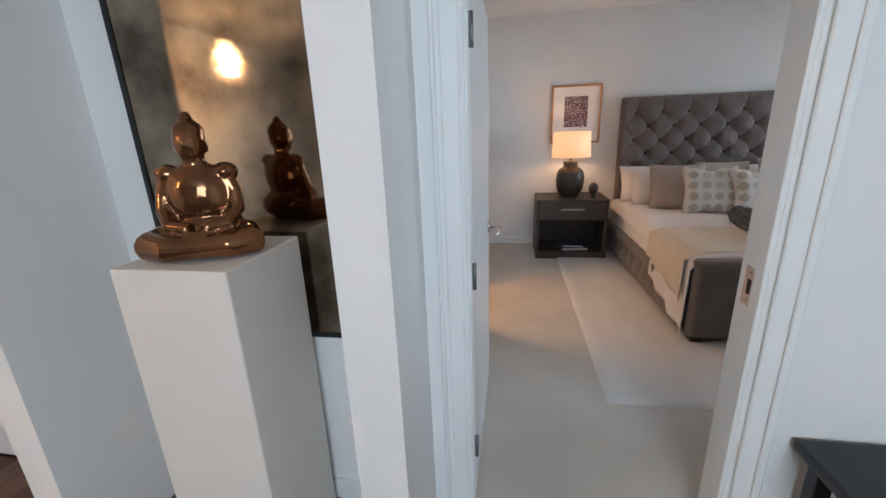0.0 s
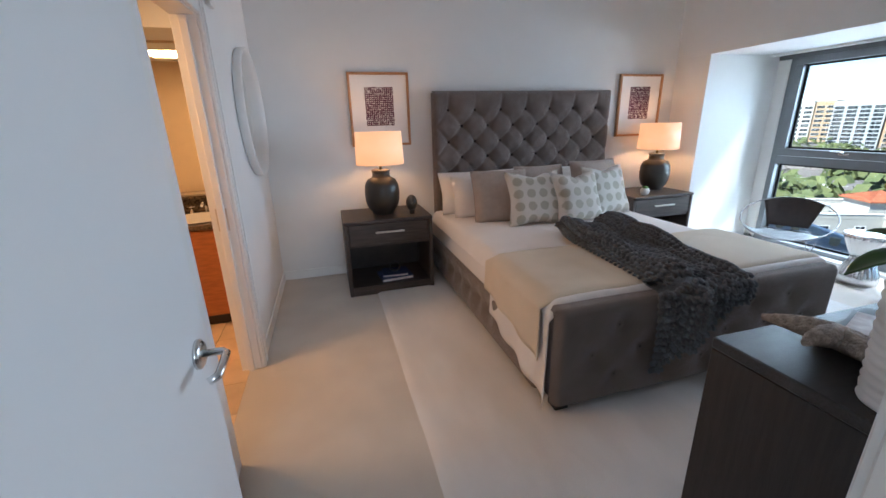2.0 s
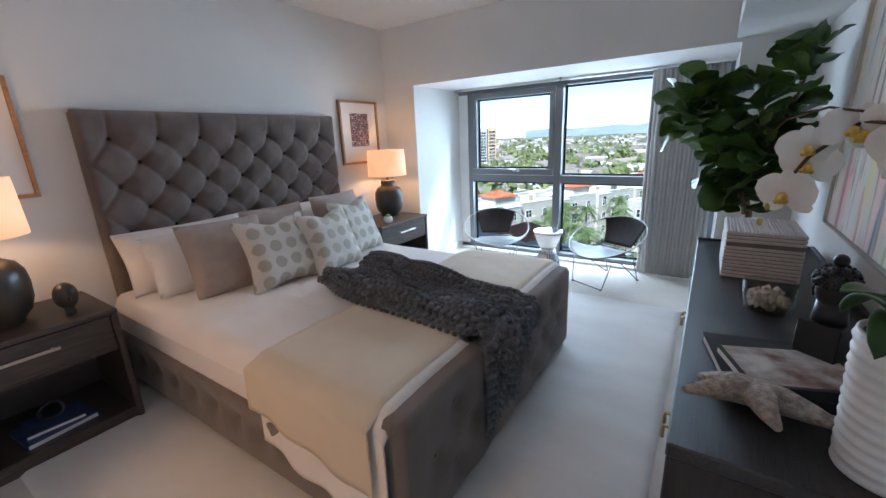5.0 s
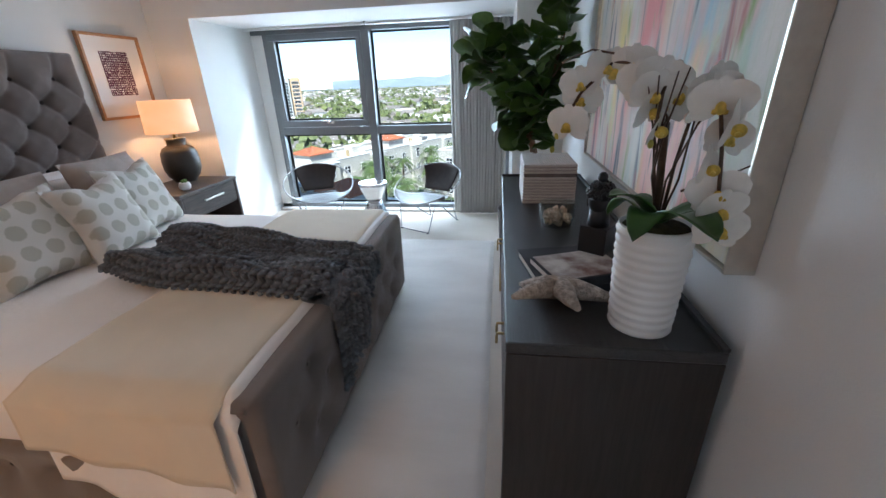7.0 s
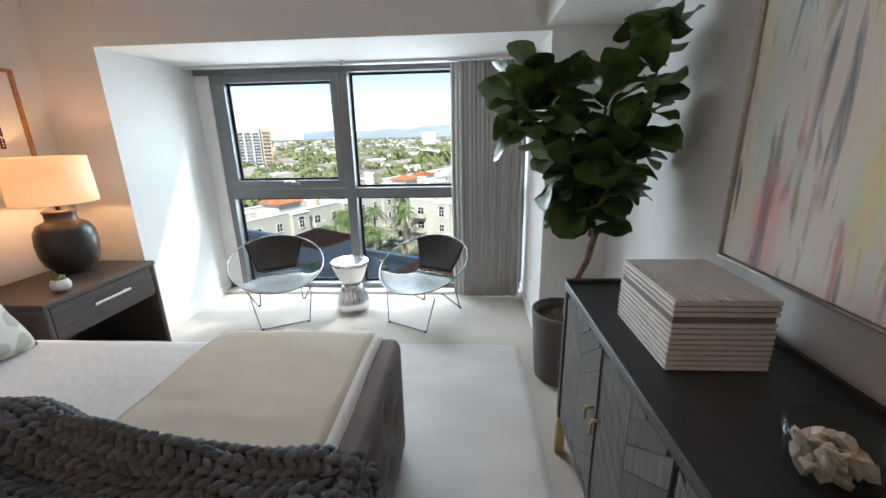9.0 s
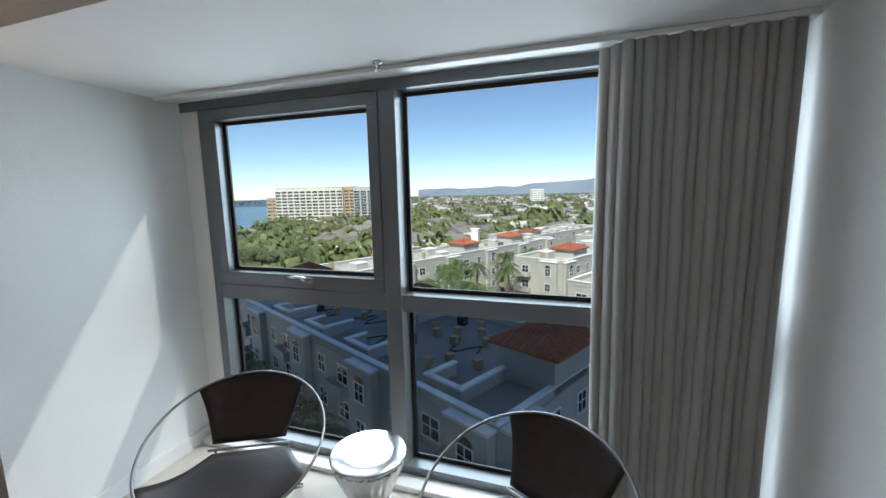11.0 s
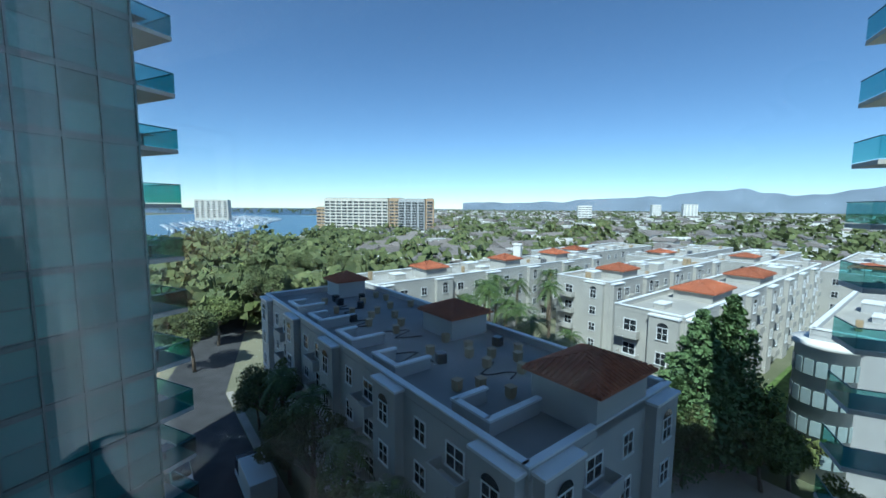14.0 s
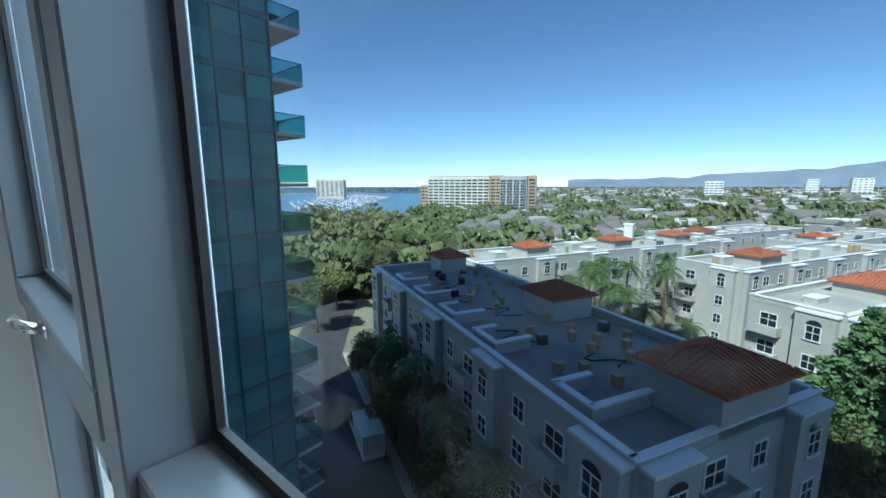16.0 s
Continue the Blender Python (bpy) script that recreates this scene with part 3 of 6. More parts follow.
def table_lamp(x, y):
    t = thing("table_lamp", pose(x, y, 0.705), "lit table lamp with bronze jar base and linen drum shade", "lamp", "bedside lamps")
    part("base", lathe([(0.085, 0), (0.098, 0.005), (0.100, 0.02), (0.135, 0.06), (0.155, 0.12), (0.160, 0.20), (0.152, 0.27), (0.128, 0.315), (0.092, 0.335), (0.080, 0.342), (0.080, 0.385), (0.086, 0.392), (0.086, 0.402), (0.03, 0.404)], 40), M_BRONZE, t)
    part("stem", lathe([(0.012, 0.404), (0.012, 0.45), (0.02, 0.452), (0.02, 0.47), (0.008, 0.475), (0.008, 0.50)], 16), M_BRASS, t)
    sh = bmesh.new()
    n = 48
    rows = []
    for r, z in ((0.216, 0.455), (0.205, 0.735), (0.202, 0.735), (0.213, 0.455)):
        rows.append([sh.verts.new((r * math.cos(2 * math.pi * i / n), r * math.sin(2 * math.pi * i / n), z)) for i in range(n)])
    for a, b in zip(rows, rows[1:] + rows[:1]):
        for i in range(n):
            f = sh.faces.new((a[i], a[(i + 1) % n], b[(i + 1) % n], b[i]))
            f.smooth = True
    s = part("shade", sh, M_SHADE, t, "glowing off-white linen shade")
    s.visible_shadow = True
    sp = bmesh.new()
    for k in range(3):
        a = 2 * math.pi * k / 3
        tube([(0.0, 0.0, 0.50), (0.21 * math.cos(a), 0.21 * math.sin(a), 0.462)], 0.002, 5, bm=sp)
    part("spider", sp, M_BRASS, t)
    return t


table_lamp(1.64, 4.88)
table_lamp(4.80, 4.98)

hs = thing("head_sculpture", pose(1.885, 4.74, 0.705), "small dark stone head sculpture on a nightstand", "sculpture")
hb = ball(0.062, (0, 0, 0.105), (0.85, 0.95, 1.18), 3)
add_box(hb, -0.022, -0.022, 0, 0.022, 0.022, 0.05, 0.005)
ball(0.012, (0, -0.06, 0.10), (0.7, 1, 1.6), 2, hb)
hsm = part("head_form", hb, M_BRONZE, hs)


def book(name, w, d, h, m, place, label, parent_cat="book"):
    b = thing(name, place, label, parent_cat)
    part("cover", boxes((-w / 2, -d / 2, 0, w / 2, d / 2, 0.003), (-w / 2, -d / 2, h - 0.003, w / 2, d / 2, h), (-w / 2, -d / 2, 0.003, -w / 2 + 0.003, d / 2, h - 0.003)), m, b)
    part("page_block", box(-w / 2 + 0.004, -d / 2 + 0.004, 0.0035, w / 2 - 0.005, d / 2 - 0.004, h - 0.0035), M_BOOKW, b)
    return b


book("book", 0.30, 0.24, 0.028, M_BOOKB, pose(1.70, 4.80, 0.09, 0, 0, 6), "blue hardback book lying on the nightstand shelf")
book("book", 0.24, 0.20, 0.022, M_BOOKB, pose(1.70, 4.81, 0.1185, 0, 0, -4), "smaller blue book stacked on another book")
book("book", 0.28, 0.22, 0.03, M_BOOKD, pose(4.62, 4.82, 0.09, 0, 0, 4), "dark book on the nightstand shelf")
ve = thing("vase", pose(4.55, 4.82, 0.1205), "dark rounded decorative vase on a book", "vase")
part("body", lathe([(0.03, 0), (0.06, 0.03), (0.07, 0.07), (0.05, 0.11), (0.018, 0.14), (0.016, 0.18), (0.02, 0.185)], 24), M_BLACK, ve)
cl = thing("loop_sculpture", pose(1.70, 4.80, 0.1405), "dark sculptural loop standing on books", "sculpture")
part("loop", tube([(0.05 * math.cos(a), 0.01 * math.sin(2 * a), 0.055 + 0.047 * math.sin(a)) for a in [k * math.pi / 10 for k in range(20)]], 0.009, 8, True), M_BLACK, cl)
su = thing("succulent_pot", pose(4.44, 4.70, 0.705), "small white round pot with green succulent", "plant")
part("pot", lathe([(0.025, 0), (0.045, 0.02), (0.048, 0.045), (0.038, 0.07), (0.03, 0.072), (0.03, 0.062)], 24), M_WHITE, su)
sb = bmesh.new()
for k in range(14):
    a = k * 2.4
    ball(0.012, (0.018 * math.cos(a) * (k / 14 + .3), 0.018 * math.sin(a) * (k / 14 + .3), 0.078 + 0.006 * math.sin(k)), (1, 1, 1.1), 1, sb)
part("leaves", sb, M_SUCC, su)

# bed
bed = thing("bed", pose(0, 0, 0), "king bed with tufted taupe-grey upholstered frame, made up", "bed")


def tuft_field(pts, spread, depth):
    def f(x, z):
        d = min((x - px) ** 2 + (z - pz) ** 2 for px, pz in pts) ** 0.5
        k = min(1.0, d / spread)
        return depth * (1 - (1 - k) ** 2.2)
    return f


def headboard():
    x0, x1, z0, z1 = 2.235, 4.285, 0.05, 1.80
    nx, nz = 7, 6
    px, pz = 0.285, 0.155
    pts = []
    for j in range(10):
        z = 1.62 - j * pz
        off = 0.5 if j % 2 else 0.0
        for i in range(nx + 1):
            x = x0 + 0.17 + (i + off) * px - (0.0 if j % 2 == 0 else 0.0) - 0.005
            if x0 + 0.05 < x < x1 - 0.05 and z > 0.45:
                pts.append((x, z))
    f = tuft_field(pts, 0.17, 0.055)
    P = np.array(pts)

    def crease(x, z):
        # folds run from button to button along the diamonds
        a = ((x - (x0 + 0.165)) / px + (1.62 - z) / (2 * pz)) % 1.0
        b = ((x - (x0 + 0.165)) / px - (1.62 - z) / (2 * pz)) % 1.0
        da, db = min(a, 1 - a), min(b, 1 - b)
        m = min(da, db)
        return 0.016 * max(0.0, 1 - m / 0.10)
    n, m = 150, 120

    def at(u, v):
        x, z = x0 + (x1 - x0) * u, z0 + (z1 - z0) * v
        e = min(u * (x1 - x0), (1 - u) * (x1 - x0), (1 - v) * (z1 - z0))
        r = 0.05
        edge = 0 if e > r else r - math.sqrt(max(0, r * r - (r - e) ** 2))
        c = crease(x, z) if z < 1.62 else 0.016 * max(0.0, 1 - (min(((x - x0 - 0.165) / px) % 1, 1 - ((x - x0 - 0.165) / px) % 1)) / 0.06) * 0.8
        return (x, 5.22 - 0.028 - f(x, z) + 0.055 * 0.7 + c + edge * 0.9, z)
    bm = grid(n, m, at)
    ob = part("headboard", bm, M_FABRIC, bed)
    part("headboard_back", box(x0 + 0.003, 5.245, z0, x1 - 0.003, 5.298, z1 - 0.01, 0.01), M_FABRIC, bed)
    me = None
    for x, z in pts:
        if z > 0.7:
            if me is None:
                o = part("button", ball(0.014, (0, 0, 0), (1, 0.5, 1), 2), M_BUTTON, ob, place=pose(x, 5.226, z))
                me = o.data
            else:
                piece("button", me, ob, pose(x, 5.226, z))


headboard()


def rail(name, length, height, depth, place, tufts, thick=0.10, lift=0.07):
    """A padded upholstered rail with tufts on its outer face; outer face looks to local -y."""
    f = tuft_field(tufts, 0.16, 0.06)
    n, m = max(30, int(length * 55)), 24
    per = height + thick + height

    def at(u, v):
        x = length * u
        s = per * v
        if s < height:
            y, z = 0, s
        elif s < height + thick:
            y, z = s - height, height
        else:
            y, z = thick, height - (s - height - thick)
        e = min(x, length - x)
        r = 0.045
        dz = min(s, abs(s - height), 1)
        puff = f(x, z) if y == 0 else 0.03
        edge = 0 if e > r else r - math.sqrt(max(0, r * r - (r - e) ** 2))
        top = max(0, z - (height - 0.05)) / 0.05
        if y == 0:
            yy = 0.05 - puff + edge + 0.02 * top ** 3
        else:
            yy = y - (0.0 if y < thick else edge)
        return (x, yy, lift + z - edge * (0.6 if z > height - 0.01 else 0))
    bm = grid(n, m * 2, at)
    o = part(name, bm, M_FABRIC, bed, place=place)
    for i, (x, z) in enumerate(tufts):
        part("button", ball(0.012, (0, 0, 0), (1, 0.5, 1), 1), M_BUTTON, o, place=pose(x, 0.034, lift + z))
    return o


ft = [(0.24 + 0.30 * i, 0.24) for i in range(6)] + [(0.39 + 0.30 * i, 0.40) for i in range(5)] + [(0.39 + 0.30 * i, 0.10) for i in range(5)]
fb = rail("footboard", 1.93, 0.55, 0.12, pose(2.175, 2.705, 0), ft, 0.15)
part("footboard_core", box(2.183, 2.735, 0.075, 4.097, 2.852, 0.612, 0.03, 3), M_FABRIC, bed)
st = [(0.10 + 0.22 * i, 0.15) for i in range(10)]
rail("side_rail", 2.36, 0.30, 0.08, pose(2.165, 5.215, 0, 0, 0, -90), st, 0.07)
rail("side_rail", 2.36, 0.30, 0.08, pose(4.13, 2.855, 0, 0, 0, 90), st, 0.07)
for x in (2.21, 4.02):
    part("foot_block", box(x, 2.73, 0.015, x + 0.08, 2.81, 0.075, 0.004), M_BLACK, bed)
    part("foot_block", box(x, 5.1, 0.0, x + 0.08, 5.18, 0.075, 0.004), M_BLACK, bed)


def mattress_at(u, v):
    # top sheet with soft rounded sides
    x0, x1, y0, y1, zt = 2.185, 4.115, 2.86, 5.20, 0.615
    x = x0 + (x1 - x0) * u
    y = y0 + (y1 - y0) * v
    e = min(x - x0, x1 - x)
    g = min(y - y0, 1)
    z = zt
    for q in (e, g):
        if q < 0.09:
            z -= 0.10 - math.sqrt(max(0, 0.01 - (0.10 - q) ** 2)) if q < 0.10 else 0
    z += 0.006 * noise.noise((x * 3, y * 3, 0)) + 0.003 * noise.noise((x * 9, y * 7, 4))
    return (x, y, z)


mt = part("mattress", grid(70, 80, mattress_at), M_SHEET, bed, "white fitted linen")
part("mattress_core", box(2.187, 2.87, 0.30, 4.113, 5.20, 0.52, 0.02, 2), M_SHEET, bed)


def drape(name, material, xa, xb, ya, yb, hang_l, zt, wob, label, category, nx=60, ny=40, hang_front=0.0, corner=0.0, hang_r=0.0, push=0.0):
    """A cloth laid over the bed that hangs down past the left edge."""
    edge = 2.172
    redge = 4.14

    def at(u, v):
        total = hang_l + (xb - edge) + hang_r
        s = u * total
        y = ya + (yb - ya) * v
        if s < hang_l:
            drop = hang_l - s
            low = corner * (1 - v) * drop / max(hang_l, 0.01)
            x = edge - 0.012 - 0.03 * drop - 0.012 * (0.3 + drop * 2) * math.sin(y * 21 + 2) - 0.006 * (1 - v) - push
            z = zt - 0.04 - drop - low + wob * 0.4 * math.sin(y * 27) * drop
        elif s > hang_l + (xb - edge) and hang_r:
            drop = s - hang_l - (xb - edge)
            x = redge + 0.01
            z = zt - 0.04 - drop
        else:
            x = edge + (s - hang_l)
            d = x - edge
            dr = redge - x if hang_r else 1
            d = min(d, max(dr, 0))
            z = zt - 0.04 * max(0, 1 - d / 0.07) ** 2
        z += 0.006 * noise.noise((x * 4, y * 4, 3)) + 0.004 * noise.noise((x * 11, y * 9, 8))
        if hang_front and v < 0.06:
            z -= hang_front * (1 - v / 0.06) ** 1.5
            y += 0.012 * (1 - v / 0.06)
        return (x, y + 0.01 * noise.noise((x * 3, v * 2, 1)), z)
    t = thing(name, pose(0, 0, 0), label, category)
    part("cloth", grid(nx, ny, at, thick=0.006), material, t)
    return t, at


drape("duvet", M_SHEET, 2.15, 4.14, 2.752, 3.50, 0.36, 0.640, 0.035, "white duvet folded over the bed foot, draping down the side", "duvet", 90, 60, 0.05, 0.16, 0.12)
drape("throw_blanket", M_RUNNER, 2.15, 4.14, 2.80, 3.53, 0.20, 0.655, 0.012, "cream wool blanket with dark edging laid across the bed foot", "blanket", 90, 50, 0.018, 0.10, 0.08, 0.028)


def pillow(name, w, h, t, material, place, label, group, seed=0, pinch=0.25):
    p = thing(name, place, label, "pillow", group)
    bm = bmesh.new()
    n = 18
    for sg in (-1, 1):
        vs = []
        for i in range(n + 1):
            row = []
            for j in range(n + 1):
                a, b = 2 * i / n - 1, 2 * j / n - 1
                k = max(0, (1 - a ** 4)) * max(0, (1 - b ** 4))
                sq = 1 - pinch * 0.22 * (1 - (abs(a)) ** 1.5) * abs(b) ** 2 * 0.9
                sq2 = 1 - pinch * 0.22 * (1 - (abs(b)) ** 1.5) * abs(a) ** 2 * 0.9
                dent = 0.11 * max(0, 1 - abs(a) * 2.2) * max(0, b) ** 2 if pinch > 0.5 else 0
                yy = sg * t / 2 * k ** 0.55 + 0.008 * noise.noise((a * 2.5 + seed, b * 2.5, sg))
                row.append(bm.verts.new((a * w / 2 * sq2, yy, (b * sq - dent) * h / 2 + h / 2 + 0.006 * noise.noise((a * 3, b * 3, seed)))))
            vs.append(row)
        for i in range(n):
            for j in range(n):
                f = bm.faces.new((vs[i][j], vs[i + 1][j], vs[i + 1][j + 1], vs[i][j + 1]))
                f.smooth = True
    bmesh.ops.remove_doubles(bm, verts=bm.verts[:], dist=0.002)
    part("cushion", bm, material, p)
    pts = []
    for a in range(4 * 8):
        q, r = divmod(a, 8)
        c = r / 8 * 2 - 1
        pts.append(((c, -1), (1, c), (-c, 1), (-1, -c))[q])
    part("seam", tube([(a * w / 2 * (1 - pinch * 0.2 * (1 - abs(b) ** 1.5) * a * a), 0, b * (1 - pinch * 0.2 * (1 - abs(a) ** 1.5) * b * b) * h / 2 + h / 2 - (0.055 * h * 2 * max(0, 1 - abs(a) * 2.2) if pinch > 0.5 and b > 0.99 else 0)) for a, b in pts], 0.004, 5, True), material, p)
    return p


ZB = 0.605
PG = "pillows against the headboard"
pillow("sleeping_pillow", 0.86, 0.44, 0.17, M_SHEET, pose(2.68, 4.98, ZB, -22, 0, 0), "white sleeping pillow leaning on the headboard", PG, 1)
pillow("sleeping_pillow", 0.84, 0.42, 0.17, M_SHEET, pose(2.74, 4.78, ZB, -24, 0, -2), "white sleeping pillow propped upright", PG, 2)
pillow("sleeping_pillow", 0.86, 0.44, 0.17, M_SHEET, pose(3.74, 4.98, ZB, -22, 0, 0), "white sleeping pillow leaning on the headboard", PG, 3)
pillow("sleeping_pillow", 0.84, 0.42, 0.17, M_SHEET, pose(3.72, 4.80, ZB, -24, 0, 2), "white sleeping pillow propped upright", PG, 4)
pillow("taupe_pillow", 0.54, 0.50, 0.17, M_TAUPE, pose(2.70, 4.50, ZB, -24, 0, -6), "taupe linen pillow propped on the bed", PG, 5)
pillow("taupe_pillow", 0.54, 0.50, 0.17, M_TAUPE, pose(3.22, 4.66, ZB, -22, 0, 0), "taupe linen pillow half hidden behind cushions", PG, 6)
pillow("taupe_pillow", 0.56, 0.53, 0.17, M_TAUPE, pose(3.80, 4.58, ZB, -20, 0, 5), "taupe linen pillow propped on the bed", PG, 7)
pillow("dotted_cushion", 0.52, 0.50, 0.17, M_DOTS, pose(2.92, 4.27, ZB, -22, 0, -4), "cream cushion with olive dots, chopped top", PG, 8, 0.8)
pillow("dotted_cushion", 0.50, 0.48, 0.17, M_DOTS, pose(3.33, 4.20, ZB, -22, 0, 6), "cream cushion with olive dots, chopped top", PG, 9, 0.8)
pillow("dotted_cushion", 0.50, 0.50, 0.17, M_DOTS, pose(3.76, 4.36, ZB, -22, 0, 8), "cream cushion with olive dots beside a taupe pillow", PG, 10, 0.8)


# chunky knit throw
def knit():
    t = thing("knit_throw", pose(0, 0, 0), "chunky slate-grey knitted throw tossed across the bed", "throw")
    TOP, DROP, BEND = 1.24, 0.50, 0.08

    def surf(s, w):
        """s runs from the cushions over the bed foot and down, w across from one long side to the other."""
        wide = 0.5 + 0.5 * math.tanh((s - 0.08) * 14)
        left = 2.85 - 0.14 * s + 0.03 * noise.noise((s * 5, 1, 4))
        right = 3.44 - 0.10 * s + 0.08 * math.sin(s * 7 + 0.6) * (1 - s) + 0.04 * noise.noise((s * 6, 8, 4))
        left += 0.10 * (1 - wide)
        x = left + (right - left) * w
        rim = min(1, w / 0.12, (1 - w) / 0.10)
        ridge = max(0, math.sin(2 * math.pi * (1.45 * w - 0.42 * s + 0.10))) ** 0.8
        small = max(0, math.sin(2 * math.pi * (2.9 * w + 0.9 * s + 0.35)))
        fold = (0.072 * ridge + 0.024 * small + 0.030 * noise.noise((w * 4, s * 6, 2))) * rim
        bunch = 0.045 * math.exp(-((s - 0.16) / 0.10) ** 2 - ((w - 0.78) / 0.22) ** 2)
        fall = DROP * (1 - 0.62 * max(0, min(1, (w - 0.42) / 0.25))) * (0.88 + 0.12 * math.cos(w * 9))
        run = s * (TOP + fall)
        if run < TOP:
            near = max(0, 1 - (TOP - run) / BEND)
            return Vector((x, 3.98 - run + 0.10 * (0.5 - w) * (1 - s), 0.660 + max(0, fold + bunch) * (1 - 0.35 * near) - 0.022 * near ** 2))
        d = run - TOP
        out = min(1, d / 0.06)
        gather = (0.10 * (0.35 - w) if w < 0.42 else 0.10 * (w - 0.42)) * d / DROP
        return Vector((x + gather, 2.74 - 0.065 * math.sin(out * math.pi / 2) - 0.55 * max(0, fold) * out - 0.01, 0.652 - max(0, d - 0.02) + 0.35 * max(0, fold) * (1 - out)))

    base = ball(1.0, sub=1)
    base.verts.ensure_lookup_table()
    bv = [v.co.copy() for v in base.verts]
    bf = [[v.index for v in f.verts] for f in base.faces]
    base.free()
    verts, faces = [], []
    rows, cols = 40, 18
    for i in range(rows):
        for j in range(cols):
            s = (i + 0.5 + 0.3 * math.sin(j * 2.1)) / rows
            w = (j + 0.5) / cols
            c = surf(s, w)
            a = surf(min(1, s + 0.012), w) - surf(max(0, s - 0.012), w)
            b = surf(s, min(1, w + 0.02)) - surf(s, max(0, w - 0.02))
            if a.length < 1e-5 or b.length < 1e-5:
                continue
            a.normalize()
            b.normalize()
            nn = b.cross(a).normalized() * -1
            b = nn.cross(a)
            for sg in (-1, 1):
                along = (a * 0.80 + b * sg * 0.60).normalized()
                side = nn.cross(along)
                k0 = len(verts)
                for v in bv:
                    q = c + b * sg * 0.013 + nn * (0.004 * sg) + along * v.x * 0.029 + side * v.y * 0.0135 + nn * v.z * 0.018
                    if q.y > 2.70:
                        q.z = max(q.z, 0.664)
                    else:
                        q.y = min(q.y, 2.690)
                    verts.append(q)
                faces += [[k0 + q for q in f] for f in bf]
    mesh = bpy.data.meshes.new("knit")
    mesh.from_pydata([tuple(v) for v in verts], [], faces)
    mesh.polygons.foreach_set("use_smooth", [True] * len(faces))
    mesh.materials.append(M_KNIT)
    o = new("knit_stitches", mesh)
    o.parent = t
    o["kind"] = "stuff"
    part("underside", grid(50, 20, lambda u, v: surf(0.01 + 0.98 * u, 0.02 + 0.96 * v) - Vector((0, 0, 0.012))), M_KNIT, t)


knit()

# rug: one thick sheet with soft edges
rg = thing("area_rug", pose(0, 0, 0), "pale silvery rug with soft pile under the bed", "rug")


def rug_at(u, v):
    x, y = 1.505 + 3.615 * u, 2.01 + 2.95 * v
    e = min(x - 1.505, 5.12 - x, y - 2.01, 4.96 - y)
    return (x + 0.006 * noise.noise((y * 2, 0, 1)), y + 0.008 * noise.noise((x * 1.5, 0, 2)), 0.002 + 0.016 * min(1, e / 0.03) ** 0.6 + 0.0025 * noise.noise((x * 4, y * 2, 0)))


part("rug_sheet", grid(140, 120, rug_at), M_RUG, rg)

# round mirror on the bathroom wall
rm = thing("round_mirror", pose(0.632, 4.74, 1.60), "large round wall mirror in a deep white rim", "mirror")
part("rim", lathe([(0.445, 0.0), (0.465, 0.004), (0.470, 0.05), (0.466, 0.06), (0.452, 0.06), (0.447, 0.02), (0.445, 0.012)], 72, cap=False), M_WHITE, rm, place=pose(0, 0, 0, 0, 90, 0))
part("mirror_glass", lathe([(0.446, 0.0), (0.446, 0.012)], 72), M_MIRROR, rm, place=pose(0, 0, 0, 0, 90, 0))
ts = thing("thermostat", pose(0.632, 3.98, 2.22), "small white wall sensor beside the bathroom door", "sensor")
part("case", box(0, -0.05, -0.07, 0.028, 0.05, 0.07, 0.006, 2), M_PLASTIC, ts)
# plain white disc set against the ceiling
cd = thing("ceiling_vent", pose(2.9, 4.35, H), "flat pale disc on the ceiling near the bed wall", "ceiling light")
part("ring", lathe([(0.11, -0.006), (0.12, 0.0)], 40), M_WHITE, cd)

# sideboard
sd = thing("sideboard", pose(0, 0, 0), "long black cerused sideboard with chevron doors and brass legs", "sideboard")
SX0, SX1, SY0, SY1, ST = 2.195, 4.12, 1.435, 1.948, 0.894
part("top", box(SX0, SY0, ST - 0.035, SX1, SY1 + 0.01, ST, 0.004), M_BLACKWOOD, sd)
part("end_panel", box(SX0, SY0, 0.20, SX0 + 0.035, SY1 + 0.008, ST - 0.035, 0.003), M_BLACKEND, sd)
part("end_panel", box(SX1 - 0.035, SY0, 0.20, SX1, SY1 + 0.008, ST - 0.035, 0.003), M_BLACKEND, sd)
part("bottom_board", box(SX0 + 0.035, SY0, 0.20, SX1 - 0.035, SY1, 0.235), M_BLACKV, sd)
part("back_board", box(SX0 + 0.035, SY0, 0.235, SX1 - 0.035, SY0 + 0.015, ST - 0.035), M_BLACKV, sd)
part("back_rail", box(SX0, SY0, ST, SX1, SY0 + 0.02, ST + 0.012, 0.002), M_BLACKWOOD, sd)
part("end_rail", box(SX1 - 0.02, SY0 + 0.02, ST, SX1, SY1 + 0.01, ST + 0.012, 0.002), M_BLACKWOOD, sd)
dw = (SX1 - SX0 - 0.07) / 4


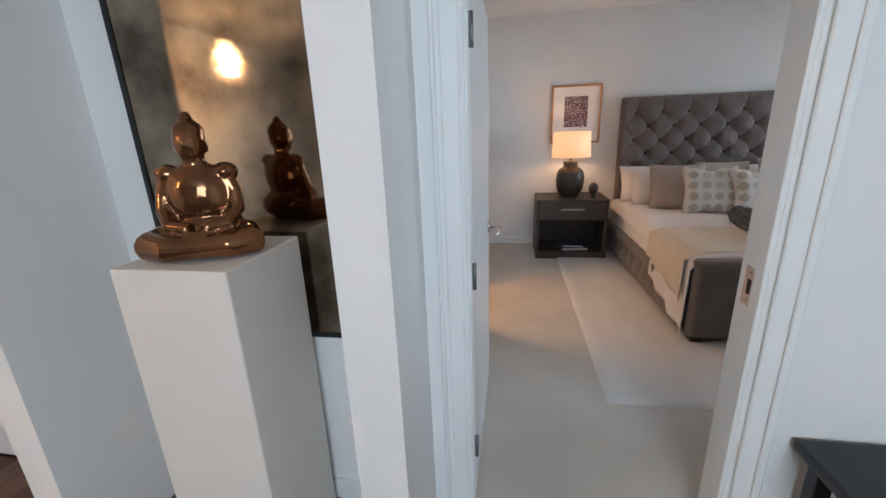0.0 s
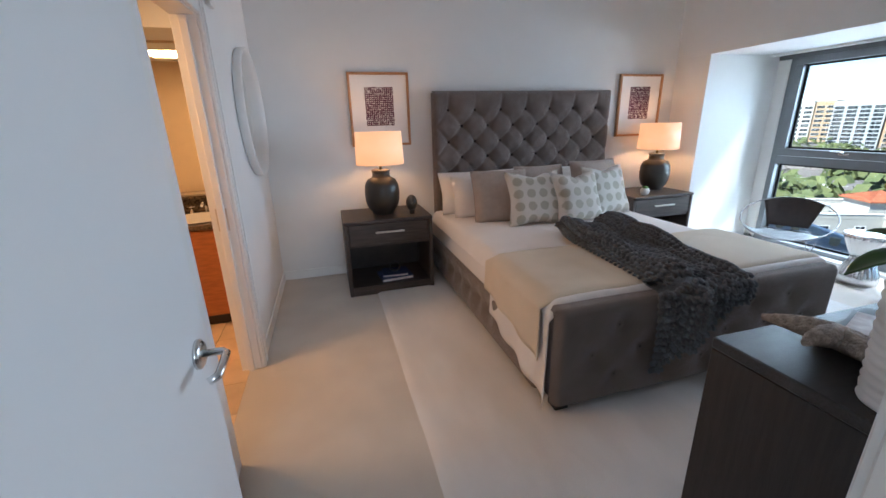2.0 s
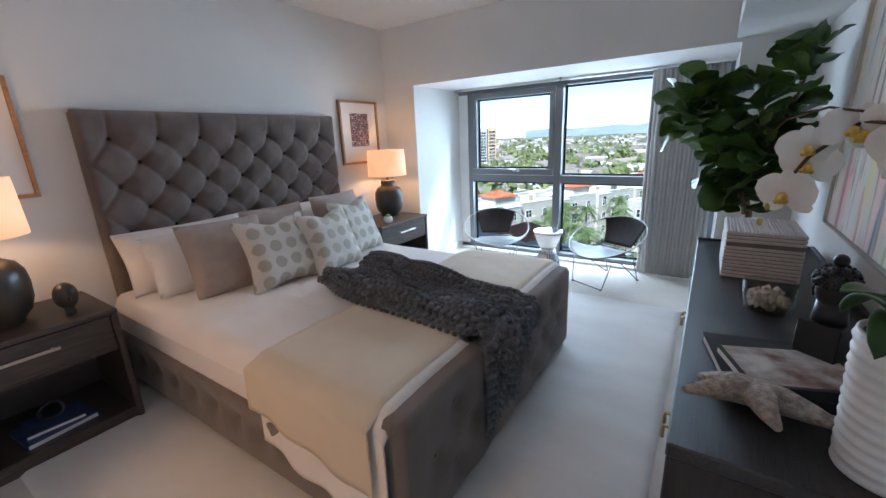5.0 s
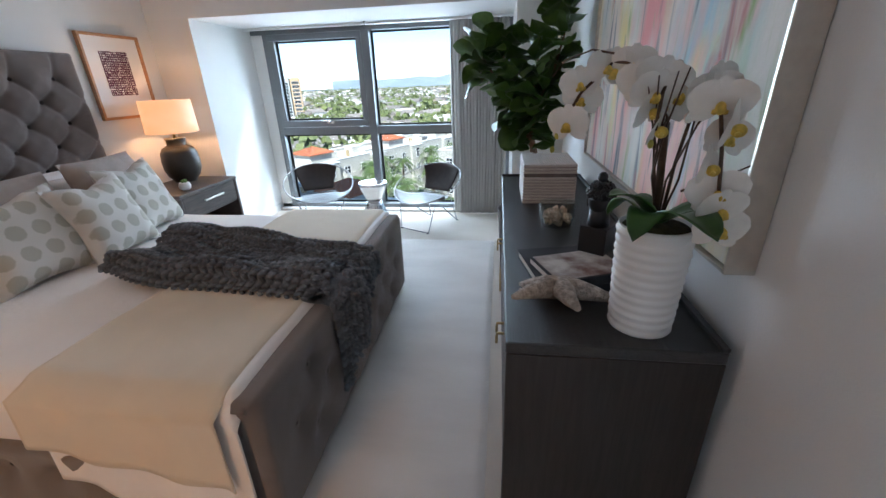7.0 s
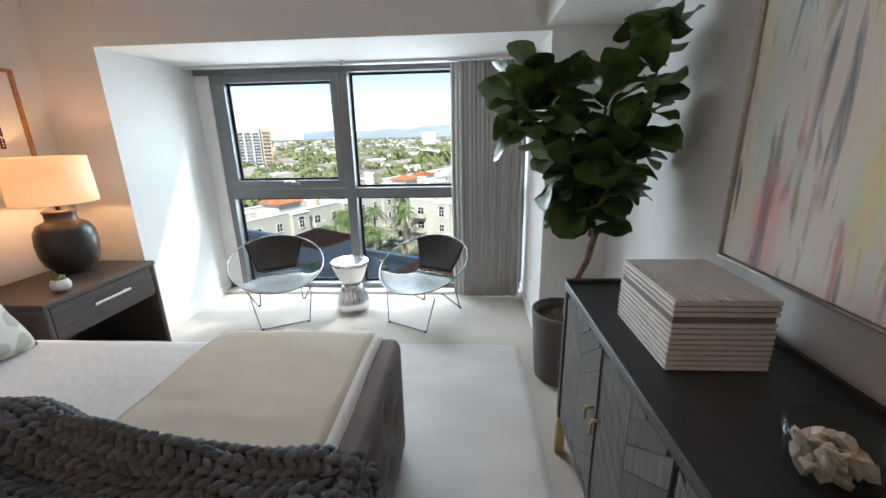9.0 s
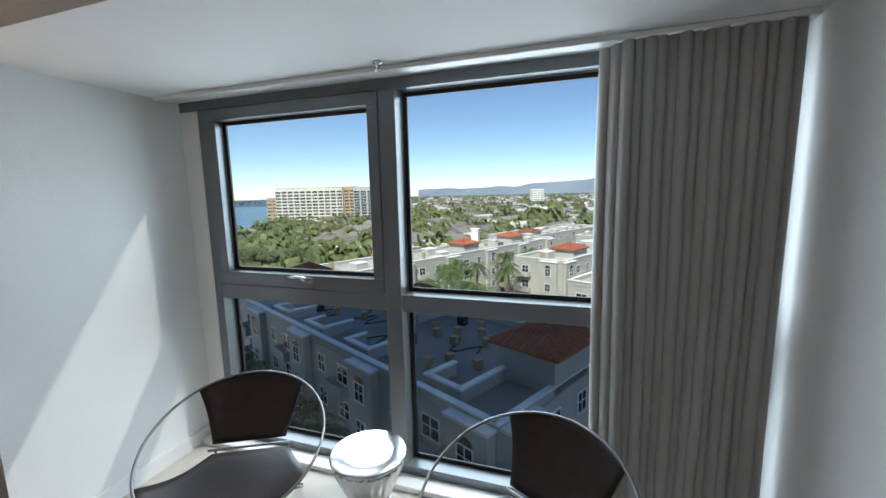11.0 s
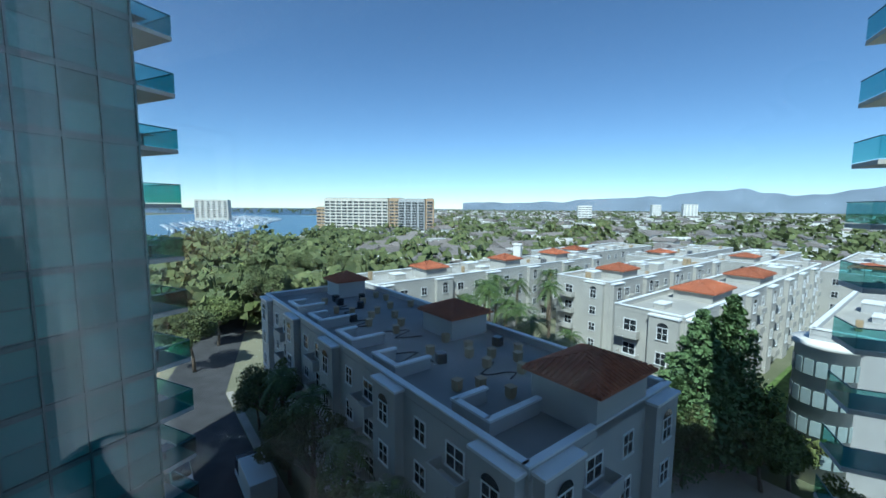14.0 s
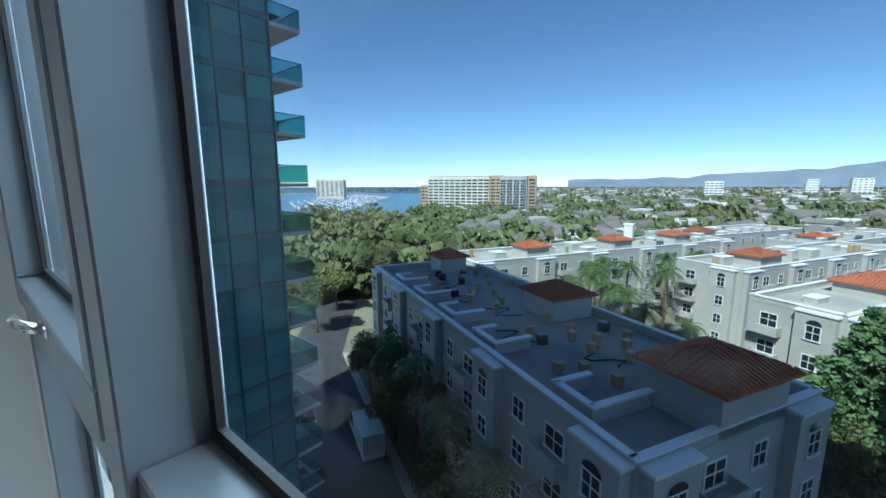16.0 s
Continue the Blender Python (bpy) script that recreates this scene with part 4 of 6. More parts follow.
def slanted_board(x0, z0, x1, z1, high, zlo, zhi):
    """A thin board whose ends are upright and whose long edges slope; cut off at the door's top and bottom."""
    bm = bmesh.new()
    n = 8
    cols_ = []
    for q in range(n + 1):
        x = x0 + (x1 - x0) * q / n
        lo = z0 + (z1 - z0) * q / n
        a, b = max(zlo, min(zhi, lo)), max(zlo, min(zhi, lo + high))
        if b - a > 0.006:
            cols_.append([bm.verts.new((x, y, z)) for y, z in ((0, a), (0.005, a), (0.005, b), (0, b))])
    if len(cols_) < 2:
        bm.free()
        return None
    for c0, c1 in zip(cols_, cols_[1:]):
        for q in range(4):
            bm.faces.new((c0[q], c1[q], c1[(q + 1) % 4], c0[(q + 1) % 4]))
    bm.faces.new(cols_[0])
    bm.faces.new(cols_[-1][::-1])
    bmesh.ops.recalc_face_normals(bm, faces=bm.faces[:])
    return bm


for i in range(4):
    a = SX0 + 0.035 + i * dw
    d = part("cabinet_door", box(a + 0.003, SY1 - 0.018, 0.238, a + dw - 0.003, SY1 - 0.004, ST - 0.04, 0.002), M_BLACKWOOD, sd)
    x0, x1, mid = a + 0.012, a + dw - 0.012, a + dw / 2
    for k in range(-3, 9):
        for xa, xb, za, zb in ((x0, mid - 0.0012, 0.16, 0.0), (mid + 0.0012, x1, 0.0, 0.16)):
            base_z = 0.25 + k * 0.088
            if base_z + 0.25 < 0.25 or base_z > ST - 0.06:
                continue
            bm = slanted_board(xa, base_z + za, xb, base_z + zb, 0.085, 0.245, ST - 0.046)
            if bm:
                part("chevron_board", bm, M_BLACKV, d, place=pose(0, SY1 - 0.0035, 0))
    hx = a + (dw - 0.035 if i % 2 == 0 else 0.035)
    part("pull", tube([(hx, SY1, 0.60), (hx, SY1 + 0.028, 0.60), (hx, SY1 + 0.03, 0.585), (hx, SY1 + 0.03, 0.555)], 0.006, 8), M_BRASS, d, "small aged brass pull")
for x in (SX0 + 0.004, SX1 - 0.044):
    for y in (SY0, SY1 - 0.03):
        lg = part("leg", box(x, y, 0.0, x + 0.04, y + 0.04, 0.20, 0.003), M_BRASS, sd, "aged brass leg")

# painting
pt = thing("painting", pose(3.08, 1.402, 1.71), "large pastel abstract painting in a pale frame", "painting")
W2, H2 = 0.835, 0.635
part("canvas", box(-W2 + 0.012, 0.0, -H2 + 0.012, W2 - 0.012, 0.052, H2 - 0.012), M_CANVAS, pt)
for r in ((-W2, 0, -H2, -W2 + 0.009, 0.066, H2), (W2 - 0.009, 0, -H2, W2, 0.066, H2), (-W2 + 0.009, 0, -H2, W2 - 0.009, 0.066, -H2 + 0.009), (-W2 + 0.009, 0, H2 - 0.009, W2 - 0.009, 0.066, H2)):
    part("frame_bar", box(*r, bevel=0.0015), M_NICKEL, pt)

# hall things
pl = thing("plinth", pose(0, 0, 0), "tall plain cream-painted display plinth", "plinth")
part("body", box(-0.10, 0.84, 0, 0.25, 1.20, 1.18, 0.003), M_PLINTH, pl)
am = thing("antique_mirror", pose(0.10, 1.248, 1.60), "large foxed antique wall mirror in thin black frame", "mirror")
part("mirror_glass", box(-0.41, -0.018, -0.80, 0.41, -0.004, 0.88), M_ANTIQUE, am)
for r in ((-0.425, -0.024, -0.815, -0.41, 0, 0.895), (0.41, -0.024, -0.815, 0.42, 0, 0.895), (-0.41, -0.024, -0.815, 0.41, 0, -0.80), (-0.41, -0.024, 0.88, 0.41, 0, 0.895)):
    part("frame_bar", box(*r), M_BLACK, am)


def statue():
    """Seated figure with crossed legs, plain smooth forms fused into one mesh."""
    bm = bmesh.new()
    S = 1.0
    ball(0.105, (0, 0.01, 0.185), (0.98, 0.66, 1.12), 3, bm)
    ball(0.10, (0, 0.02, 0.075), (1.25, 0.95, 0.72), 3, bm)
    for sg in (-1, 1):
        tube([(sg * 0.06, 0.02, 0.055), (sg * 0.13, -0.02, 0.05), (sg * 0.155, -0.06, 0.046), (sg * 0.09, -0.105, 0.044), (-sg * 0.03, -0.115, 0.04)], [0.055, 0.054, 0.05, 0.042, 0.03], 14, bm=bm)
        tube([(sg * 0.085, 0.01, 0.255), (sg * 0.108, 0.005, 0.20), (sg * 0.112, -0.015, 0.145), (sg * 0.085, -0.065, 0.105), (sg * 0.02, -0.09, 0.098)], [0.030, 0.028, 0.026, 0.023, 0.020], 12, bm=bm)
        ball(0.04, (sg * 0.088, 0.01, 0.262), (1.1, 0.9, 0.8), 2, bm)
        ball(0.014, (sg * 0.047, 0.005, 0.345), (0.5, 0.8, 1.8), 2, bm)
    tube([(0, 0.01, 0.26), (0, 0.005, 0.32)], [0.038, 0.034], 14, bm=bm)
    ball(0.054, (0, 0, 0.355), (0.88, 0.98, 1.15), 3, bm)
    ball(0.050, (0, 0.008, 0.385), (0.95, 0.98, 0.85), 3, bm)
    ball(0.020, (0, 0.008, 0.430), (1, 1, 1), 2, bm)
    ball(0.010, (0, -0.054, 0.352), (0.7, 0.9, 1.5), 1, bm)
    ball(0.035, (0, -0.10, 0.075), (1.2, 0.6, 0.6), 2, bm)
    bmesh.ops.scale(bm, vec=(0.84, 0.84, 0.88), verts=bm.verts[:])
    zl = min(v.co.z for v in bm.verts)
    bmesh.ops.translate(bm, vec=(0, 0, -zl), verts=bm.verts[:])
    o = part("statue", bm, M_COPPER, place=pose(0.085, 1.0, 1.181, 0, 0, 22))
    tagged(o, "glossy copper-glazed seated statue on a cream plinth", "statue")
    rm_ = o.modifiers.new("fuse", "REMESH")
    rm_.mode, rm_.voxel_size, rm_.use_smooth_shade = "VOXEL", 0.005, True
    sm = o.modifiers.new("soft", "SMOOTH")
    sm.factor, sm.iterations = 0.5, 4


statue()
pn = thing("pendant_lamp", pose(-1.4, -0.85, 2.12), "lit bell-shaped glass pendant lamp hanging in the hall", "lamp")
part("shade", lathe([(0.02, 0.16), (0.05, 0.15), (0.085, 0.09), (0.10, 0.0), (0.096, 0.0), (0.08, 0.09), (0.045, 0.145)], 28, cap=False), glow("pendant_glass", (1.0, 0.62, 0.30), 6.0), pn)
part("cord", tube([(0, 0, 0.155), (0, 0, 0.38)], 0.004, 6), M_BLACK, pn)
lamp("pendant_bulb", "POINT", (-1.4, -0.85, 2.06), 9, (1.0, 0.62, 0.32), 0.04)
bn = thing("hall_bench", pose(0, 0, 0), "low black lacquered bench against the hall wall", "bench")
part("top", box(1.88, 0.78, 0.46, 2.95, 1.235, 0.50, 0.008, 2), M_BLACK, bn)
for x in (1.92, 2.86):
    for y in (0.82, 1.16):
        part("leg", box(x, y, -0.012, x + 0.05, y + 0.05, 0.46, 0.004), M_BLACK, bn)
bx = thing("white_box", pose(2.52, 1.10, 0.50), "white linen box standing on the black bench", "box")
part("body", box(-0.25, -0.11, 0, 0.25, 0.11, 0.085, 0.012, 2), M_MAT, bx)
part("lid", box(-0.253, -0.113, 0.0855, 0.253, 0.113, 0.11, 0.01, 2), M_MAT, bx)
book("book", 0.34, 0.25, 0.02, M_BOOKB, pose(2.28, 0.92, 0.50, 0, 0, 8), "navy magazine lying on the black bench")
fg = thing("coral_ornament", pose(2.40, 0.96, 0.5205), "small white coral ornament on a navy magazine", "ornament")
cb = bmesh.new()
for k in range(6):
    a = k * 1.05
    tube([(0, 0, 0.0), (0.02 * math.cos(a), 0.02 * math.sin(a), 0.03), (0.05 * math.cos(a + .4), 0.05 * math.sin(a + .4), 0.055 + 0.008 * (k % 3))], [0.013, 0.011, 0.008], 7, bm=cb)
part("branches", cb, M_WHITE, fg)

# bathroom things
vn = thing("vanity", pose(0, 0, 0), "cherry wood bathroom vanity with dark granite top", "vanity")
part("body", box(-1.2, 4.40, 0.10, 0.50, 4.99, 0.80, 0.003), M_CHERRY, vn)
part("toe_kick", box(-1.2, 4.46, 0.0, 0.50, 4.99, 0.10), M_ESP_DARK, vn)
for i in range(3):
    d = part("cabinet_door", box(-1.19 + i * 0.563, 4.382, 0.115, -0.635 + i * 0.563, 4.399, 0.79, 0.003), M_CHERRY, vn)
ct = part("countertop", box(-1.22, 4.36, 0.80, 0.505, 4.995, 0.835, 0.004), M_GRANITE, vn)
part("backsplash", box(-1.22, 4.965, 0.836, 0.505, 4.995, 0.95, 0.003), M_GRANITE, vn)
part("shelf_ledge", box(-1.22, 4.90, 0.95, 0.505, 4.995, 0.975, 0.003), M_GRANITE, vn)
sk = part("basin", lathe([(0.19, 0.002), (0.205, 0.008), (0.20, 0.014), (0.17, 0.004)], 36), M_WHITE, vn, place=pose(0.18, 4.62, 0.8355))
fc = thing("basin_faucet", pose(0.18, 4.84, 0.8355), "chrome basin faucet with two cross handles", "faucet")
part("spout", tube([(0, 0, 0), (0, 0, 0.06), (0, -0.02, 0.085), (0, -0.07, 0.095), (0, -0.11, 0.08)], [0.018, 0.014, 0.013, 0.012, 0.011], 12), M_CHROME, fc)
for x in (-0.11, 0.11):
    h = part("tap", lathe([(0.022, 0), (0.018, 0.01), (0.011, 0.03), (0.011, 0.05), (0.02, 0.055), (0.02, 0.065)], 16), M_CHROME, fc, place=pose(x, 0, 0))
    part("lever", tube([(-0.03, 0, 0.06), (0.03, 0, 0.06)], 0.006, 8), M_CHROME, h)
bmr = thing("bath_mirror", pose(-0.35, 4.996, 1.55), "frameless bathroom wall mirror over the vanity", "mirror")
part("mirror_glass", box(-0.85, -0.008, -0.55, 0.70, -0.001, 0.58), M_MIRROR, bmr)
for x in (0.25, -0.25):
    dl = thing("bath_downlight", pose(x, 4.05 if x > 0 else 3.5, 2.4), "lit round recessed bathroom ceiling light", "ceiling light", "bathroom downlights")
    part("lens", lathe([(0.075, -0.004), (0.075, 0.0)], 28), glow("downlight_lens", (1.0, 0.68, 0.36), 9.0), dl)
    part("trim_ring", lathe([(0.076, 0), (0.076, -0.006), (0.095, -0.004), (0.098, 0)], 28, cap=False), M_WHITE, dl)


# chairs by the window
def ring_chair(place, label):
    c = thing("ring_chair", place, label, "chair", "ring chairs by the window")
    R = 0.385
    tilt = radians(24)
    cz = 0.49

    def on_ring(a, r=R):
        # a runs round the hoop; local -y is the front, low side
        return Vector((r * math.cos(a), -r * math.sin(a) * math.cos(tilt) * -1 * -1, cz - r * math.sin(a) * math.sin(tilt) * 1 * 1))
    pts = [on_ring(2 * math.pi * k / 48) for k in range(48)]
    part("hoop", tube(pts, 0.0065, 8, True), M_STEEL, c)
    # front low half: seat; rear high half: back
    low, high = math.pi / 2, -math.pi / 2

    def seat_at(u, v):
        a0 = radians(28)
        ang = a0 + (math.pi - 2 * a0) * u
        p = on_ring(ang)
        q = Vector(((u - 0.5) * -0.36, 0.17, 0.315))
        s = p.lerp(q, v)
        s.z -= 0.03 * math.sin(math.pi * v)
        return s
    part("seat", grid(18, 10, seat_at, thick=0.005), M_LEATHER, c, "dark leather sling seat")

    def back_at(u, v):
        ang = -radians(50) - radians(80) * (1 - u)
        p = on_ring(ang)
        q = Vector(((u - 0.5) * 0.34, 0.17, 0.37))
        s = q.lerp(p, v)
        s.y += 0.02 * math.sin(math.pi * v)
        return s
    part("backrest", grid(14, 10, back_at, thick=0.005), M_LEATHER, c, "dark leather sling back")
    part("seat_rod", tube([(-0.2, 0.185, 0.33), (0.2, 0.185, 0.33)], 0.006, 6), M_STEEL, c)
    fl = [(-0.24, -0.20, 0.285), (-0.19, -0.26, 0.008), (0.19, -0.26, 0.008), (0.24, -0.20, 0.285)]
    part("front_leg_frame", tube(fl, 0.006, 8), M_STEEL, c)
    for sg in (-1, 1):
        part("rear_leg", tube([(sg * 0.26, -0.12, 0.30), (sg * 0.21, 0.27, 0.008), (sg * 0.19, 0.29, 0.008), (sg * 0.17, 0.19, 0.33)], 0.006, 8), M_STEEL, c)
    for x, y in ((-0.18, -0.26), (0.18, -0.26), (-0.2, 0.28), (0.2, 0.28)):
        part("foot_cap", box(x - 0.012, y - 0.01, 0.0, x + 0.012, y + 0.01, 0.014, 0.003), M_BLACK, c)
    return c


c1 = ring_chair(pose(5.63, 4.03, 0, 0, 0, -62), "chrome ring chair with dark leather sling, turned towards the stool")
c2 = copy_thing(c1, pose(5.62, 2.76, 0, 0, 0, -118))
tagged(c2, "chrome ring chair with dark leather sling beside the curtain")
stl = thing("drum_stool", pose(5.76, 3.43, 0), "fluted silver hourglass stool with a mirror-bright top", "stool")
part("base", lathe([(0.135, 0), (0.142, 0.01), (0.145, 0.04), (0.135, 0.10), (0.10, 0.19), (0.082, 0.235)], 96, ripple=0.035, waves=24), M_CHROME, stl)
part("waist_ring", lathe([(0.082, 0.234), (0.086, 0.24), (0.082, 0.248)], 40), M_CHROME, stl)
part("upper", lathe([(0.082, 0.248), (0.10, 0.29), (0.135, 0.37), (0.152, 0.42), (0.158, 0.445)], 96, ripple=0.035, waves=24), M_CHROME, stl)
part("seat_top", lathe([(0.158, 0.445), (0.164, 0.45), (0.164, 0.458), (0.158, 0.462), (0.1, 0.460)], 48), M_CHROME, stl)


# fiddle-leaf fig
def fig():
    f = thing("fiddle_leaf_fig", pose(4.74, 1.70, 0), "tall fiddle-leaf fig tree in a charcoal planter", "plant")
    rng = random.Random(11)
    part("planter", lathe([(0.150, 0.0), (0.160, 0.01), (0.190, 0.44), (0.192, 0.46), (0.177, 0.46), (0.168, 0.40)], 40, (0.02, 0.09), cap=True), M_POT, f)
    part("soil", lathe([(0.0, 0.415), (0.174, 0.41)], 32, (0.02, 0.09), cap=False), M_SOIL, f)
    trunk = [(0.05, 0.07, 0.40), (0.02, 0.045, 0.62), (-0.08, 0.0, 0.82), (-0.16, 0.0, 0.98), (-0.19, 0.04, 1.12), (-0.20, 0.06, 1.28)]
    tk = part("trunk", tube(trunk, [0.024, 0.022, 0.020, 0.019, 0.017, 0.014], 10), M_BARK, f)
    # local -x looks back into the room, +y to the bed
    branches = [
        [(-0.19, 0.04, 1.10), (-0.20, 0.10, 1.35), (-0.14, 0.20, 1.60), (-0.12, 0.26, 1.80), (-0.10, 0.30, 1.95)],
        [(-0.20, 0.06, 1.20), (-0.30, -0.02, 1.45), (-0.36, -0.08, 1.70), (-0.40, -0.12, 1.90), (-0.42, -0.14, 2.08)],
        [(-0.18, 0.03, 1.05), (-0.30, 0.06, 1.25), (-0.38, 0.02, 1.45), (-0.42, -0.04, 1.62)],
        [(-0.20, 0.05, 1.15), (-0.24, 0.16, 1.38), (-0.22, 0.30, 1.62), (-0.20, 0.40, 1.78), (-0.18, 0.44, 1.86)],
        [(-0.19, 0.05, 1.22), (-0.20, 0.04, 1.50), (-0.22, 0.02, 1.75), (-0.24, 0.03, 1.95)],
    ]
    branches = [[(x, y, 0.4 + (z - 0.4) * 0.90) for x, y, z in b] for b in branches]
    meshes = []
    for k in range(3):
        L, W = (0.21, 0.225, 0.185)[k], (0.185, 0.20, 0.165)[k]

        def at(u, v, L=L, W=W, k=k):
            # fiddle outline, wavy edge, keel along the midrib
            w = (math.sin(math.pi * min(1, u * 0.97 + 0.02)) ** 0.55) * (0.62 + 0.55 * u)
            x = (v - 0.5) * W * w
            z = 0.06 * abs(v - 0.5) * 2 * w * 0.45 + 0.012 * math.sin(u * 11 + k) * abs(v - 0.5) * 2 - 0.05 * u * u
            return (x, L * u, z)
        bm = grid(8, 6, at)
        me = bpy.data.meshes.new("leaf")
        bm.to_mesh(me)
        bm.free()
        me.materials.append(M_LEAF)
        meshes.append(me)
    for b in branches:
        bo = part("branch", tube(b, [0.011 - 0.0015 * i for i in range(len(b))], 7), M_BARK, f)
        n = 0
        for i in range(1, len(b)):
            p0, p1 = Vector(b[i - 1]), Vector(b[i])
            for s in range(11 if i > 1 else 7):
                p = p0.lerp(p1, (s + 0.5) / (11 if i > 1 else 7))
                yaw = n * 137.5 + rng.uniform(-25, 25)
                tilt = rng.uniform(-35, 45) if i < len(b) - 1 else rng.uniform(10, 70)
                m = Matrix.Translation(p) @ pose(0, 0, 0, 0, 0, yaw) @ pose(0, 0.02, 0, tilt, rng.uniform(-40, 40), 0) @ Matrix.Scale(rng.uniform(0.75, 1.15), 4)
                tip = m @ Vector((0, 0.2, 0))
                wx, wy, wz = tip.x + 4.74, tip.y + 1.70, tip.z
                n += 1
                if wy < 1.43 or wz > 2.60 or (wx > 5.16 and wy < 1.9):
                    continue
                piece("leaf", meshes[n % 3], bo, m)


fig()

# things on the sideboard
STZ = 0.894


def woven_box():
    b = thing("striped_box", pose(3.54, 1.70, STZ), "lidded cream and grey ribbed keepsake box", "box")
    x0, x1, y0, y1 = -0.11, 0.24, -0.115, 0.155
    part("core", box(x0 + 0.006, y0 + 0.006, 0, x1 - 0.006, y1 - 0.006, 0.200), M_STRIPED, b)
    bm = bmesh.new()
    for k in range(13):
        z = 0.002 + k * 0.0158
        if k == 9:
            continue
        add_box(bm, x0, y0, z, x1, y1, z + 0.0118, 0.002)
    part("side_ribs", bm, M_STRIPE, b)
    bm = bmesh.new()
    for k in range(22):
        y = y0 + 0.002 + k * 0.0122
        add_box(bm, x0, y, 0.2005, x1, y + 0.0085, 0.2085, 0.002)
    part("lid_ribs", bm, M_STRIPE, b)


woven_box()
sbw = thing("shell_bowl", pose(3.09, 1.72, STZ), "clear glass bowl filled with pale seashells", "bowl")
part("glass", lathe([(0.055, 0.0), (0.068, 0.004), (0.076, 0.05), (0.080, 0.105), (0.0775, 0.105), (0.0735, 0.05), (0.066, 0.008), (0.03, 0.006)], 40), M_CLEAR, sbw)
rng = random.Random(5)
smb = bmesh.new()
for k in range(40):
    a, r = rng.uniform(0, 6.28), 0.05 * math.sqrt(rng.random())
    z = 0.022 + 0.09 * rng.random() * (1.05 - r / 0.07)
    vsn = bmesh.ops.create_icosphere(smb, subdivisions=1, radius=rng.uniform(0.014, 0.024))["verts"]
    mm = pose(r * math.cos(a), r * math.sin(a), z, rng.uniform(0, 360), rng.uniform(0, 360), 0) @ Matrix.Diagonal((1.3, 0.8, 0.55, 1))
    for v in vsn:
        v.co = mm @ (v.co * (1 + 0.25 * noise.noise(v.co * 90)))
tagged(part("seashells", smb, M_SHELL, sbw), kind="stuff")
book("coffee_table_book", 0.30, 0.36, 0.030, M_BOOKD, pose(2.62, 1.70, STZ, 0, 0, 12), "dark hardback coffee-table book on the sideboard")
b2 = book("coffee_table_book", 0.20, 0.26, 0.026, M_BOOKD, pose(2.56, 1.72, STZ + 0.0305, 0, 0, 20), "dark coffee-table book with a photograph cover")
part("cover_photo", box(-0.09, -0.12, 0.0262, 0.09, 0.12, 0.0272), M_PHOTO, b2)


def bust():
    bm = bmesh.new()
    ball(0.062, (0, 0, 0.245), (0.88, 1.0, 1.22), 3, bm)
    ball(0.058, (0, 0.012, 0.275), (0.98, 1.0, 0.85), 3, bm)
    ball(0.022, (0, 0.012, 0.345), (1, 1, 1.1), 2, bm)
    tube([(0, 0.005, 0.12), (0, 0.005, 0.20)], [0.05, 0.042], 16, bm=bm)
    ball(0.012, (0, -0.062, 0.24), (0.8, 0.9, 1.7), 2, bm)
    ball(0.014, (0, -0.052, 0.208), (1.3, 0.6, 0.6), 2, bm)
    for sg in (-1, 1):
        ball(0.014, (sg * 0.056, 0.008, 0.232), (0.5, 0.8, 2.4), 2, bm)
        ball(0.010, (sg * 0.024, -0.052, 0.262), (1.4, 0.5, 0.5), 2, bm)
    rr = random.Random(3)
    for k in range(150):
        z = 0.262 + 0.06 * rr.random()
        a = k * 2.39996
        r = 0.060 * math.sqrt(max(0.02, 1 - ((z - 0.27) / 0.062) ** 2))
        if math.sin(a) < -0.72 and z < 0.285:
            continue
        ball(0.0075, (r * math.cos(a), 0.012 + r * math.sin(a), z), (1, 1, 1), 1, bm)
    add_box(bm, -0.062, -0.062, 0, 0.062, 0.062, 0.125, 0.003)
    o = part("sculpture", bm, M_BLACK, place=pose(2.68, 1.645, STZ + 0.057, 0, 0, 55) @ Matrix.Scale(0.74, 4))
    tagged(o, "black sculpted head on a cube base, standing on books", "sculpture")


bust()


def starfish():
    bm = bmesh.new()
    for k in range(5):
        a = 2 * math.pi * k / 5 + 0.3
        pts = [(0, 0, 0.035), (0.05 * math.cos(a), 0.05 * math.sin(a), 0.034), (0.10 * math.cos(a), 0.10 * math.sin(a), 0.026), (0.155 * math.cos(a + 0.05), 0.155 * math.sin(a + 0.05), 0.014)]
        tube(pts, [0.034, 0.030, 0.021, 0.008], 10, bm=bm)
        for q in range(10):
            r = 0.02 + 0.012 * q
            ball(0.005, (r * math.cos(a), r * math.sin(a), 0.062 - 0.0032 * q), (1, 1, 1), 1, bm)
    s = thing("starfish", pose(2.40, 1.80, STZ + 0.014, 8, 14, 25), "dried pale knobbly starfish propped on a book", "starfish")
    part("body", bm, M_STAR, s)


starfish()


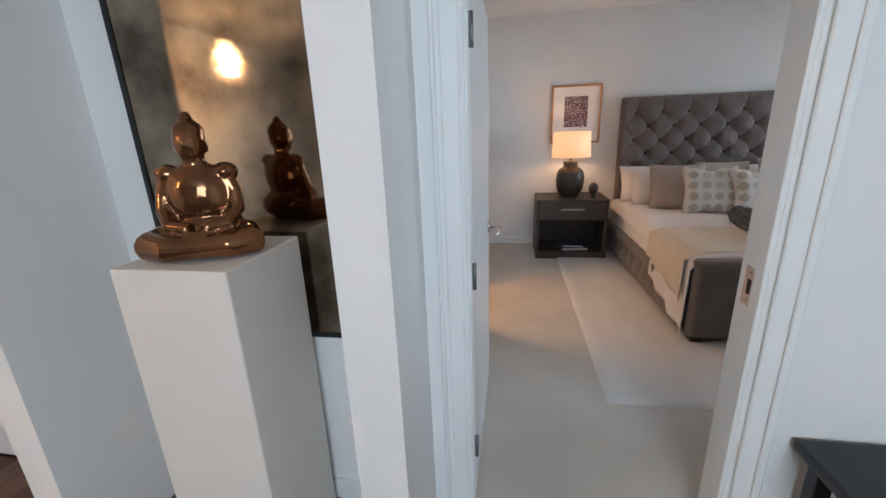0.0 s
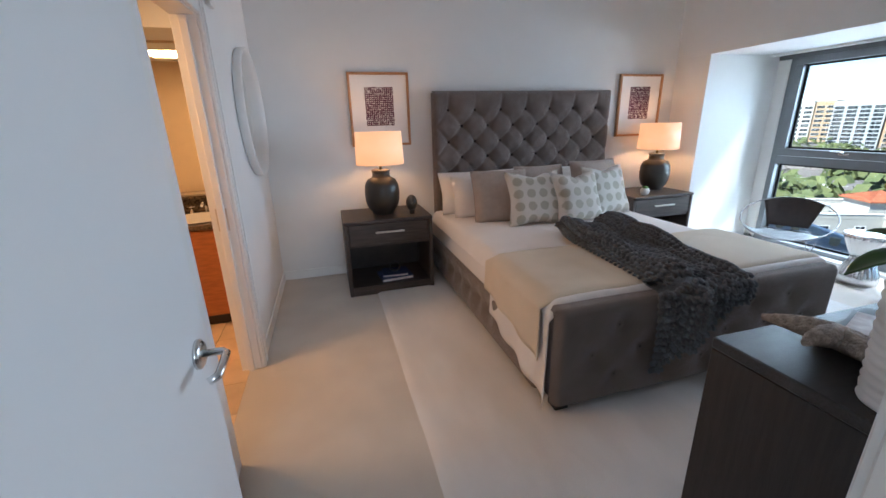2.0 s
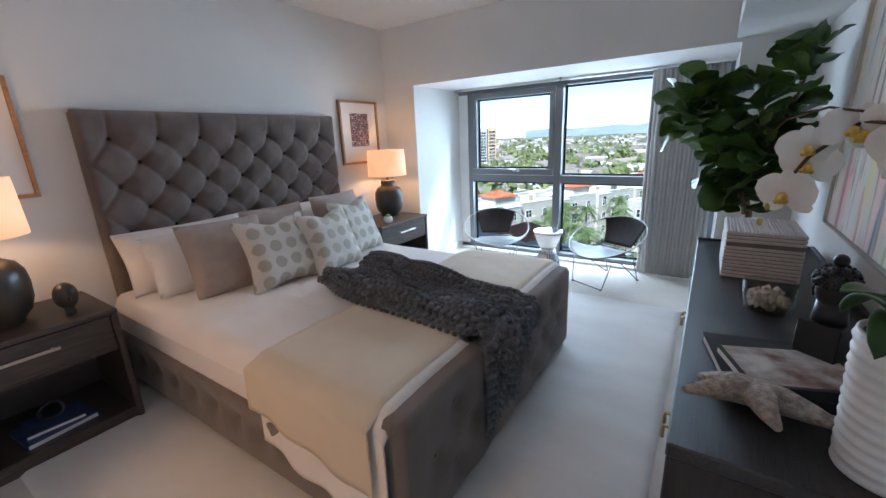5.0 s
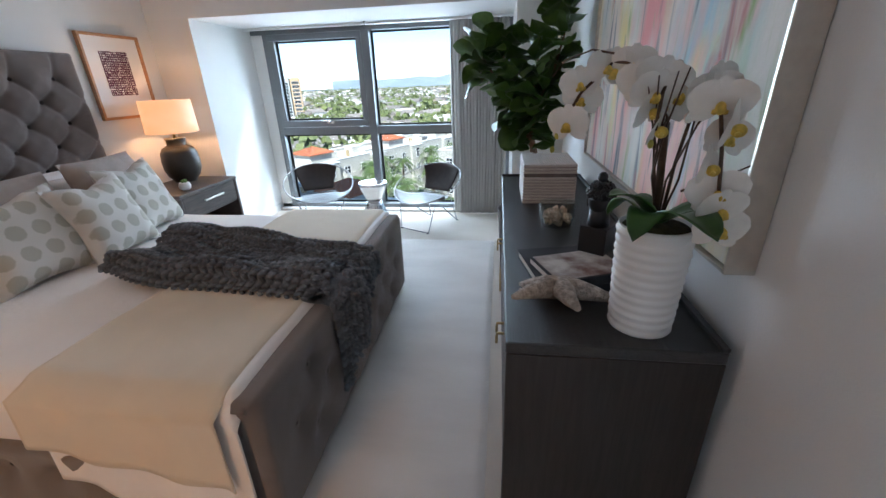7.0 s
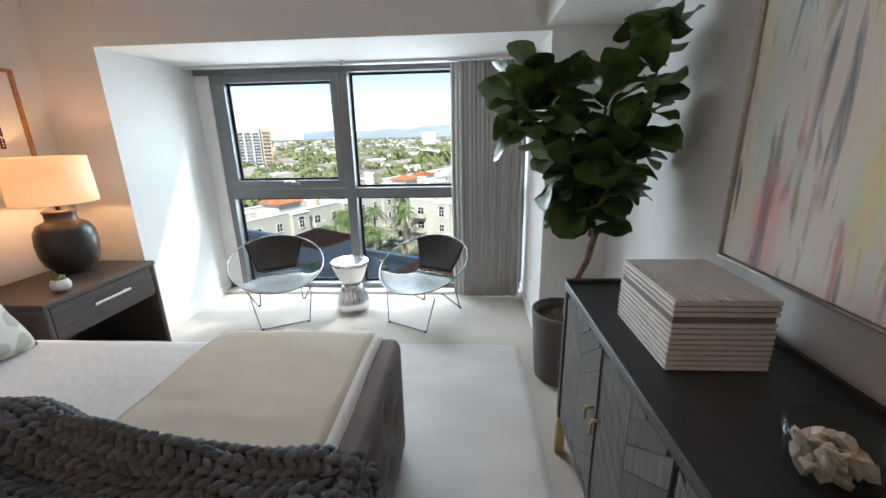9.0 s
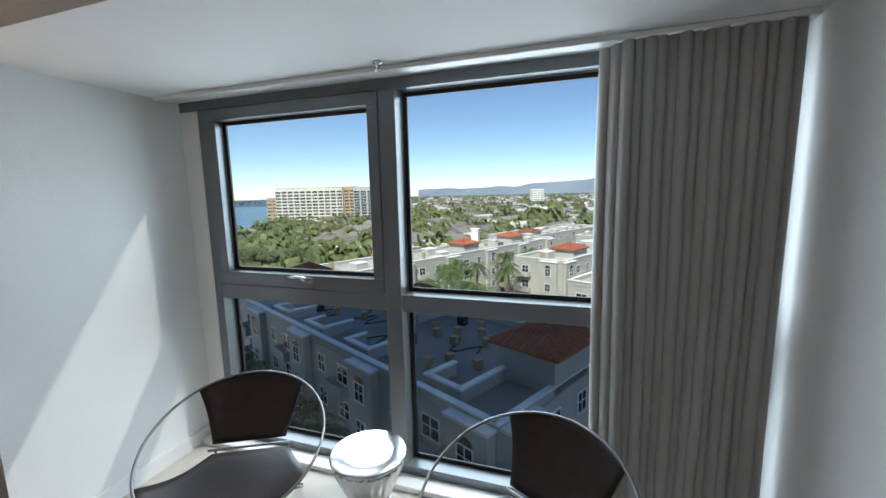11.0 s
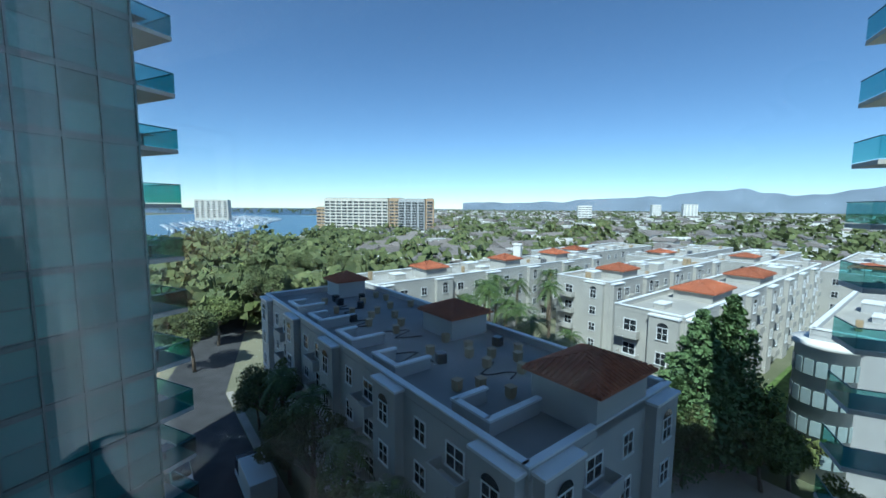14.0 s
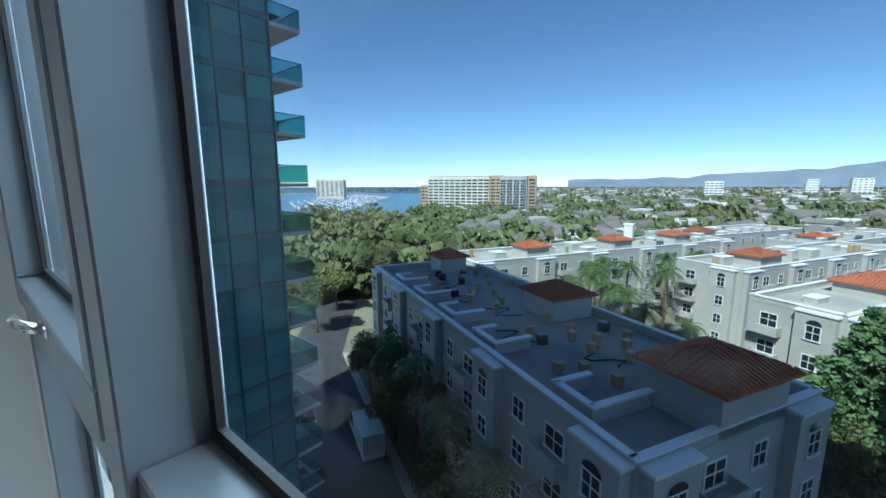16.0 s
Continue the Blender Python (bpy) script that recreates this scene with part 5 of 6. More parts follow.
def orchid():
    o = thing("orchid", pose(2.315, 1.605, STZ) @ Matrix.Scale(0.93, 4), "white moth orchid in a ribbed white ceramic pot", "plant")
    rng = random.Random(8)
    prof = []
    for k in range(61):
        z = 0.30 * k / 60
        r = 0.082 + 0.012 * z / 0.30 + 0.0022 * math.sin(k * 1.25) + 0.0012 * math.sin(k * 2.9)
        prof.append((r, z))
    prof += [(0.086, 0.302), (0.084, 0.28)]
    part("pot", lathe(prof, 44), M_WHITE, o, "ribbed glossy white ceramic pot")
    part("moss", ball(0.084, (0, 0, 0.288), (1, 1, 0.25), 3), M_SOIL, o)

    def leaf(yaw, length, width, droop):
        def at(u, v):
            w = math.sin(math.pi * (0.08 + 0.92 * u)) ** 0.6 * width
            return ((v - 0.5) * w, length * u, 0.30 + 0.07 * math.sin(u * 2.2) - droop * u * u + 0.25 * w * (abs(v - 0.5) * 2) ** 1.5 * 0.5)
        part("leaf", grid(12, 6, at, thick=0.003), M_ORLEAF, o, "glossy dark green leaf", place=pose(0, 0, 0, 0, 0, yaw))
    for yaw, ln, wd, dr in ((100, 0.22, 0.10, 0.02), (160, 0.20, 0.10, 0.04), (55, 0.18, 0.09, 0.05), (-60, 0.17, 0.09, 0.08), (20, 0.15, 0.08, -0.03)):
        leaf(yaw, ln, wd, dr)

    stems = [
        [(0, 0, 0.29), (0.02, 0.01, 0.45), (0.03, 0.02, 0.58), (0.05, 0.07, 0.68), (0.10, 0.13, 0.69), (0.16, 0.19, 0.62), (0.20, 0.23, 0.53)],
        [(0.01, -0.01, 0.29), (0.01, -0.02, 0.45), (-0.01, -0.03, 0.58), (-0.04, -0.04, 0.64), (-0.08, -0.05, 0.60), (-0.11, -0.06, 0.50), (-0.12, -0.07, 0.40), (-0.10, -0.08, 0.32)],
        [(0.0, 0.01, 0.29), (0.03, 0.0, 0.46), (0.04, 0.01, 0.60), (0.0, 0.03, 0.66), (-0.03, 0.05, 0.62), (-0.05, 0.06, 0.54)],
    ]
    for s in stems:
        part("stem", tube(s, 0.0042, 7), M_STEM, o)
    part("stake", tube([(0.005, 0, 0.28), (0.03, 0.01, 0.55)], 0.010, 8), M_STEM, o)
    for k in range(7):
        a = rng.uniform(0, 6.28)
        part("twig", tube([(0, 0, 0.29), (0.03 * math.cos(a), 0.03 * math.sin(a), 0.42), (0.05 * math.cos(a + 1), 0.05 * math.sin(a + 1), 0.55), (0.10 * math.cos(a + 1.4), 0.09 * math.sin(a + 1.4), 0.62 + 0.05 * rng.random())], [0.003, 0.0028, 0.0024, 0.0015], 5), M_STEM, o)
    part("twig", tube([(0.02, 0.0, 0.6), (0.08, 0.10, 0.70), (0.12, 0.18, 0.72), (0.15, 0.24, 0.70), (0.16, 0.27, 0.66)], [0.003, 0.003, 0.0025, 0.002, 0.0015], 6), M_STEM, o)
    part("twig", tube([(-0.05, -0.02, 0.40), (-0.05, -0.10, 0.43), (-0.04, -0.17, 0.46)], [0.003, 0.0025, 0.002], 6), M_STEM, o)

    bm = bmesh.new()

    def petal(yaw, L, W, cup):
        n, m = 7, 6
        rows = []
        for i in range(n + 1):
            u = i / n
            w = W * math.sin(math.pi * (0.06 + 0.88 * u)) ** 0.7
            row = []
            for j in range(m + 1):
                v = j / m - 0.5
                p = Vector((v * w, cup * u * u * 0.5 + 0.06 * w * (abs(v) * 2) ** 2, L * u))
                row.append(bm.verts.new(Matrix.Rotation(radians(yaw), 3, "Y") @ p))
            rows.append(row)
        for i in range(n):
            for j in range(m):
                f = bm.faces.new((rows[i][j], rows[i + 1][j], rows[i + 1][j + 1], rows[i][j + 1]))
                f.smooth = True
    petal(0, 0.048, 0.036, 0.008)
    petal(125, 0.050, 0.034, 0.010)
    petal(-125, 0.050, 0.034, 0.010)
    petal(68, 0.056, 0.066, -0.006)
    petal(-68, 0.056, 0.066, -0.006)
    pm = bpy.data.meshes.new("petals")
    bm.to_mesh(pm)
    bm.free()
    pm.materials.append(M_PETAL)
    lm = ball(0.011, (0, -0.010, -0.004), (0.8, 1.2, 1.1), 2)
    ball(0.006, (0.008, -0.012, -0.010), (1, 1, 1), 1, lm)
    ball(0.006, (-0.008, -0.012, -0.010), (1, 1, 1), 1, lm)
    lme = bpy.data.meshes.new("lip")
    lm.to_mesh(lme)
    lm.free()
    lme.materials.append(M_LIP)
    blooms = []
    for si, s in enumerate(stems):
        for i in range(3, len(s)):
            p0, p1 = Vector(s[i - 1]), Vector(s[i])
            for h in (0.3, 0.8):
                blooms.append((p0.lerp(p1, h), si))
    for i, (p, si) in enumerate(blooms):
        yaw = (-110, -75, -60)[si] + rng.uniform(-38, 38)
        off = Vector((rng.uniform(-.02, .02), rng.uniform(-.02, .02), rng.uniform(-.025, .01)))
        fl = piece("flower", pm, o, Matrix.Translation(p + off) @ pose(0, 0, 0, rng.uniform(-5, 22), rng.uniform(-15, 15), yaw) @ Matrix.Scale(rng.uniform(0.95, 1.25), 4))
        piece("flower_lip", lme, fl, Matrix.Identity(4))
    for p in ((0.205, 0.24, 0.50), (0.21, 0.25, 0.46), (-0.05, 0.065, 0.51), (-0.095, -0.08, 0.30)):
        part("bud", ball(0.008, p, (0.9, 0.9, 1.3), 2), M_BUD, o)


orchid()

# bathroom floor tiles
tb = box(-0.148, -0.148, -0.0035, 0.148, 0.148, 0.004, 0.002)
tile_me = bpy.data.meshes.new("tile")
tb.to_mesh(tile_me)
tb.free()
tile_me.materials.append(M_BATHTILE)
for i in range(7):
    for j in range(9):
        piece("tile", tile_me, bfloor, pose(-1.39 + 0.3 * i, 2.2 + 0.3 * j, 0))
pb = box(-0.06, -0.6, -0.012, 0.06, 0.6, 0.0, 0.0015)
plank_me = bpy.data.meshes.new("plank")
pb.to_mesh(plank_me)
pb.free()
plank_me.materials.append(M_HALLFLOOR)
for i in range(40):
    for j in range(4):
        piece("plank", plank_me, hallf, pose(-1.9 + 0.1215 * i, 0.62 - 1.203 * j - (0.0 if i % 2 else 0.0), 0.0))

# ---- outside ----
GZ = -26.0
M_GROUND = mat("ground_cover", (0.24, 0.225, 0.15), 0.95, second=(0.075, 0.095, 0.04), scale=0.035, bump=0.2, bscale=2)
M_ASPHALT = mat("asphalt", (0.055, 0.055, 0.058), 0.85, vary=0.2, scale=0.6, bump=0.3, bscale=40)
M_PAVE = mat("concrete_paving", (0.36, 0.33, 0.29), 0.85, vary=0.12, scale=0.5)
M_GRASS = mat("lawn", (0.10, 0.16, 0.035), 0.95, vary=0.3, scale=0.8, bump=0.5, bscale=30)
M_DIRT = mat("dry_bank", (0.48, 0.35, 0.20), 0.95, vary=0.25, scale=0.4)
M_STUCCO = mat("grey_stucco", (0.44, 0.44, 0.435), 0.9, vary=0.05, scale=0.7, bump=0.2, bscale=20)
M_CREAM = mat("cream_stucco", (0.44, 0.425, 0.39), 0.9, vary=0.06, scale=0.5)
M_COPING = mat("pale_coping", (0.76, 0.77, 0.78), 0.8, vary=0.05, scale=1.0)
M_ROOF = mat("flat_roof_felt", (0.23, 0.225, 0.215), 0.9, vary=0.12, scale=0.35, bump=0.2, bscale=8)
M_ROOFL = mat("pale_flat_roof", (0.40, 0.385, 0.35), 0.9, vary=0.12, scale=0.3)
M_TILE = mat("terracotta_tile", (0.36, 0.115, 0.055), 0.8, vary=0.2, scale=2.5, random_by="object")
M_VENT = mat("tan_vent", (0.36, 0.27, 0.16), 0.7, vary=0.1, scale=4)
M_DARKWIN = mat("dark_window", (0.025, 0.03, 0.035), 0.12, vary=0.3, scale=0.5)
M_TEAL = mat("teal_curtain_wall", (0.055, 0.21, 0.215), 0.12, second=(0.08, 0.27, 0.27), scale=0.35, random_by="object", spec=0.6)
M_TEALBAR = mat("teal_mullion", (0.06, 0.15, 0.16), 0.4, 0.3, vary=0.1)
M_BAYGLASS = mat("bay_glazing", (0.30, 0.37, 0.37), 0.15, vary=0.25, scale=0.6)
M_BALG = glass("balcony_glass", (0.55, 0.84, 0.83), 0.84)
M_SLAB = mat("balcony_slab", (0.52, 0.50, 0.46), 0.85, vary=0.08, scale=0.8)
M_FOL = mat("tree_foliage", (0.13, 0.145, 0.048), 0.75, second=(0.07, 0.095, 0.03), scale=0.6, random_by="island")
M_FOL2 = mat("bright_foliage", (0.17, 0.195, 0.055), 0.75, second=(0.08, 0.11, 0.024), scale=0.6, random_by="island")
M_CONIF = mat("conifer_foliage", (0.12, 0.19, 0.065), 0.8, second=(0.07, 0.125, 0.045), scale=0.7, random_by="island")
M_PALM = mat("palm_frond", (0.11, 0.16, 0.04), 0.6, second=(0.04, 0.07, 0.018), scale=0.8, random_by="island")
M_TRUNK = mat("tree_bark", (0.16, 0.12, 0.085), 0.9, vary=0.25, scale=4)
M_HOUSE = mat("house_white", (0.66, 0.64, 0.60), 0.85, vary=0.1, scale=0.1, random_by="island")
M_HROOF = mat("house_roof", (0.22, 0.19, 0.17), 0.9, second=(0.14, 0.13, 0.125), scale=0.02, random_by="island")
M_WATER = mat("marina_water", (0.035, 0.10, 0.17), 0.25, vary=0.2, scale=0.02, bump=0.2, bscale=0.8)
M_BOAT = mat("boat_white", (0.75, 0.75, 0.74), 0.5, vary=0.05, random_by="island")
# distance haze is put into the ridge's blue-grey colour
M_MOUNT = mat("haze_tinted_mountain", (0.18, 0.22, 0.27), 1.0, vary=0.12, scale=0.004)
M_HOTEL = mat("hotel_concrete", (0.66, 0.61, 0.52), 0.85, vary=0.06, scale=0.1)
M_TAN = mat("tan_tower", (0.46, 0.31, 0.18), 0.85, vary=0.08, scale=0.1)
M_POOL = mat("pool_water", (0.05, 0.35, 0.42), 0.1, vary=0.1)
M_SEA = mat("sea", (0.045, 0.085, 0.14), 0.4, vary=0.1, scale=0.01)

BASE = pose(23.5, 6.2, 0, 0, 0, -27.1)


def local(v, u, z=0.0):
    return BASE @ Vector((v, u, z))


gm = bmesh.new()
bmesh.ops.create_circle(gm, cap_ends=True, radius=4700, segments=96)
bmesh.ops.translate(gm, vec=(0, 0, GZ), verts=gm.verts[:])
setting("ground", gm, M_GROUND, "sun-dried ground between trees and houses", "ground")


def flat(name, pts, z, m, label, cat):
    bm = bmesh.new()
    top = [bm.verts.new((*p, z)) for p in pts]
    bot = [bm.verts.new((*p, GZ - 0.2)) for p in pts]
    bm.faces.new(top)
    for i in range(len(pts)):
        j = (i + 1) % len(pts)
        bm.faces.new((top[i], bot[i], bot[j], top[j]))
    return setting(name, bm, m, label, cat)


def lpts(*vu):
    return [tuple(local(v, u))[:2] for v, u in vu]


flat("road", lpts((-13, -40), (-4.6, -40), (-4.6, 52), (8, 95), (0, 98), (-13, 56)), GZ + 0.05, M_ASPHALT, "dark asphalt service road beside the flats", "road")
flat("road_boulevard", [(70, 130), (250, 60), (256, 74), (80, 146)], GZ + 0.05, M_ASPHALT, "wide asphalt boulevard between trees", "road")
flat("pavement", lpts((-4.5, -40), (-3.6, -40), (-3.6, 52), (-4.5, 52)), GZ + 0.18, M_PAVE, "pale concrete pavement along the road", "pavement")
flat("pavement_court", lpts((15, -24), (34, -24), (38, 46), (16, 46)), GZ + 0.06, M_PAVE, "pale paved courtyard between the flats", "pavement")
flat("lawn", lpts((36, -0.5), (100, -1.5), (100, 4), (36, 4.5)), GZ + 0.10, M_GRASS, "green lawn strip between the flats", "lawn")
flat("bank", lpts((-34, 34), (-13.2, 34), (-13.2, 60), (-6, 92), (-34, 92)), GZ + 0.07, M_DIRT, "dry sandy bank under the trees", "ground")
flat("lawn_verge", lpts((-60, 44), (-34.2, 40), (-34.2, 92), (-60, 100)), GZ + 0.09, M_GRASS, "green verge beside the road", "lawn")
flat("water", [(175, 255), (330, 285), (900, 560), (900, 1300), (250, 900), (150, 420)], GZ + 0.1, M_WATER, "blue marina basin", "water")
flat("sea", [(900, 900), (3200, 1500), (4600, 700), (4600, 2600), (1500, 4300), (600, 2600)], GZ + 0.12, M_SEA, "distant blue sea at the horizon", "water")


def mountains():
    def at(u, v):
        a = radians(22 - 78 * u)
        d = 4100 + 420 * v
        h = (75 + 190 * min(1, max(0, (u - 0.08) * 2.6))) * (0.65 + 0.35 * noise.noise((u * 9, 0, 3)) + 0.16 * noise.noise((u * 31, 0, 5)))
        return (d * math.cos(a), d * math.sin(a), GZ + max(0, h + 25) * math.sin(math.pi * v * 0.5 + 0.02))
    setting("backdrop_mountains", grid(160, 4, at), M_MOUNT, "low mountain ridge on the horizon, coloured blue-grey for haze", "mountain")


mountains()

# shared window meshes: a recessed dark pane in a pale frame, face looking to local -y


def window_mesh(w, h, arched=False):
    bm = bmesh.new()
    f = 0.09
    add_box(bm, -w / 2, -0.06, 0, -w / 2 + f, 0.02, h)
    add_box(bm, w / 2 - f, -0.06, 0, w / 2, 0.02, h)
    add_box(bm, -w / 2 - 0.06, -0.12, -0.08, w / 2 + 0.06, 0.02, 0.0)
    add_box(bm, -w / 2 + f, -0.06, h - f, w / 2 - f, 0.02, h)
    add_box(bm, -0.03, -0.05, 0, 0.03, 0.02, h - f)
    add_box(bm, -w / 2 + f, -0.05, h * 0.5 - 0.03, w / 2 - f, 0.02, h * 0.5 + 0.03)
    k = len(bm.faces)
    add_box(bm, -w / 2 + f, -0.015, 0, w / 2 - f, 0.01, h - f)
    if arched:
        c = [bm.verts.new((w / 2 * math.cos(math.pi * i / 10), -0.04, h + 0.42 * w * math.sin(math.pi * i / 10))) for i in range(11)]
        bm.faces.new(c)
    bm.faces.ensure_lookup_table()
    for f2 in bm.faces[k:]:
        f2.material_index = 1
    me = bpy.data.meshes.new("window")
    bm.to_mesh(me)
    bm.free()
    me.materials.append(M_COPING)
    me.materials.append(M_DARKWIN)
    return me


WIN = window_mesh(1.3, 1.5)
WINA = window_mesh(1.3, 1.5, True)
SMALLWIN = window_mesh(1.7, 1.5)


def hip_roof(v0, u0, v1, u1, z, rise, parent, m=None, over=0.45):
    bm = bmesh.new()
    v0, u0, v1, u1 = v0 - over, u0 - over, v1 + over, u1 + over
    b = [bm.verts.new(p) for p in ((v0, u0, z), (v1, u0, z), (v1, u1, z), (v0, u1, z))]
    lo = [bm.verts.new((p.co.x, p.co.y, z - 0.18)) for p in b]
    s = min(v1 - v0, u1 - u0) / 2
    if v1 - v0 > u1 - u0:
        t = [bm.verts.new((v0 + s, (u0 + u1) / 2, z + rise)), bm.verts.new((v1 - s, (u0 + u1) / 2, z + rise))]
        fs = ((b[0], b[1], t[1], t[0]), (b[2], b[3], t[0], t[1]), (b[1], b[2], t[1]), (b[3], b[0], t[0]))
    else:
        t = [bm.verts.new(((v0 + v1) / 2, u0 + s, z + rise)), bm.verts.new(((v0 + v1) / 2, u1 - s, z + rise))]
        fs = ((b[1], b[2], t[1], t[0]), (b[3], b[0], t[0], t[1]), (b[0], b[1], t[0]), (b[2], b[3], t[1]))
    for f in fs:
        bm.faces.new(f)
    for i in range(4):
        bm.faces.new((b[i], lo[i], lo[(i + 1) % 4], b[(i + 1) % 4]))
    # ribs of the tile courses
    n = max(4, int((u1 - u0) / 0.35))
    rb = bmesh.new()
    for i in range(1, n):
        uu = u0 + (u1 - u0) * i / n
        k = min(1, min(uu - u0, u1 - uu) / s)
        for sg, ve in ((1, v0), (-1, v1)):
            reach = s * k
            tube([(ve, uu, z + 0.03), (ve + sg * reach, uu, z + rise * k + 0.03)], 0.07, 5, bm=rb)
    m2 = max(4, int((v1 - v0) / 0.35))
    for i in range(1, m2):
        vv = v0 + (v1 - v0) * i / m2
        k = min(1, min(vv - v0, v1 - vv) / s)
        for sg, ue in ((1, u0), (-1, u1)):
            tube([(vv, ue, z + 0.03), (vv, ue + sg * s * k, z + rise * k + 0.03)], 0.07, 5, bm=rb)
    r = part("tile_roof", bm, m or M_TILE, parent)
    tagged(part("tile_course", rb, m or M_TILE, r), kind="stuff")
    return r


def parapet(parent, v0, u0, v1, u1, z, h=0.9, t=0.28, body=None):
    for a in ((v0, u0, v1, u0 + t), (v0, u1 - t, v1, u1), (v0, u0 + t, v0 + t, u1 - t), (v1 - t, u0 + t, v1, u1 - t)):
        p = part("parapet", box(a[0], a[1], z, a[2], a[3], z + h - 0.12), body or M_STUCCO, parent)
        part("coping", box(a[0] - 0.08, a[1] - 0.08, z + h - 0.12, a[2] + 0.08, a[3] + 0.08, z + h), M_COPING, p)


def block(name, label, v0, u0, v1, u1, top, wall, roof, storeys=5, faces=("w", "s"), gap=3.3, bays=True, towers=(), balcony=True):
    """A block of flats on the shared street grid, with parapets, windows and balconies."""
    b = thing(name, BASE, label, "building")
    part("wall", box(v0, u0, GZ, v1, u1, top), wall, b)
    part("roof", box(v0 + 0.05, u0 + 0.05, top, v1 - 0.05, u1 - 0.05, top + 0.06), roof, b)
    parapet(b, v0, u0, v1, u1, top + 0.06, 0.75, 0.3, wall)
    fh = 3.05
    for f in faces:
        length = (u1 - u0) if f in "we" else (v1 - v0)
        n = int(length / gap)
        for i in range(n):
            s = (i + 0.5) * length / n
            bal = balcony and i % 3 == 1
            if bays and i % 3 == 0:
                w = gap * 0.46
                if f == "w":
                    bx = (v0 - 0.7, u0 + s - w, GZ, v0, u0 + s + w, top + 0.3)
                elif f == "s":
                    bx = (v0 + s - w, u0 - 0.7, GZ, v0 + s + w, u0, top + 0.3)
                else:
                    bx = None
                if bx:
                    bb = part("bay", box(*bx), wall, b)
                    part("coping", box(bx[0] - 0.12, bx[1] - 0.12, top + 0.3, bx[3] + 0.12, bx[4] + 0.12, top + 0.48), M_COPING, bb)
            for k in range(storeys):
                z = top - 2.35 - k * fh
                off = 0.7 if bays and i % 3 == 0 else 0.0
                me = WINA if k == 0 and i % 3 == 0 else WIN
                if f == "w":
                    m = pose(v0 - off - 0.02, u0 + s, z, 0, 0, -90)
                elif f == "s":
                    m = pose(v0 + s, u0 - off - 0.02, z, 0, 0, 0)
                elif f == "e":
                    m = pose(v1 + 0.02, u0 + s, z, 0, 0, 90)
                else:
                    m = pose(v0 + s, u1 + 0.02, z, 0, 0, 180)
                if bal:
                    me = SMALLWIN
                    o = part("balcony", boxes((-1.35, -1.1, -0.75, 1.35, 0, -0.6), (-1.35, -1.1, -0.6, 1.35, -1.0, 0.25), (-1.35, -1.0, -0.6, -1.25, 0, 0.25), (1.25, -1.0, -0.6, 1.35, 0, 0.25)), wall, b, place=m) if (k, f, i) == (0, faces[0], 1) else None
                    if o is not None:
                        b["_bal"] = o.data.name
                    elif "_bal" in b:
                        piece("balcony", bpy.data.meshes[b["_bal"]], b, m)
                piece("window", me, b, m)
    rr = random.Random(int(v0 * 7 + u1 * 3))
    if roof is M_ROOFL:
        for q in range(int((v1 - v0) * (u1 - u0) / 34)):
            w, l, h = rr.uniform(0.8, 3.2), rr.uniform(0.8, 2.6), rr.uniform(0.5, 1.7)
            a, c = rr.uniform(v0 + 0.6, v1 - w - 0.6), rr.uniform(u0 + 0.6, u1 - l - 0.6)
            if any(a < r[2] + 0.6 and a + w > r[0] - 0.6 and c < r[3] + 0.6 and c + l > r[1] - 0.6 for r in towers):
                continue
            if w > 1.8:
                hb_ = part("roof_hutch", box(a, c, top + 0.06, a + w, c + l, top + h), wall, b)
                part("coping", box(a - 0.08, c - 0.08, top + h, a + w + 0.08, c + l + 0.08, top + h + 0.12), M_COPING, hb_)
            else:
                part("roof_unit", box(a, c, top + 0.06, a + w * 0.6, c + l * 0.6, top + h, 0.06), M_VENT if q % 3 else M_STEEL, b)
    for tv0, tu0, tv1, tu1, th in towers:
        t = part("stair_tower", box(tv0, tu0, top, tv1, tu1, top + th), wall, b)
        hip_roof(tv0, tu0, tv1, tu1, top + th, 1.1, b)
    if "_bal" in b:
        del b["_bal"]
    return b


nb = block("apartment_building", "grey stucco flats with pale copings and red tile towers", 0, 0, 15, 46, -11.3, M_STUCCO, M_ROOF, 4, ("w", "s"), 3.4,
           towers=((5.7, 0.0, 11.5, 4.6, 2.7), (9.5, 17.2, 14, 22, 2.3), (8.0, 40, 12, 44, 2.4)))
# roof wells
for i, (a, c) in enumerate(((1.0, 3.6), (0.8, 13.2), (0.8, 20.5), (0.8, 28.0), (0.8, 35.0))):
    L, D = (4.4, 3.0) if i == 0 else (3.2, 3.2)
    for r in ((a, c, a + L, c + 0.28), (a, c + 0.28, a + 0.28, c + D), (a, c + D, a + L * 0.62, c + D + 0.28)):
        p = part("well_wall", box(r[0], r[1], -11.24, r[2], r[3], -10.35), M_STUCCO, nb)
        part("coping", box(r[0] - 0.08, r[1] - 0.08, -10.35, r[2] + 0.08, r[3] + 0.08, -10.2), M_COPING, p)
rng = random.Random(21)
vm = boxes((-0.28, -0.28, 0.14, 0.28, 0.28, 0.75), (-0.22, -0.22, 0, 0.22, 0.22, 0.14), (-0.33, -0.33, 0.75, 0.33, 0.33, 0.82))
add_box(vm, -0.12, -0.30, 0.25, 0.12, -0.28, 0.6)
vent_me = bpy.data.meshes.new("roof_vent")
vm.to_mesh(vent_me)
vm.free()
vent_me.materials.append(M_VENT)
am_ = box(-0.4, -0.4, 0, 0.4, 0.4, 0.85, 0.05)
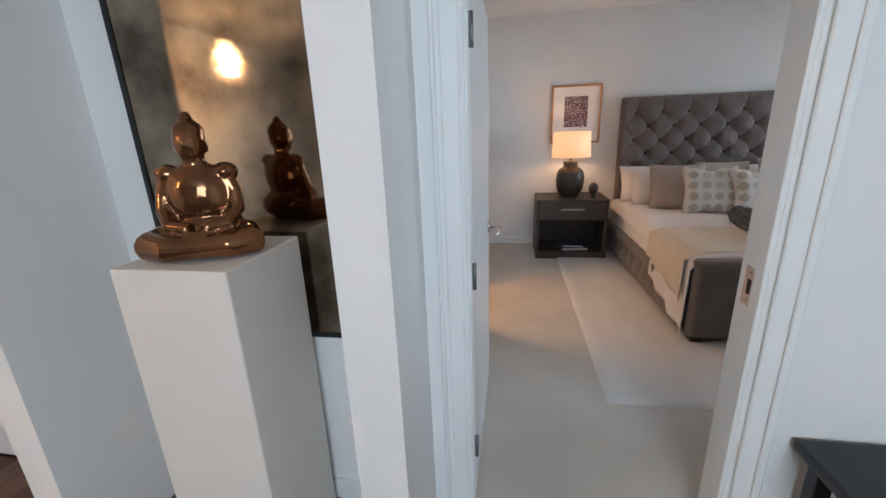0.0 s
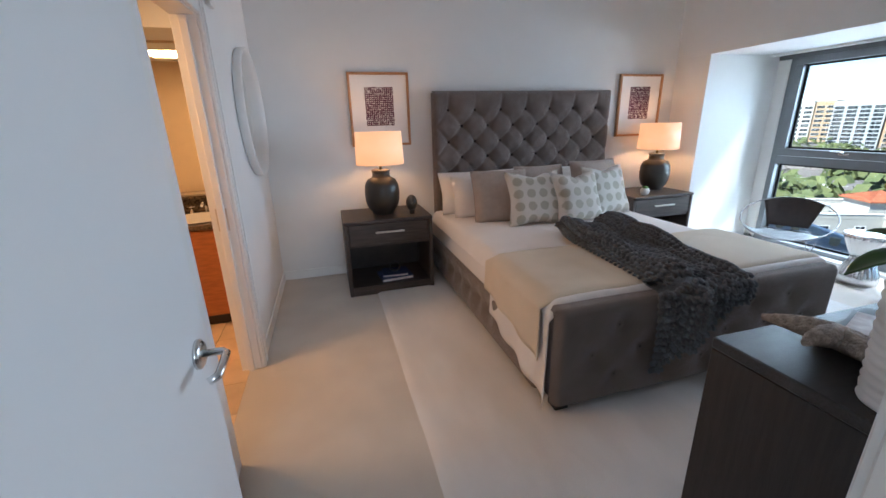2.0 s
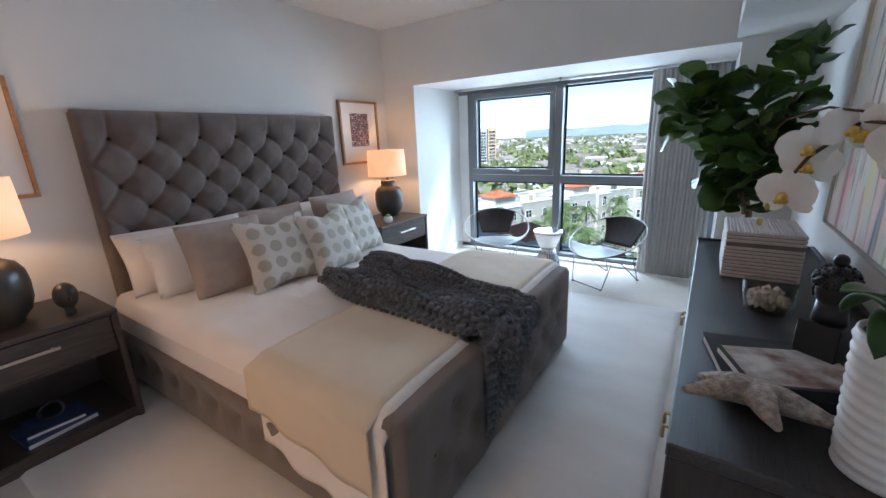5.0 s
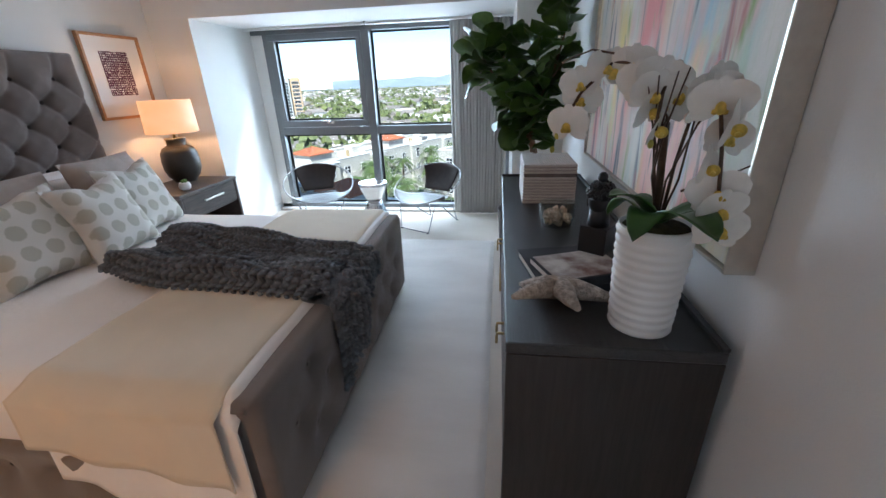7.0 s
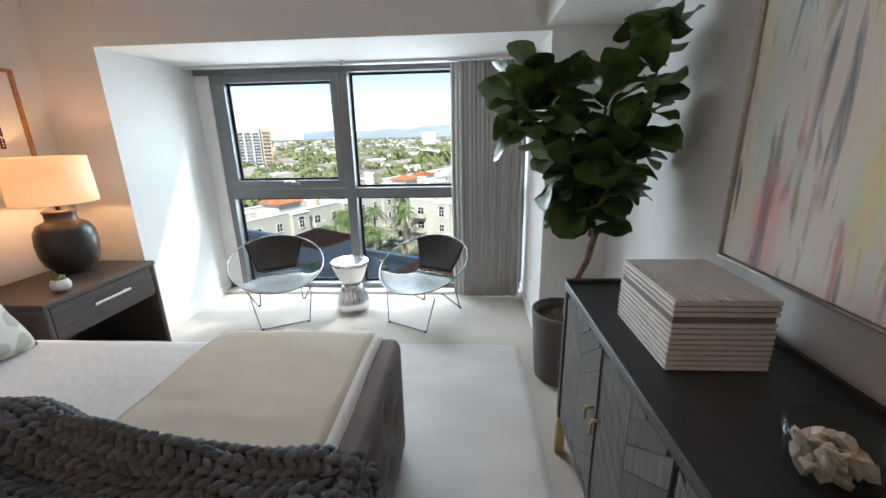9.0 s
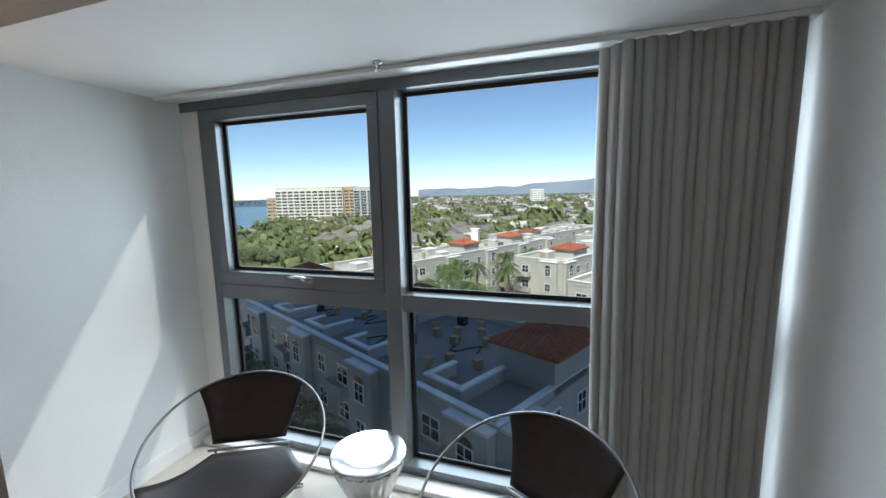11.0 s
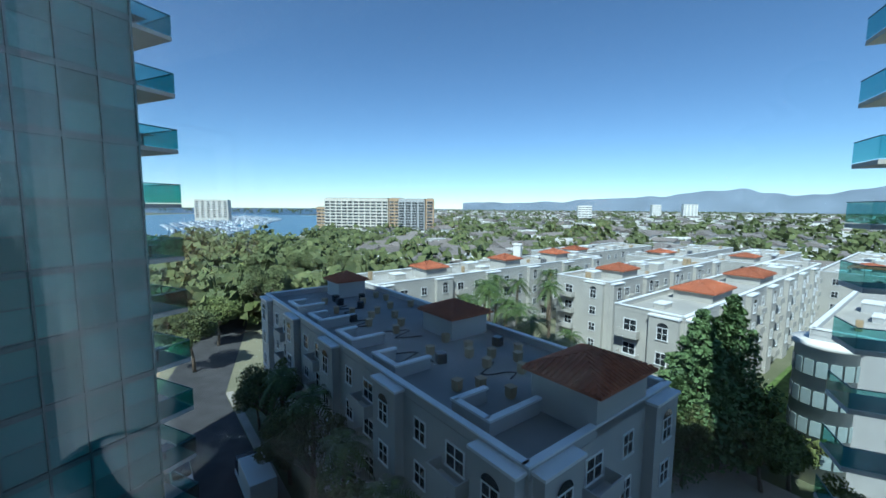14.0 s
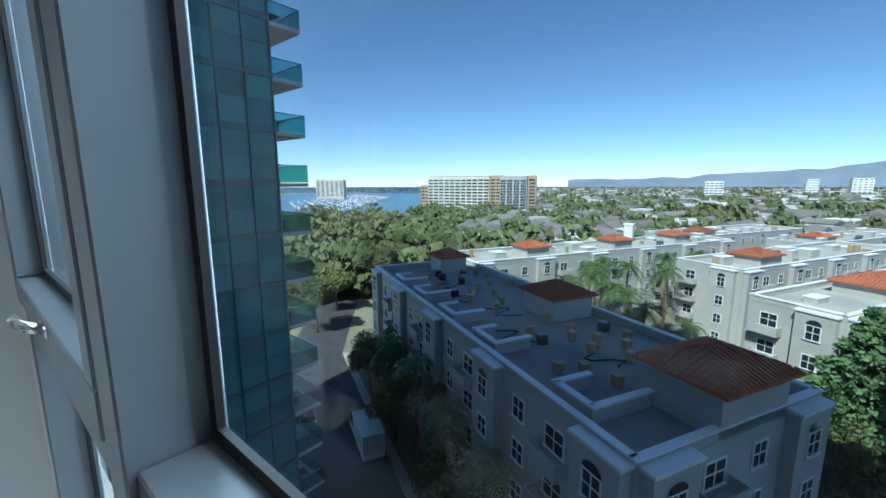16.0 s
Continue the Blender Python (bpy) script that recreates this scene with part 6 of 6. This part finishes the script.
ac_me = bpy.data.meshes.new("condenser")
am_.to_mesh(ac_me)
am_.free()
ac_me.materials.append(M_DARKWIN)
spots = []
for i in range(34):
    for _ in range(30):
        v, u = rng.uniform(3.0, 13.5), rng.uniform(6, 39)
        if all((v - a) ** 2 + (u - c) ** 2 > 2.6 for a, c in spots) and not (9 < v < 14.5 and 16.5 < u < 22.5) and not (v < 4.6 and (u % 7.4) > 5.6):
            break
    spots.append((v, u))
    piece("roof_vent" if i % 5 else "condenser", vent_me if i % 5 else ac_me, nb, pose(v, u, -11.24, 0, 0, rng.uniform(-20, 20)))
for k in range(5):
    v, u = rng.uniform(3, 10), 8 + 6 * k
    part("roof_duct", tube([(v + 1.3 * math.sin(q * 1.3 + k), u + q * 0.5, -11.17) for q in range(8)], 0.06, 6), M_DARKWIN, nb)

block("apartment_building", "pale cream flats beyond the courtyard", 17, 48, 88, 60, -12.5, M_CREAM, M_ROOFL, 4, ("s", "w"), 4.2, towers=((30, 50, 35, 55, 2.2), (52, 50, 57, 55, 2.2), (72, 51, 77, 56, 2.2)))
block("apartment_building", "cream flats with balconies beside the lawn", 35.3, 6.6, 112, 15, -11.6, M_CREAM, M_ROOFL, 4, ("w", "s"), 3.6, towers=((48, 8, 56, 13, 1.6), (70, 8, 78, 13, 1.6)))
block("apartment_building", "long cream flats behind palm trees", 52, 25, 105, 36, -12.3, M_CREAM, M_ROOFL, 4, ("w", "s"), 4.0, towers=((60, 27, 66, 32, 1.8),))
eb = block("apartment_building", "grey flats with a glazed round bay", 40, -30, 78, -3.2, -11.2, M_STUCCO, M_ROOFL, 4, ("w",), 4.0, balcony=False)
part("glazed_bay", lathe([(2.6, GZ), (2.6, -12.2), (2.9, -12.1), (2.9, -11.6)], 24, (41.0, -4.6)), M_HOUSE, eb)
for k in range(4):
    zb = -14.9 - 3.05 * k
    for q in range(16):
        a = radians(90 + 22.5 * q)
        part("bay_pane", box(-0.42, -0.03, 0, 0.42, 0.03, 1.55, 0.01), M_BAYGLASS, eb, place=pose(41.0 + 2.6 * math.cos(a), -4.6 + 2.6 * math.sin(a), zb, 0, 0, 180 + 22.5 * q))
for a in ((95, 62, 150, 78), (120, 20, 170, 34), (118, -6, 190, 8), (110, 40, 170, 52), (95, -40, 160, -16)):
    block("apartment_building", "low cream block among trees", *a, -14.0, M_CREAM, M_ROOFL, 3, ("w", "s"), 5.0, bays=False, balcony=False, towers=((a[0] + 8, a[1] + 3, a[0] + 14, a[1] + 9, 1.6),))
pool = setting("water_pool", boxes((20, 24, GZ, 27, 34, GZ + 0.12)), M_POOL, "turquoise courtyard pool", "water")
pool.matrix_basis = BASE
ft_ = thing("clay_pavilion", BASE, "low courtyard pavilion with terracotta roof", "building")
part("wall", box(20, 12, GZ, 27, 20, GZ + 3.2), M_CREAM, ft_)
hip_roof(20, 12, 27, 20, GZ + 3.2, 1.4, ft_)

# our own tower, above, below and beside the flat
ot = thing("apartment_tower", pose(0, 0, 0), "tall apartment tower that holds the flat", "building")
# unseen storeys, heights set so their shadow covers the near flats
part("upper_storeys", box(-18, -44, 2.95, 6.45, 1.0, 34), M_STUCCO, ot)
part("upper_storeys", box(-18, 1.0, 2.95, 6.45, 24.5, 52), M_STUCCO, ot)
part("lower_storeys", box(-18, -44, GZ, 6.45, 24.5, -0.35), M_STUCCO, ot)
part("side_storeys", box(-18, -44, -0.35, 6.45, -4.3, 2.95), M_STUCCO, ot)
part("side_storeys", box(-18, 5.6, -0.35, 6.45, 24.5, 2.95), M_STUCCO, ot)
part("rear_storeys", box(-18, -4.3, -0.35, -2.3, 5.6, 2.95), M_STUCCO, ot)

# glass tower with balconies
gt = thing("glass_tower", pose(1.2, 0, 0), "teal glass tower wing with stacked balconies", "building")
# core's unseen depth and height are set to shade the flats' far end
part("core", box(4, 25.4, GZ, 17.1, 46, 36), M_TEALBAR, gt)
pm_ = box(-0.72, -0.03, 0.06, 0.72, 0.0, 1.42)
pane_me = bpy.data.meshes.new("pane")
pm_.to_mesh(pane_me)
pm_.free()
pane_me.materials.append(M_TEAL)
for k in range(21):
    z0 = -25.5 + 3.0 * k
    part("spandrel", box(6, 25.28, z0 - 0.14, 17.16, 25.4, z0 + 0.14), M_TEALBAR, gt)
    for i in range(7):
        for h in (0.14, 1.56):
            piece("pane", pane_me, gt, pose(16.3 - 1.5 * i, 25.39, z0 + h))
for i in range(8):
    part("mullion", box(17.02 - 1.5 * i, 25.25, GZ, 17.10 - 1.5 * i, 25.38, 40), M_TEALBAR, gt)


def balcony(parent, x0, y0, x1, y1, z, sides, rail=1.05):
    s = part("balcony", box(x0, y0, z - 0.22, x1, y1, z), M_SLAB, parent)
    for a in sides:
        if a == "s":
            r = (x0, y0, z + 0.05, x1, y0 + 0.02, z + rail)
            t = (x0, y0 - 0.01, z + rail, x1, y0 + 0.04, z + rail + 0.05)
        elif a == "e":
            r = (x1 - 0.02, y0, z + 0.05, x1, y1, z + rail)
            t = (x1 - 0.04, y0, z + rail, x1 + 0.01, y1, z + rail + 0.05)
        elif a == "w":
            r = (x0, y0, z + 0.05, x0 + 0.02, y1, z + rail)
            t = (x0 - 0.01, y0, z + rail, x0 + 0.04, y1, z + rail + 0.05)
        else:
            r = (x0, y1 - 0.02, z + 0.05, x1, y1, z + rail)
            t = (x0, y1 - 0.04, z + rail, x1, y1 + 0.01, z + rail + 0.05)
        part("rail_glass", box(*r), M_BALG, s)
        part("top_rail", box(*t), M_TEALBAR, s)


for k in range(18):
    z0 = -22.5 + 3.0 * k
    balcony(gt, 17.15, 25.6, 19.2, 31, z0, "se")
    if k % 2:
        part("balcony_table", boxes((17.6, 26.3, z0 + 0.68, 18.4, 27.1, z0 + 0.72), (17.95, 26.65, z0, 18.05, 26.75, z0 + 0.68)), M_DARKWIN, gt)
    part("balcony_door", box(17.11, 26.2, z0 + 0.02, 17.14, 30, z0 + 2.3), M_TEAL, gt)
rt = thing("balcony_tower", pose(0, 0, 0), "neighbouring tower wing with glass balconies", "building")
part("core", box(33.6, -16, GZ, 35.2, -12.0, 17), M_STUCCO, rt)
for k in range(13):
    balcony(rt, 31.2, -12.5, 33.6, -7.6, -20.2 + 3.0 * k, "nw")

# hotel and far towers
hw = window_mesh(5.2, 2.0)


def tower(name, label, a, b, z1, depth, wall, cols, rows, me=None):
    A, B = Vector((*a, 0)), Vector((*b, 0))
    d = B - A
    ang = math.degrees(math.atan2(d.y, d.x))
    t = thing(name, pose(a[0], a[1], 0, 0, 0, ang), label, "building")
    L = d.length
    # the face looks to local -y or +y, towards the marina flat
    sy = -1
    part("wall", box(0, 0, GZ, L, depth, z1), wall, t)
    part("roof", box(1, 1, z1, L - 1, depth - 1, z1 + 0.8), M_ROOFL, t)
    for i in range(cols):
        for k in range(rows):
            piece("window", me or hw, t, pose(L * (i + 0.5) / cols, -0.05, z1 - 4.2 - (z1 - GZ - 6) / rows * k) @ Matrix.Scale(min(1.0, L / cols / 6.4), 4))
    return t


tower("hotel", "long pale concrete hotel slab with a grid of windows", (300, 262), (318, 203), 8.6, 20, M_HOTEL, 11, 10)
tower("tan_tower", "tan residential tower near the marina", (318, 202), (321, 192), 8.9, 20, M_TAN, 2, 10)
tower("ribbed_tower", "white and grey ribbed balcony tower", (310, 187), (318, 165), 7.8, 22, M_STUCCO, 4, 12)
tower("tan_tower", "tan residential tower near the marina", (319, 164.5), (322, 158), 8.4, 20, M_TAN, 1, 10)
tower("office_block", "pale office block across the marina", (455, 690), (490, 650), 10, 25, M_HOTEL, 6, 8)
tower("office_block", "low brown block beside the hotel", (380, 345), (395, 320), 0, 22, M_TAN, 5, 5)
tower("office_block", "distant white tower pair on the plain", (840, 92), (845, 66), 6, 20, M_HOUSE, 4, 6)
tower("office_block", "distant white block on the plain", (1300, -140), (1306, -175), 14, 20, M_HOUSE, 4, 6)
tower("office_block", "distant dark block on the plain", (1250, -60), (1255, -82), 12, 20, M_HOUSE, 4, 6)
st_ = thing("white_stack", pose(110, 28.7, 0), "square white chimney stack among roofs", "chimney")
part("shaft", box(-1, -1, GZ, 1, 1, -8.4, 0.1), M_HOUSE, st_)
part("cap", box(-1.15, -1.15, -8.4, 1.15, 1.15, -8.1), M_HOUSE, st_)


# trees
def leaf_cloud(clumps, n, size, rng, flatten=0.8):
    """Many small tilted leaf blades gathered into clumps; returns verts, faces."""
    vs, fs = [], []
    for c, r in clumps:
        for _ in range(n):
            d = Vector((rng.gauss(0, 1), rng.gauss(0, 1), rng.gauss(0, 1))).normalized() * r * (0.55 + 0.5 * rng.random())
            d.z *= flatten
            p = Vector(c) + d
            a = Vector((rng.gauss(0, 1), rng.gauss(0, 1), rng.gauss(0, 1))).normalized()
            b = a.orthogonal().normalized()
            s = size * rng.uniform(0.6, 1.3)
            k = len(vs)
            vs += [p + a * s, p + b * s * 0.6, p - a * s, p - b * s * 0.6]
            fs.append((k, k + 1, k + 2, k + 3))
    return vs, fs


def from_lists(name, vs, fs, m, parent=None, kind=""):
    me = bpy.data.meshes.new(name)
    me.from_pydata([tuple(v) for v in vs], [], fs)
    me.materials.append(m)
    o = new(name, me)
    if parent:
        o.parent = parent
    if kind:
        o["kind"] = kind
    return o


def broad_tree(height, radius, m, seed, label):
    rng = random.Random(seed)
    t = thing("tree", pose(0, 0, GZ), label, "tree", "street trees")
    hub = Vector((rng.uniform(-.4, .4), rng.uniform(-.4, .4), height * 0.42))
    part("trunk", tube([(0, 0, -0.1), hub * 0.5 + Vector((0.15, 0, 0)), hub], [0.32, 0.24, 0.18], 8), M_TRUNK, t)
    clumps = []
    for k in range(11):
        a = k * 2.4 + rng.uniform(-.3, .3)
        r = radius * (0.25 + 0.65 * rng.random())
        p = Vector((r * math.cos(a), r * math.sin(a), height * rng.uniform(0.55, 0.92)))
        clumps.append((p, radius * rng.uniform(0.30, 0.46)))
        part("limb", tube([hub, hub.lerp(p, 0.5) + Vector((0, 0, 0.2)), p], [0.13, 0.09, 0.04], 6), M_TRUNK, t)
    vs, fs = leaf_cloud(clumps, 420, 0.22, rng)
    from_lists("crown", vs, fs, m, t)
    return t


def conifer(height, radius, seed, label):
    rng = random.Random(seed)
    t = thing("conifer", pose(0, 0, GZ), label, "tree", "conifers")
    part("trunk", tube([(0, 0, -0.1), (0, 0, height * 0.95)], [0.35, 0.05], 8), M_TRUNK, t)
    clumps = []
    for k in range(52):
        h = 0.10 + 0.88 * k / 52
        a = k * 2.4
        r = radius * (1 - h) * 1.15 * rng.uniform(0.45, 1.0)
        clumps.append((Vector((r * math.cos(a), r * math.sin(a), height * h)), 0.35 + radius * (1 - h) * 0.55))
    vs, fs = leaf_cloud(clumps, 170, 0.27, rng, 0.6)
    from_lists("crown", vs, fs, M_CONIF, t)
    return t


def palm(height, seed, label):
    rng = random.Random(seed)
    t = thing("palm_tree", pose(0, 0, GZ), label, "tree", "palm trees")
    part("trunk", tube([(0, 0, -0.1), (0.15, 0.05, height * 0.5), (0.1, 0, height)], [0.26, 0.19, 0.17], 8), M_TRUNK, t)
    for k in range(26):
        a = k * 2.4
        up = rng.uniform(-0.5, 1.2)
        vs, fs = [], []
        L = rng.uniform(1.8, 2.6)
        spine = []
        for q in range(7):
            s = q / 6
            spine.append(Vector((0.1 + math.cos(a) * L * s * math.cos(up * 0.6), math.sin(a) * L * s * math.cos(up * 0.6), height + L * (0.8 * up * s - 0.75 * s * s))))
        side = Vector((-math.sin(a), math.cos(a), 0))
        for q in range(6):
            p, r = spine[q], spine[q + 1]
            w = 0.55 * math.sin(math.pi * (q + 0.7) / 6.6) + 0.06
            for sg in (-1, 1):
                for h in (0.0, 0.5):
                    c = p.lerp(r, h)
                    k0 = len(vs)
                    vs += [c, p.lerp(r, h + 0.35), c + (r - p) * 0.7 + side * sg * w - Vector((0, 0, 0.25 * w))]
                    fs.append((k0, k0 + 1, k0 + 2))
        from_lists("frond", vs, fs, M_PALM, t)
    return t


t1 = broad_tree(11, 4.6, M_FOL, 1, "leafy street tree with an uneven olive crown")
t2 = broad_tree(9, 4.2, M_FOL2, 2, "leafy street tree with a bright green crown")
t3 = broad_tree(15, 5.0, M_FOL, 3, "tall dark green street tree")
rng = random.Random(77)
# left row along the bank, courtyard and roadside
t1.matrix_basis = pose(46, 66, GZ)
t2.matrix_basis = pose(56, 74, GZ)
t3.matrix_basis = pose(66, 72, GZ)
for x, y, k in ((61, 86, 0), (53, 84, 1), (66, 96, 0), (72, 86, 1), (75, 100, 0), (82, 92, 2), (86, 104, 1), (92, 88, 2), (98, 100, 0), (104, 84, 2), (112, 96, 1), (120, 84, 0), (128, 100, 2), (46, 90, 1)):
    copy_thing((t1, t2, t3)[k], pose(x, y, GZ, 0, 0, rng.uniform(0, 360)) @ Matrix.Scale(rng.uniform(0.72, 1.0), 4))
for v, u, k in ((-3.0, 20, 2), (-3.0, 27, 0), (-3.2, 33, 2), (-3.0, 14, 0), (-3.0, 39, 0), (33, -2, 1), (30, -8, 1), (42, 1.8, 1), (28, -14, 0)):
    p = local(v, u)
    copy_thing((t1, t2, t3)[k], pose(p.x, p.y, GZ, 0, 0, rng.uniform(0, 360)) @ Matrix.Scale(rng.uniform(0.55, 0.75), 4))
c_1 = conifer(17.5, 5.0, 4, "tall dark green conifer beside the courtyard")
c_1.matrix_basis = pose(54, -5.0, GZ)
copy_thing(c_1, pose(59, -8.6, GZ, 0, 0, 80) @ Matrix.Scale(1.05, 4))
copy_thing(c_1, pose(51, -3.0, GZ, 0, 0, 170) @ Matrix.Scale(0.62, 4))
for x, y, k, sc in ((49.5, -3.6, 2, 0.55), (55, -2.0, 1, 0.75), (53.5, -13.2, 1, 0.62), (57.5, -11.5, 1, 0.5), (51.5, 0.5, 0, 0.5)):
    copy_thing((t1, t2, t3)[k], pose(x, y, GZ, 0, 0, 40 * x) @ Matrix.Scale(sc, 4))
p_1 = palm(9.5, 6, "feathery palm tree in the courtyard")
q = local(-2.4, 9)
p_1.matrix_basis = pose(q.x, q.y, GZ) @ Matrix.Scale(1.0, 4)
for v, u, s in ((-2.2, 3, 0.95), (-2.6, 15, 1.0), (-2.2, 23, 1.05), (-2.8, 30, 1.0), (5, -3.0, 0.85), (9, -3.5, 0.9), (19, 8, 0.9), (22, 10, 1.05), (24, 16, 1.2), (27, 22, 1.25), (29, 26, 1.3), (31, 30, 1.3), (33, 36, 1.35), (36, 40, 1.35), (39, 42, 1.3), (42, 43, 1.35), (45, 40, 1.3), (30, 38, 1.2), (25, 34, 1.2), (22, 40, 1.1), (47, 34, 1.3), (28, 12, 1.0), (33, 20, 1.0), (60, 44, 1.3), (68, 43, 1.3)):
    q = local(v, u)
    copy_thing(p_1, pose(q.x, q.y, GZ, 0, 0, rng.uniform(0, 360)) @ Matrix.Scale(s * 1.05, 4))


# far woods, houses, boats
def far_woods(name, count, spread, seed, m, label, hmin=5, hmax=13):
    rng = random.Random(seed)
    vs, fs = [], []
    made = 0
    while made < count:
        a = radians(rng.uniform(-40, 78))
        d = 95 + spread * rng.random() ** 1.7
        x, y = 6 + d * math.cos(a), 3 + d * math.sin(a)
        lv = BASE.inverted() @ Vector((x, y, 0))
        if -16 < lv.x < 178 and -42 < lv.y < 80:
            continue
        if y > 250 and 150 < x < 900 and y > 0.62 * x + 60:
            continue
        if rng.random() < 0.25 + 0.5 * noise.noise((x * 0.012, y * 0.012, seed)):
            continue
        made += 1
        h = rng.uniform(hmin, hmax)
        r = h * rng.uniform(0.34, 0.55)
        n = 46 if d < 320 else 20
        for _ in range(n):
            dd = Vector((rng.gauss(0, 1), rng.gauss(0, 1), rng.gauss(0, 1))).normalized() * r * rng.uniform(0.5, 1.05)
            p = Vector((x, y, GZ + h * 0.62)) + Vector((dd.x, dd.y, dd.z * 0.75))
            aa = Vector((rng.gauss(0, 1), rng.gauss(0, 1), rng.gauss(0, 1))).normalized()
            b = aa.orthogonal().normalized()
            s = r * (0.30 if d < 320 else 0.48)
            k = len(vs)
            vs += [p + aa * s, p + b * s * 0.7, p - aa * s, p - b * s * 0.7]
            fs.append((k, k + 1, k + 2, k + 3))
    o = from_lists(name, vs, fs, m, kind="stuff")
    tagged(o, label, "trees")


far_woods("woods", 760, 560, 31, M_FOL, "olive-green trees across the suburb")
far_woods("woods", 700, 500, 32, M_FOL2, "bright green trees across the suburb", 4, 9)
far_woods("woods", 1900, 3300, 33, M_FOL, "distant woods towards the horizon", 8, 15)


def houses(count, seed):
    rng = random.Random(seed)
    vs, fs, rv, rf = [], [], [], []
    made = 0
    while made < count:
        a = radians(rng.uniform(-40, 36))
        d = 150 + 2300 * rng.random() ** 1.6
        x, y = 6 + d * math.cos(a), 3 + d * math.sin(a)
        lv = BASE.inverted() @ Vector((x, y, 0))
        if -16 < lv.x < 180 and -42 < lv.y < 82:
            continue
        made += 1
        w, l, h = rng.uniform(4, 6.5), rng.uniform(5, 10), rng.uniform(4.5, 9)
        t = radians(-27 + rng.choice((0, 90)) + rng.uniform(-4, 4))
        c, s = math.cos(t), math.sin(t)

        def at(px, py, pz):
            return (x + c * px - s * py, y + s * px + c * py, GZ + pz)
        k = len(vs)
        vs += [at(-w, -l, 0), at(w, -l, 0), at(w, l, 0), at(-w, l, 0), at(-w, -l, h), at(w, -l, h), at(w, l, h), at(-w, l, h)]
        fs += [(k, k + 1, k + 5, k + 4), (k + 1, k + 2, k + 6, k + 5), (k + 2, k + 3, k + 7, k + 6), (k + 3, k, k + 4, k + 7), (k + 4, k + 5, k + 6, k + 7)]
        if rng.random() < 0.62:
            k = len(rv)
            o, e = 0.4, w * 0.42
            rv += [at(-w - o, -l - o, h), at(w + o, -l - o, h), at(w + o, l + o, h), at(-w - o, l + o, h), at(0, -l - o, h + e), at(0, l + o, h + e)]
            rf += [(k, k + 3, k + 5, k + 4), (k + 1, k + 4, k + 5, k + 2), (k, k + 4, k + 1), (k + 3, k + 2, k + 5)]
    b = thing("suburb_houses", pose(0, 0, 0), "hundreds of small white suburban houses among trees", "houses")
    b["kind"] = "stuff"
    from_lists("wall", vs, fs, M_HOUSE, b, "stuff")
    from_lists("roof", rv, rf, M_HROOF, b, "stuff")


houses(2400, 5)


def boats():
    rng = random.Random(9)
    vs, fs = [], []
    for row in range(16):
        for i in range(34):
            if rng.random() < 0.30:
                continue
            x = 190 + row * 26 + i * 9.5 * 0.45
            y = 285 + row * 22 + i * 9.5 * 0.9
            L, W, Hh = rng.uniform(2.4, 4.8), rng.uniform(0.9, 1.5), rng.uniform(0.8, 2.0)
            z = GZ + 0.1
            k = len(vs)
            vs += [(x - L, y - W, z), (x + L * 0.5, y - W, z), (x + L, y, z), (x + L * 0.5, y + W, z), (x - L, y + W, z)]
            vs += [(px, py, z + Hh) for px, py, _ in vs[k:k + 5]]
            fs += [(k + q, k + (q + 1) % 5, k + 5 + (q + 1) % 5, k + 5 + q) for q in range(5)] + [tuple(k + 5 + q for q in range(5))]
            if rng.random() < 0.6:
                k = len(vs)
                mh = rng.uniform(9, 15)
                vs += [(x - 0.1, y - 0.1, z), (x + 0.1, y - 0.1, z), (x, y + 0.12, z), (x, y, z + mh)]
                fs += [(k, k + 1, k + 3), (k + 1, k + 2, k + 3), (k + 2, k, k + 3)]
    tagged(from_lists("moored_boats", vs, fs, M_BOAT, kind="stuff"), "rows of white moored boats and masts", "boats")


boats()


def vehicle(place, L, W, Hh, m, label, name):
    c = thing(name, place, label, "vehicle")
    part("body", box(-L / 2, -W / 2, 0.3, L / 2, W / 2, 0.85, 0.12, 2), m, c)
    if name == "car":
        part("cabin", box(-L * 0.28, -W / 2 + 0.1, 0.85, L * 0.22, W / 2 - 0.1, Hh, 0.2, 2), M_DARKWIN, c)
    else:
        part("cargo_box", box(-L / 2, -W / 2, 0.86, L * 0.2, W / 2, Hh, 0.05), m, c)
        part("cab", box(L * 0.22, -W / 2 + 0.05, 0.86, L / 2 - 0.1, W / 2 - 0.05, Hh * 0.75, 0.15, 2), M_DARKWIN, c)
    for sx in (-0.32, 0.32):
        for sy in (-1, 1):
            part("wheel", tube([(L * sx, sy * (W / 2 - 0.2), 0.32), (L * sx, sy * W / 2, 0.32)], 0.32, 14), M_GASKET, c)


q = local(-6.0, 28)
vehicle(pose(q.x, q.y, GZ + 0.05, 0, 0, 63), 7.0, 2.3, 3.0, M_BOAT, "white box truck parked on the service road", "truck")
q = local(-11.5, 34)
vehicle(pose(q.x, q.y, GZ + 0.05, 0, 0, 63), 4.4, 1.8, 1.45, M_BOAT, "silver car parked at the kerb", "car")
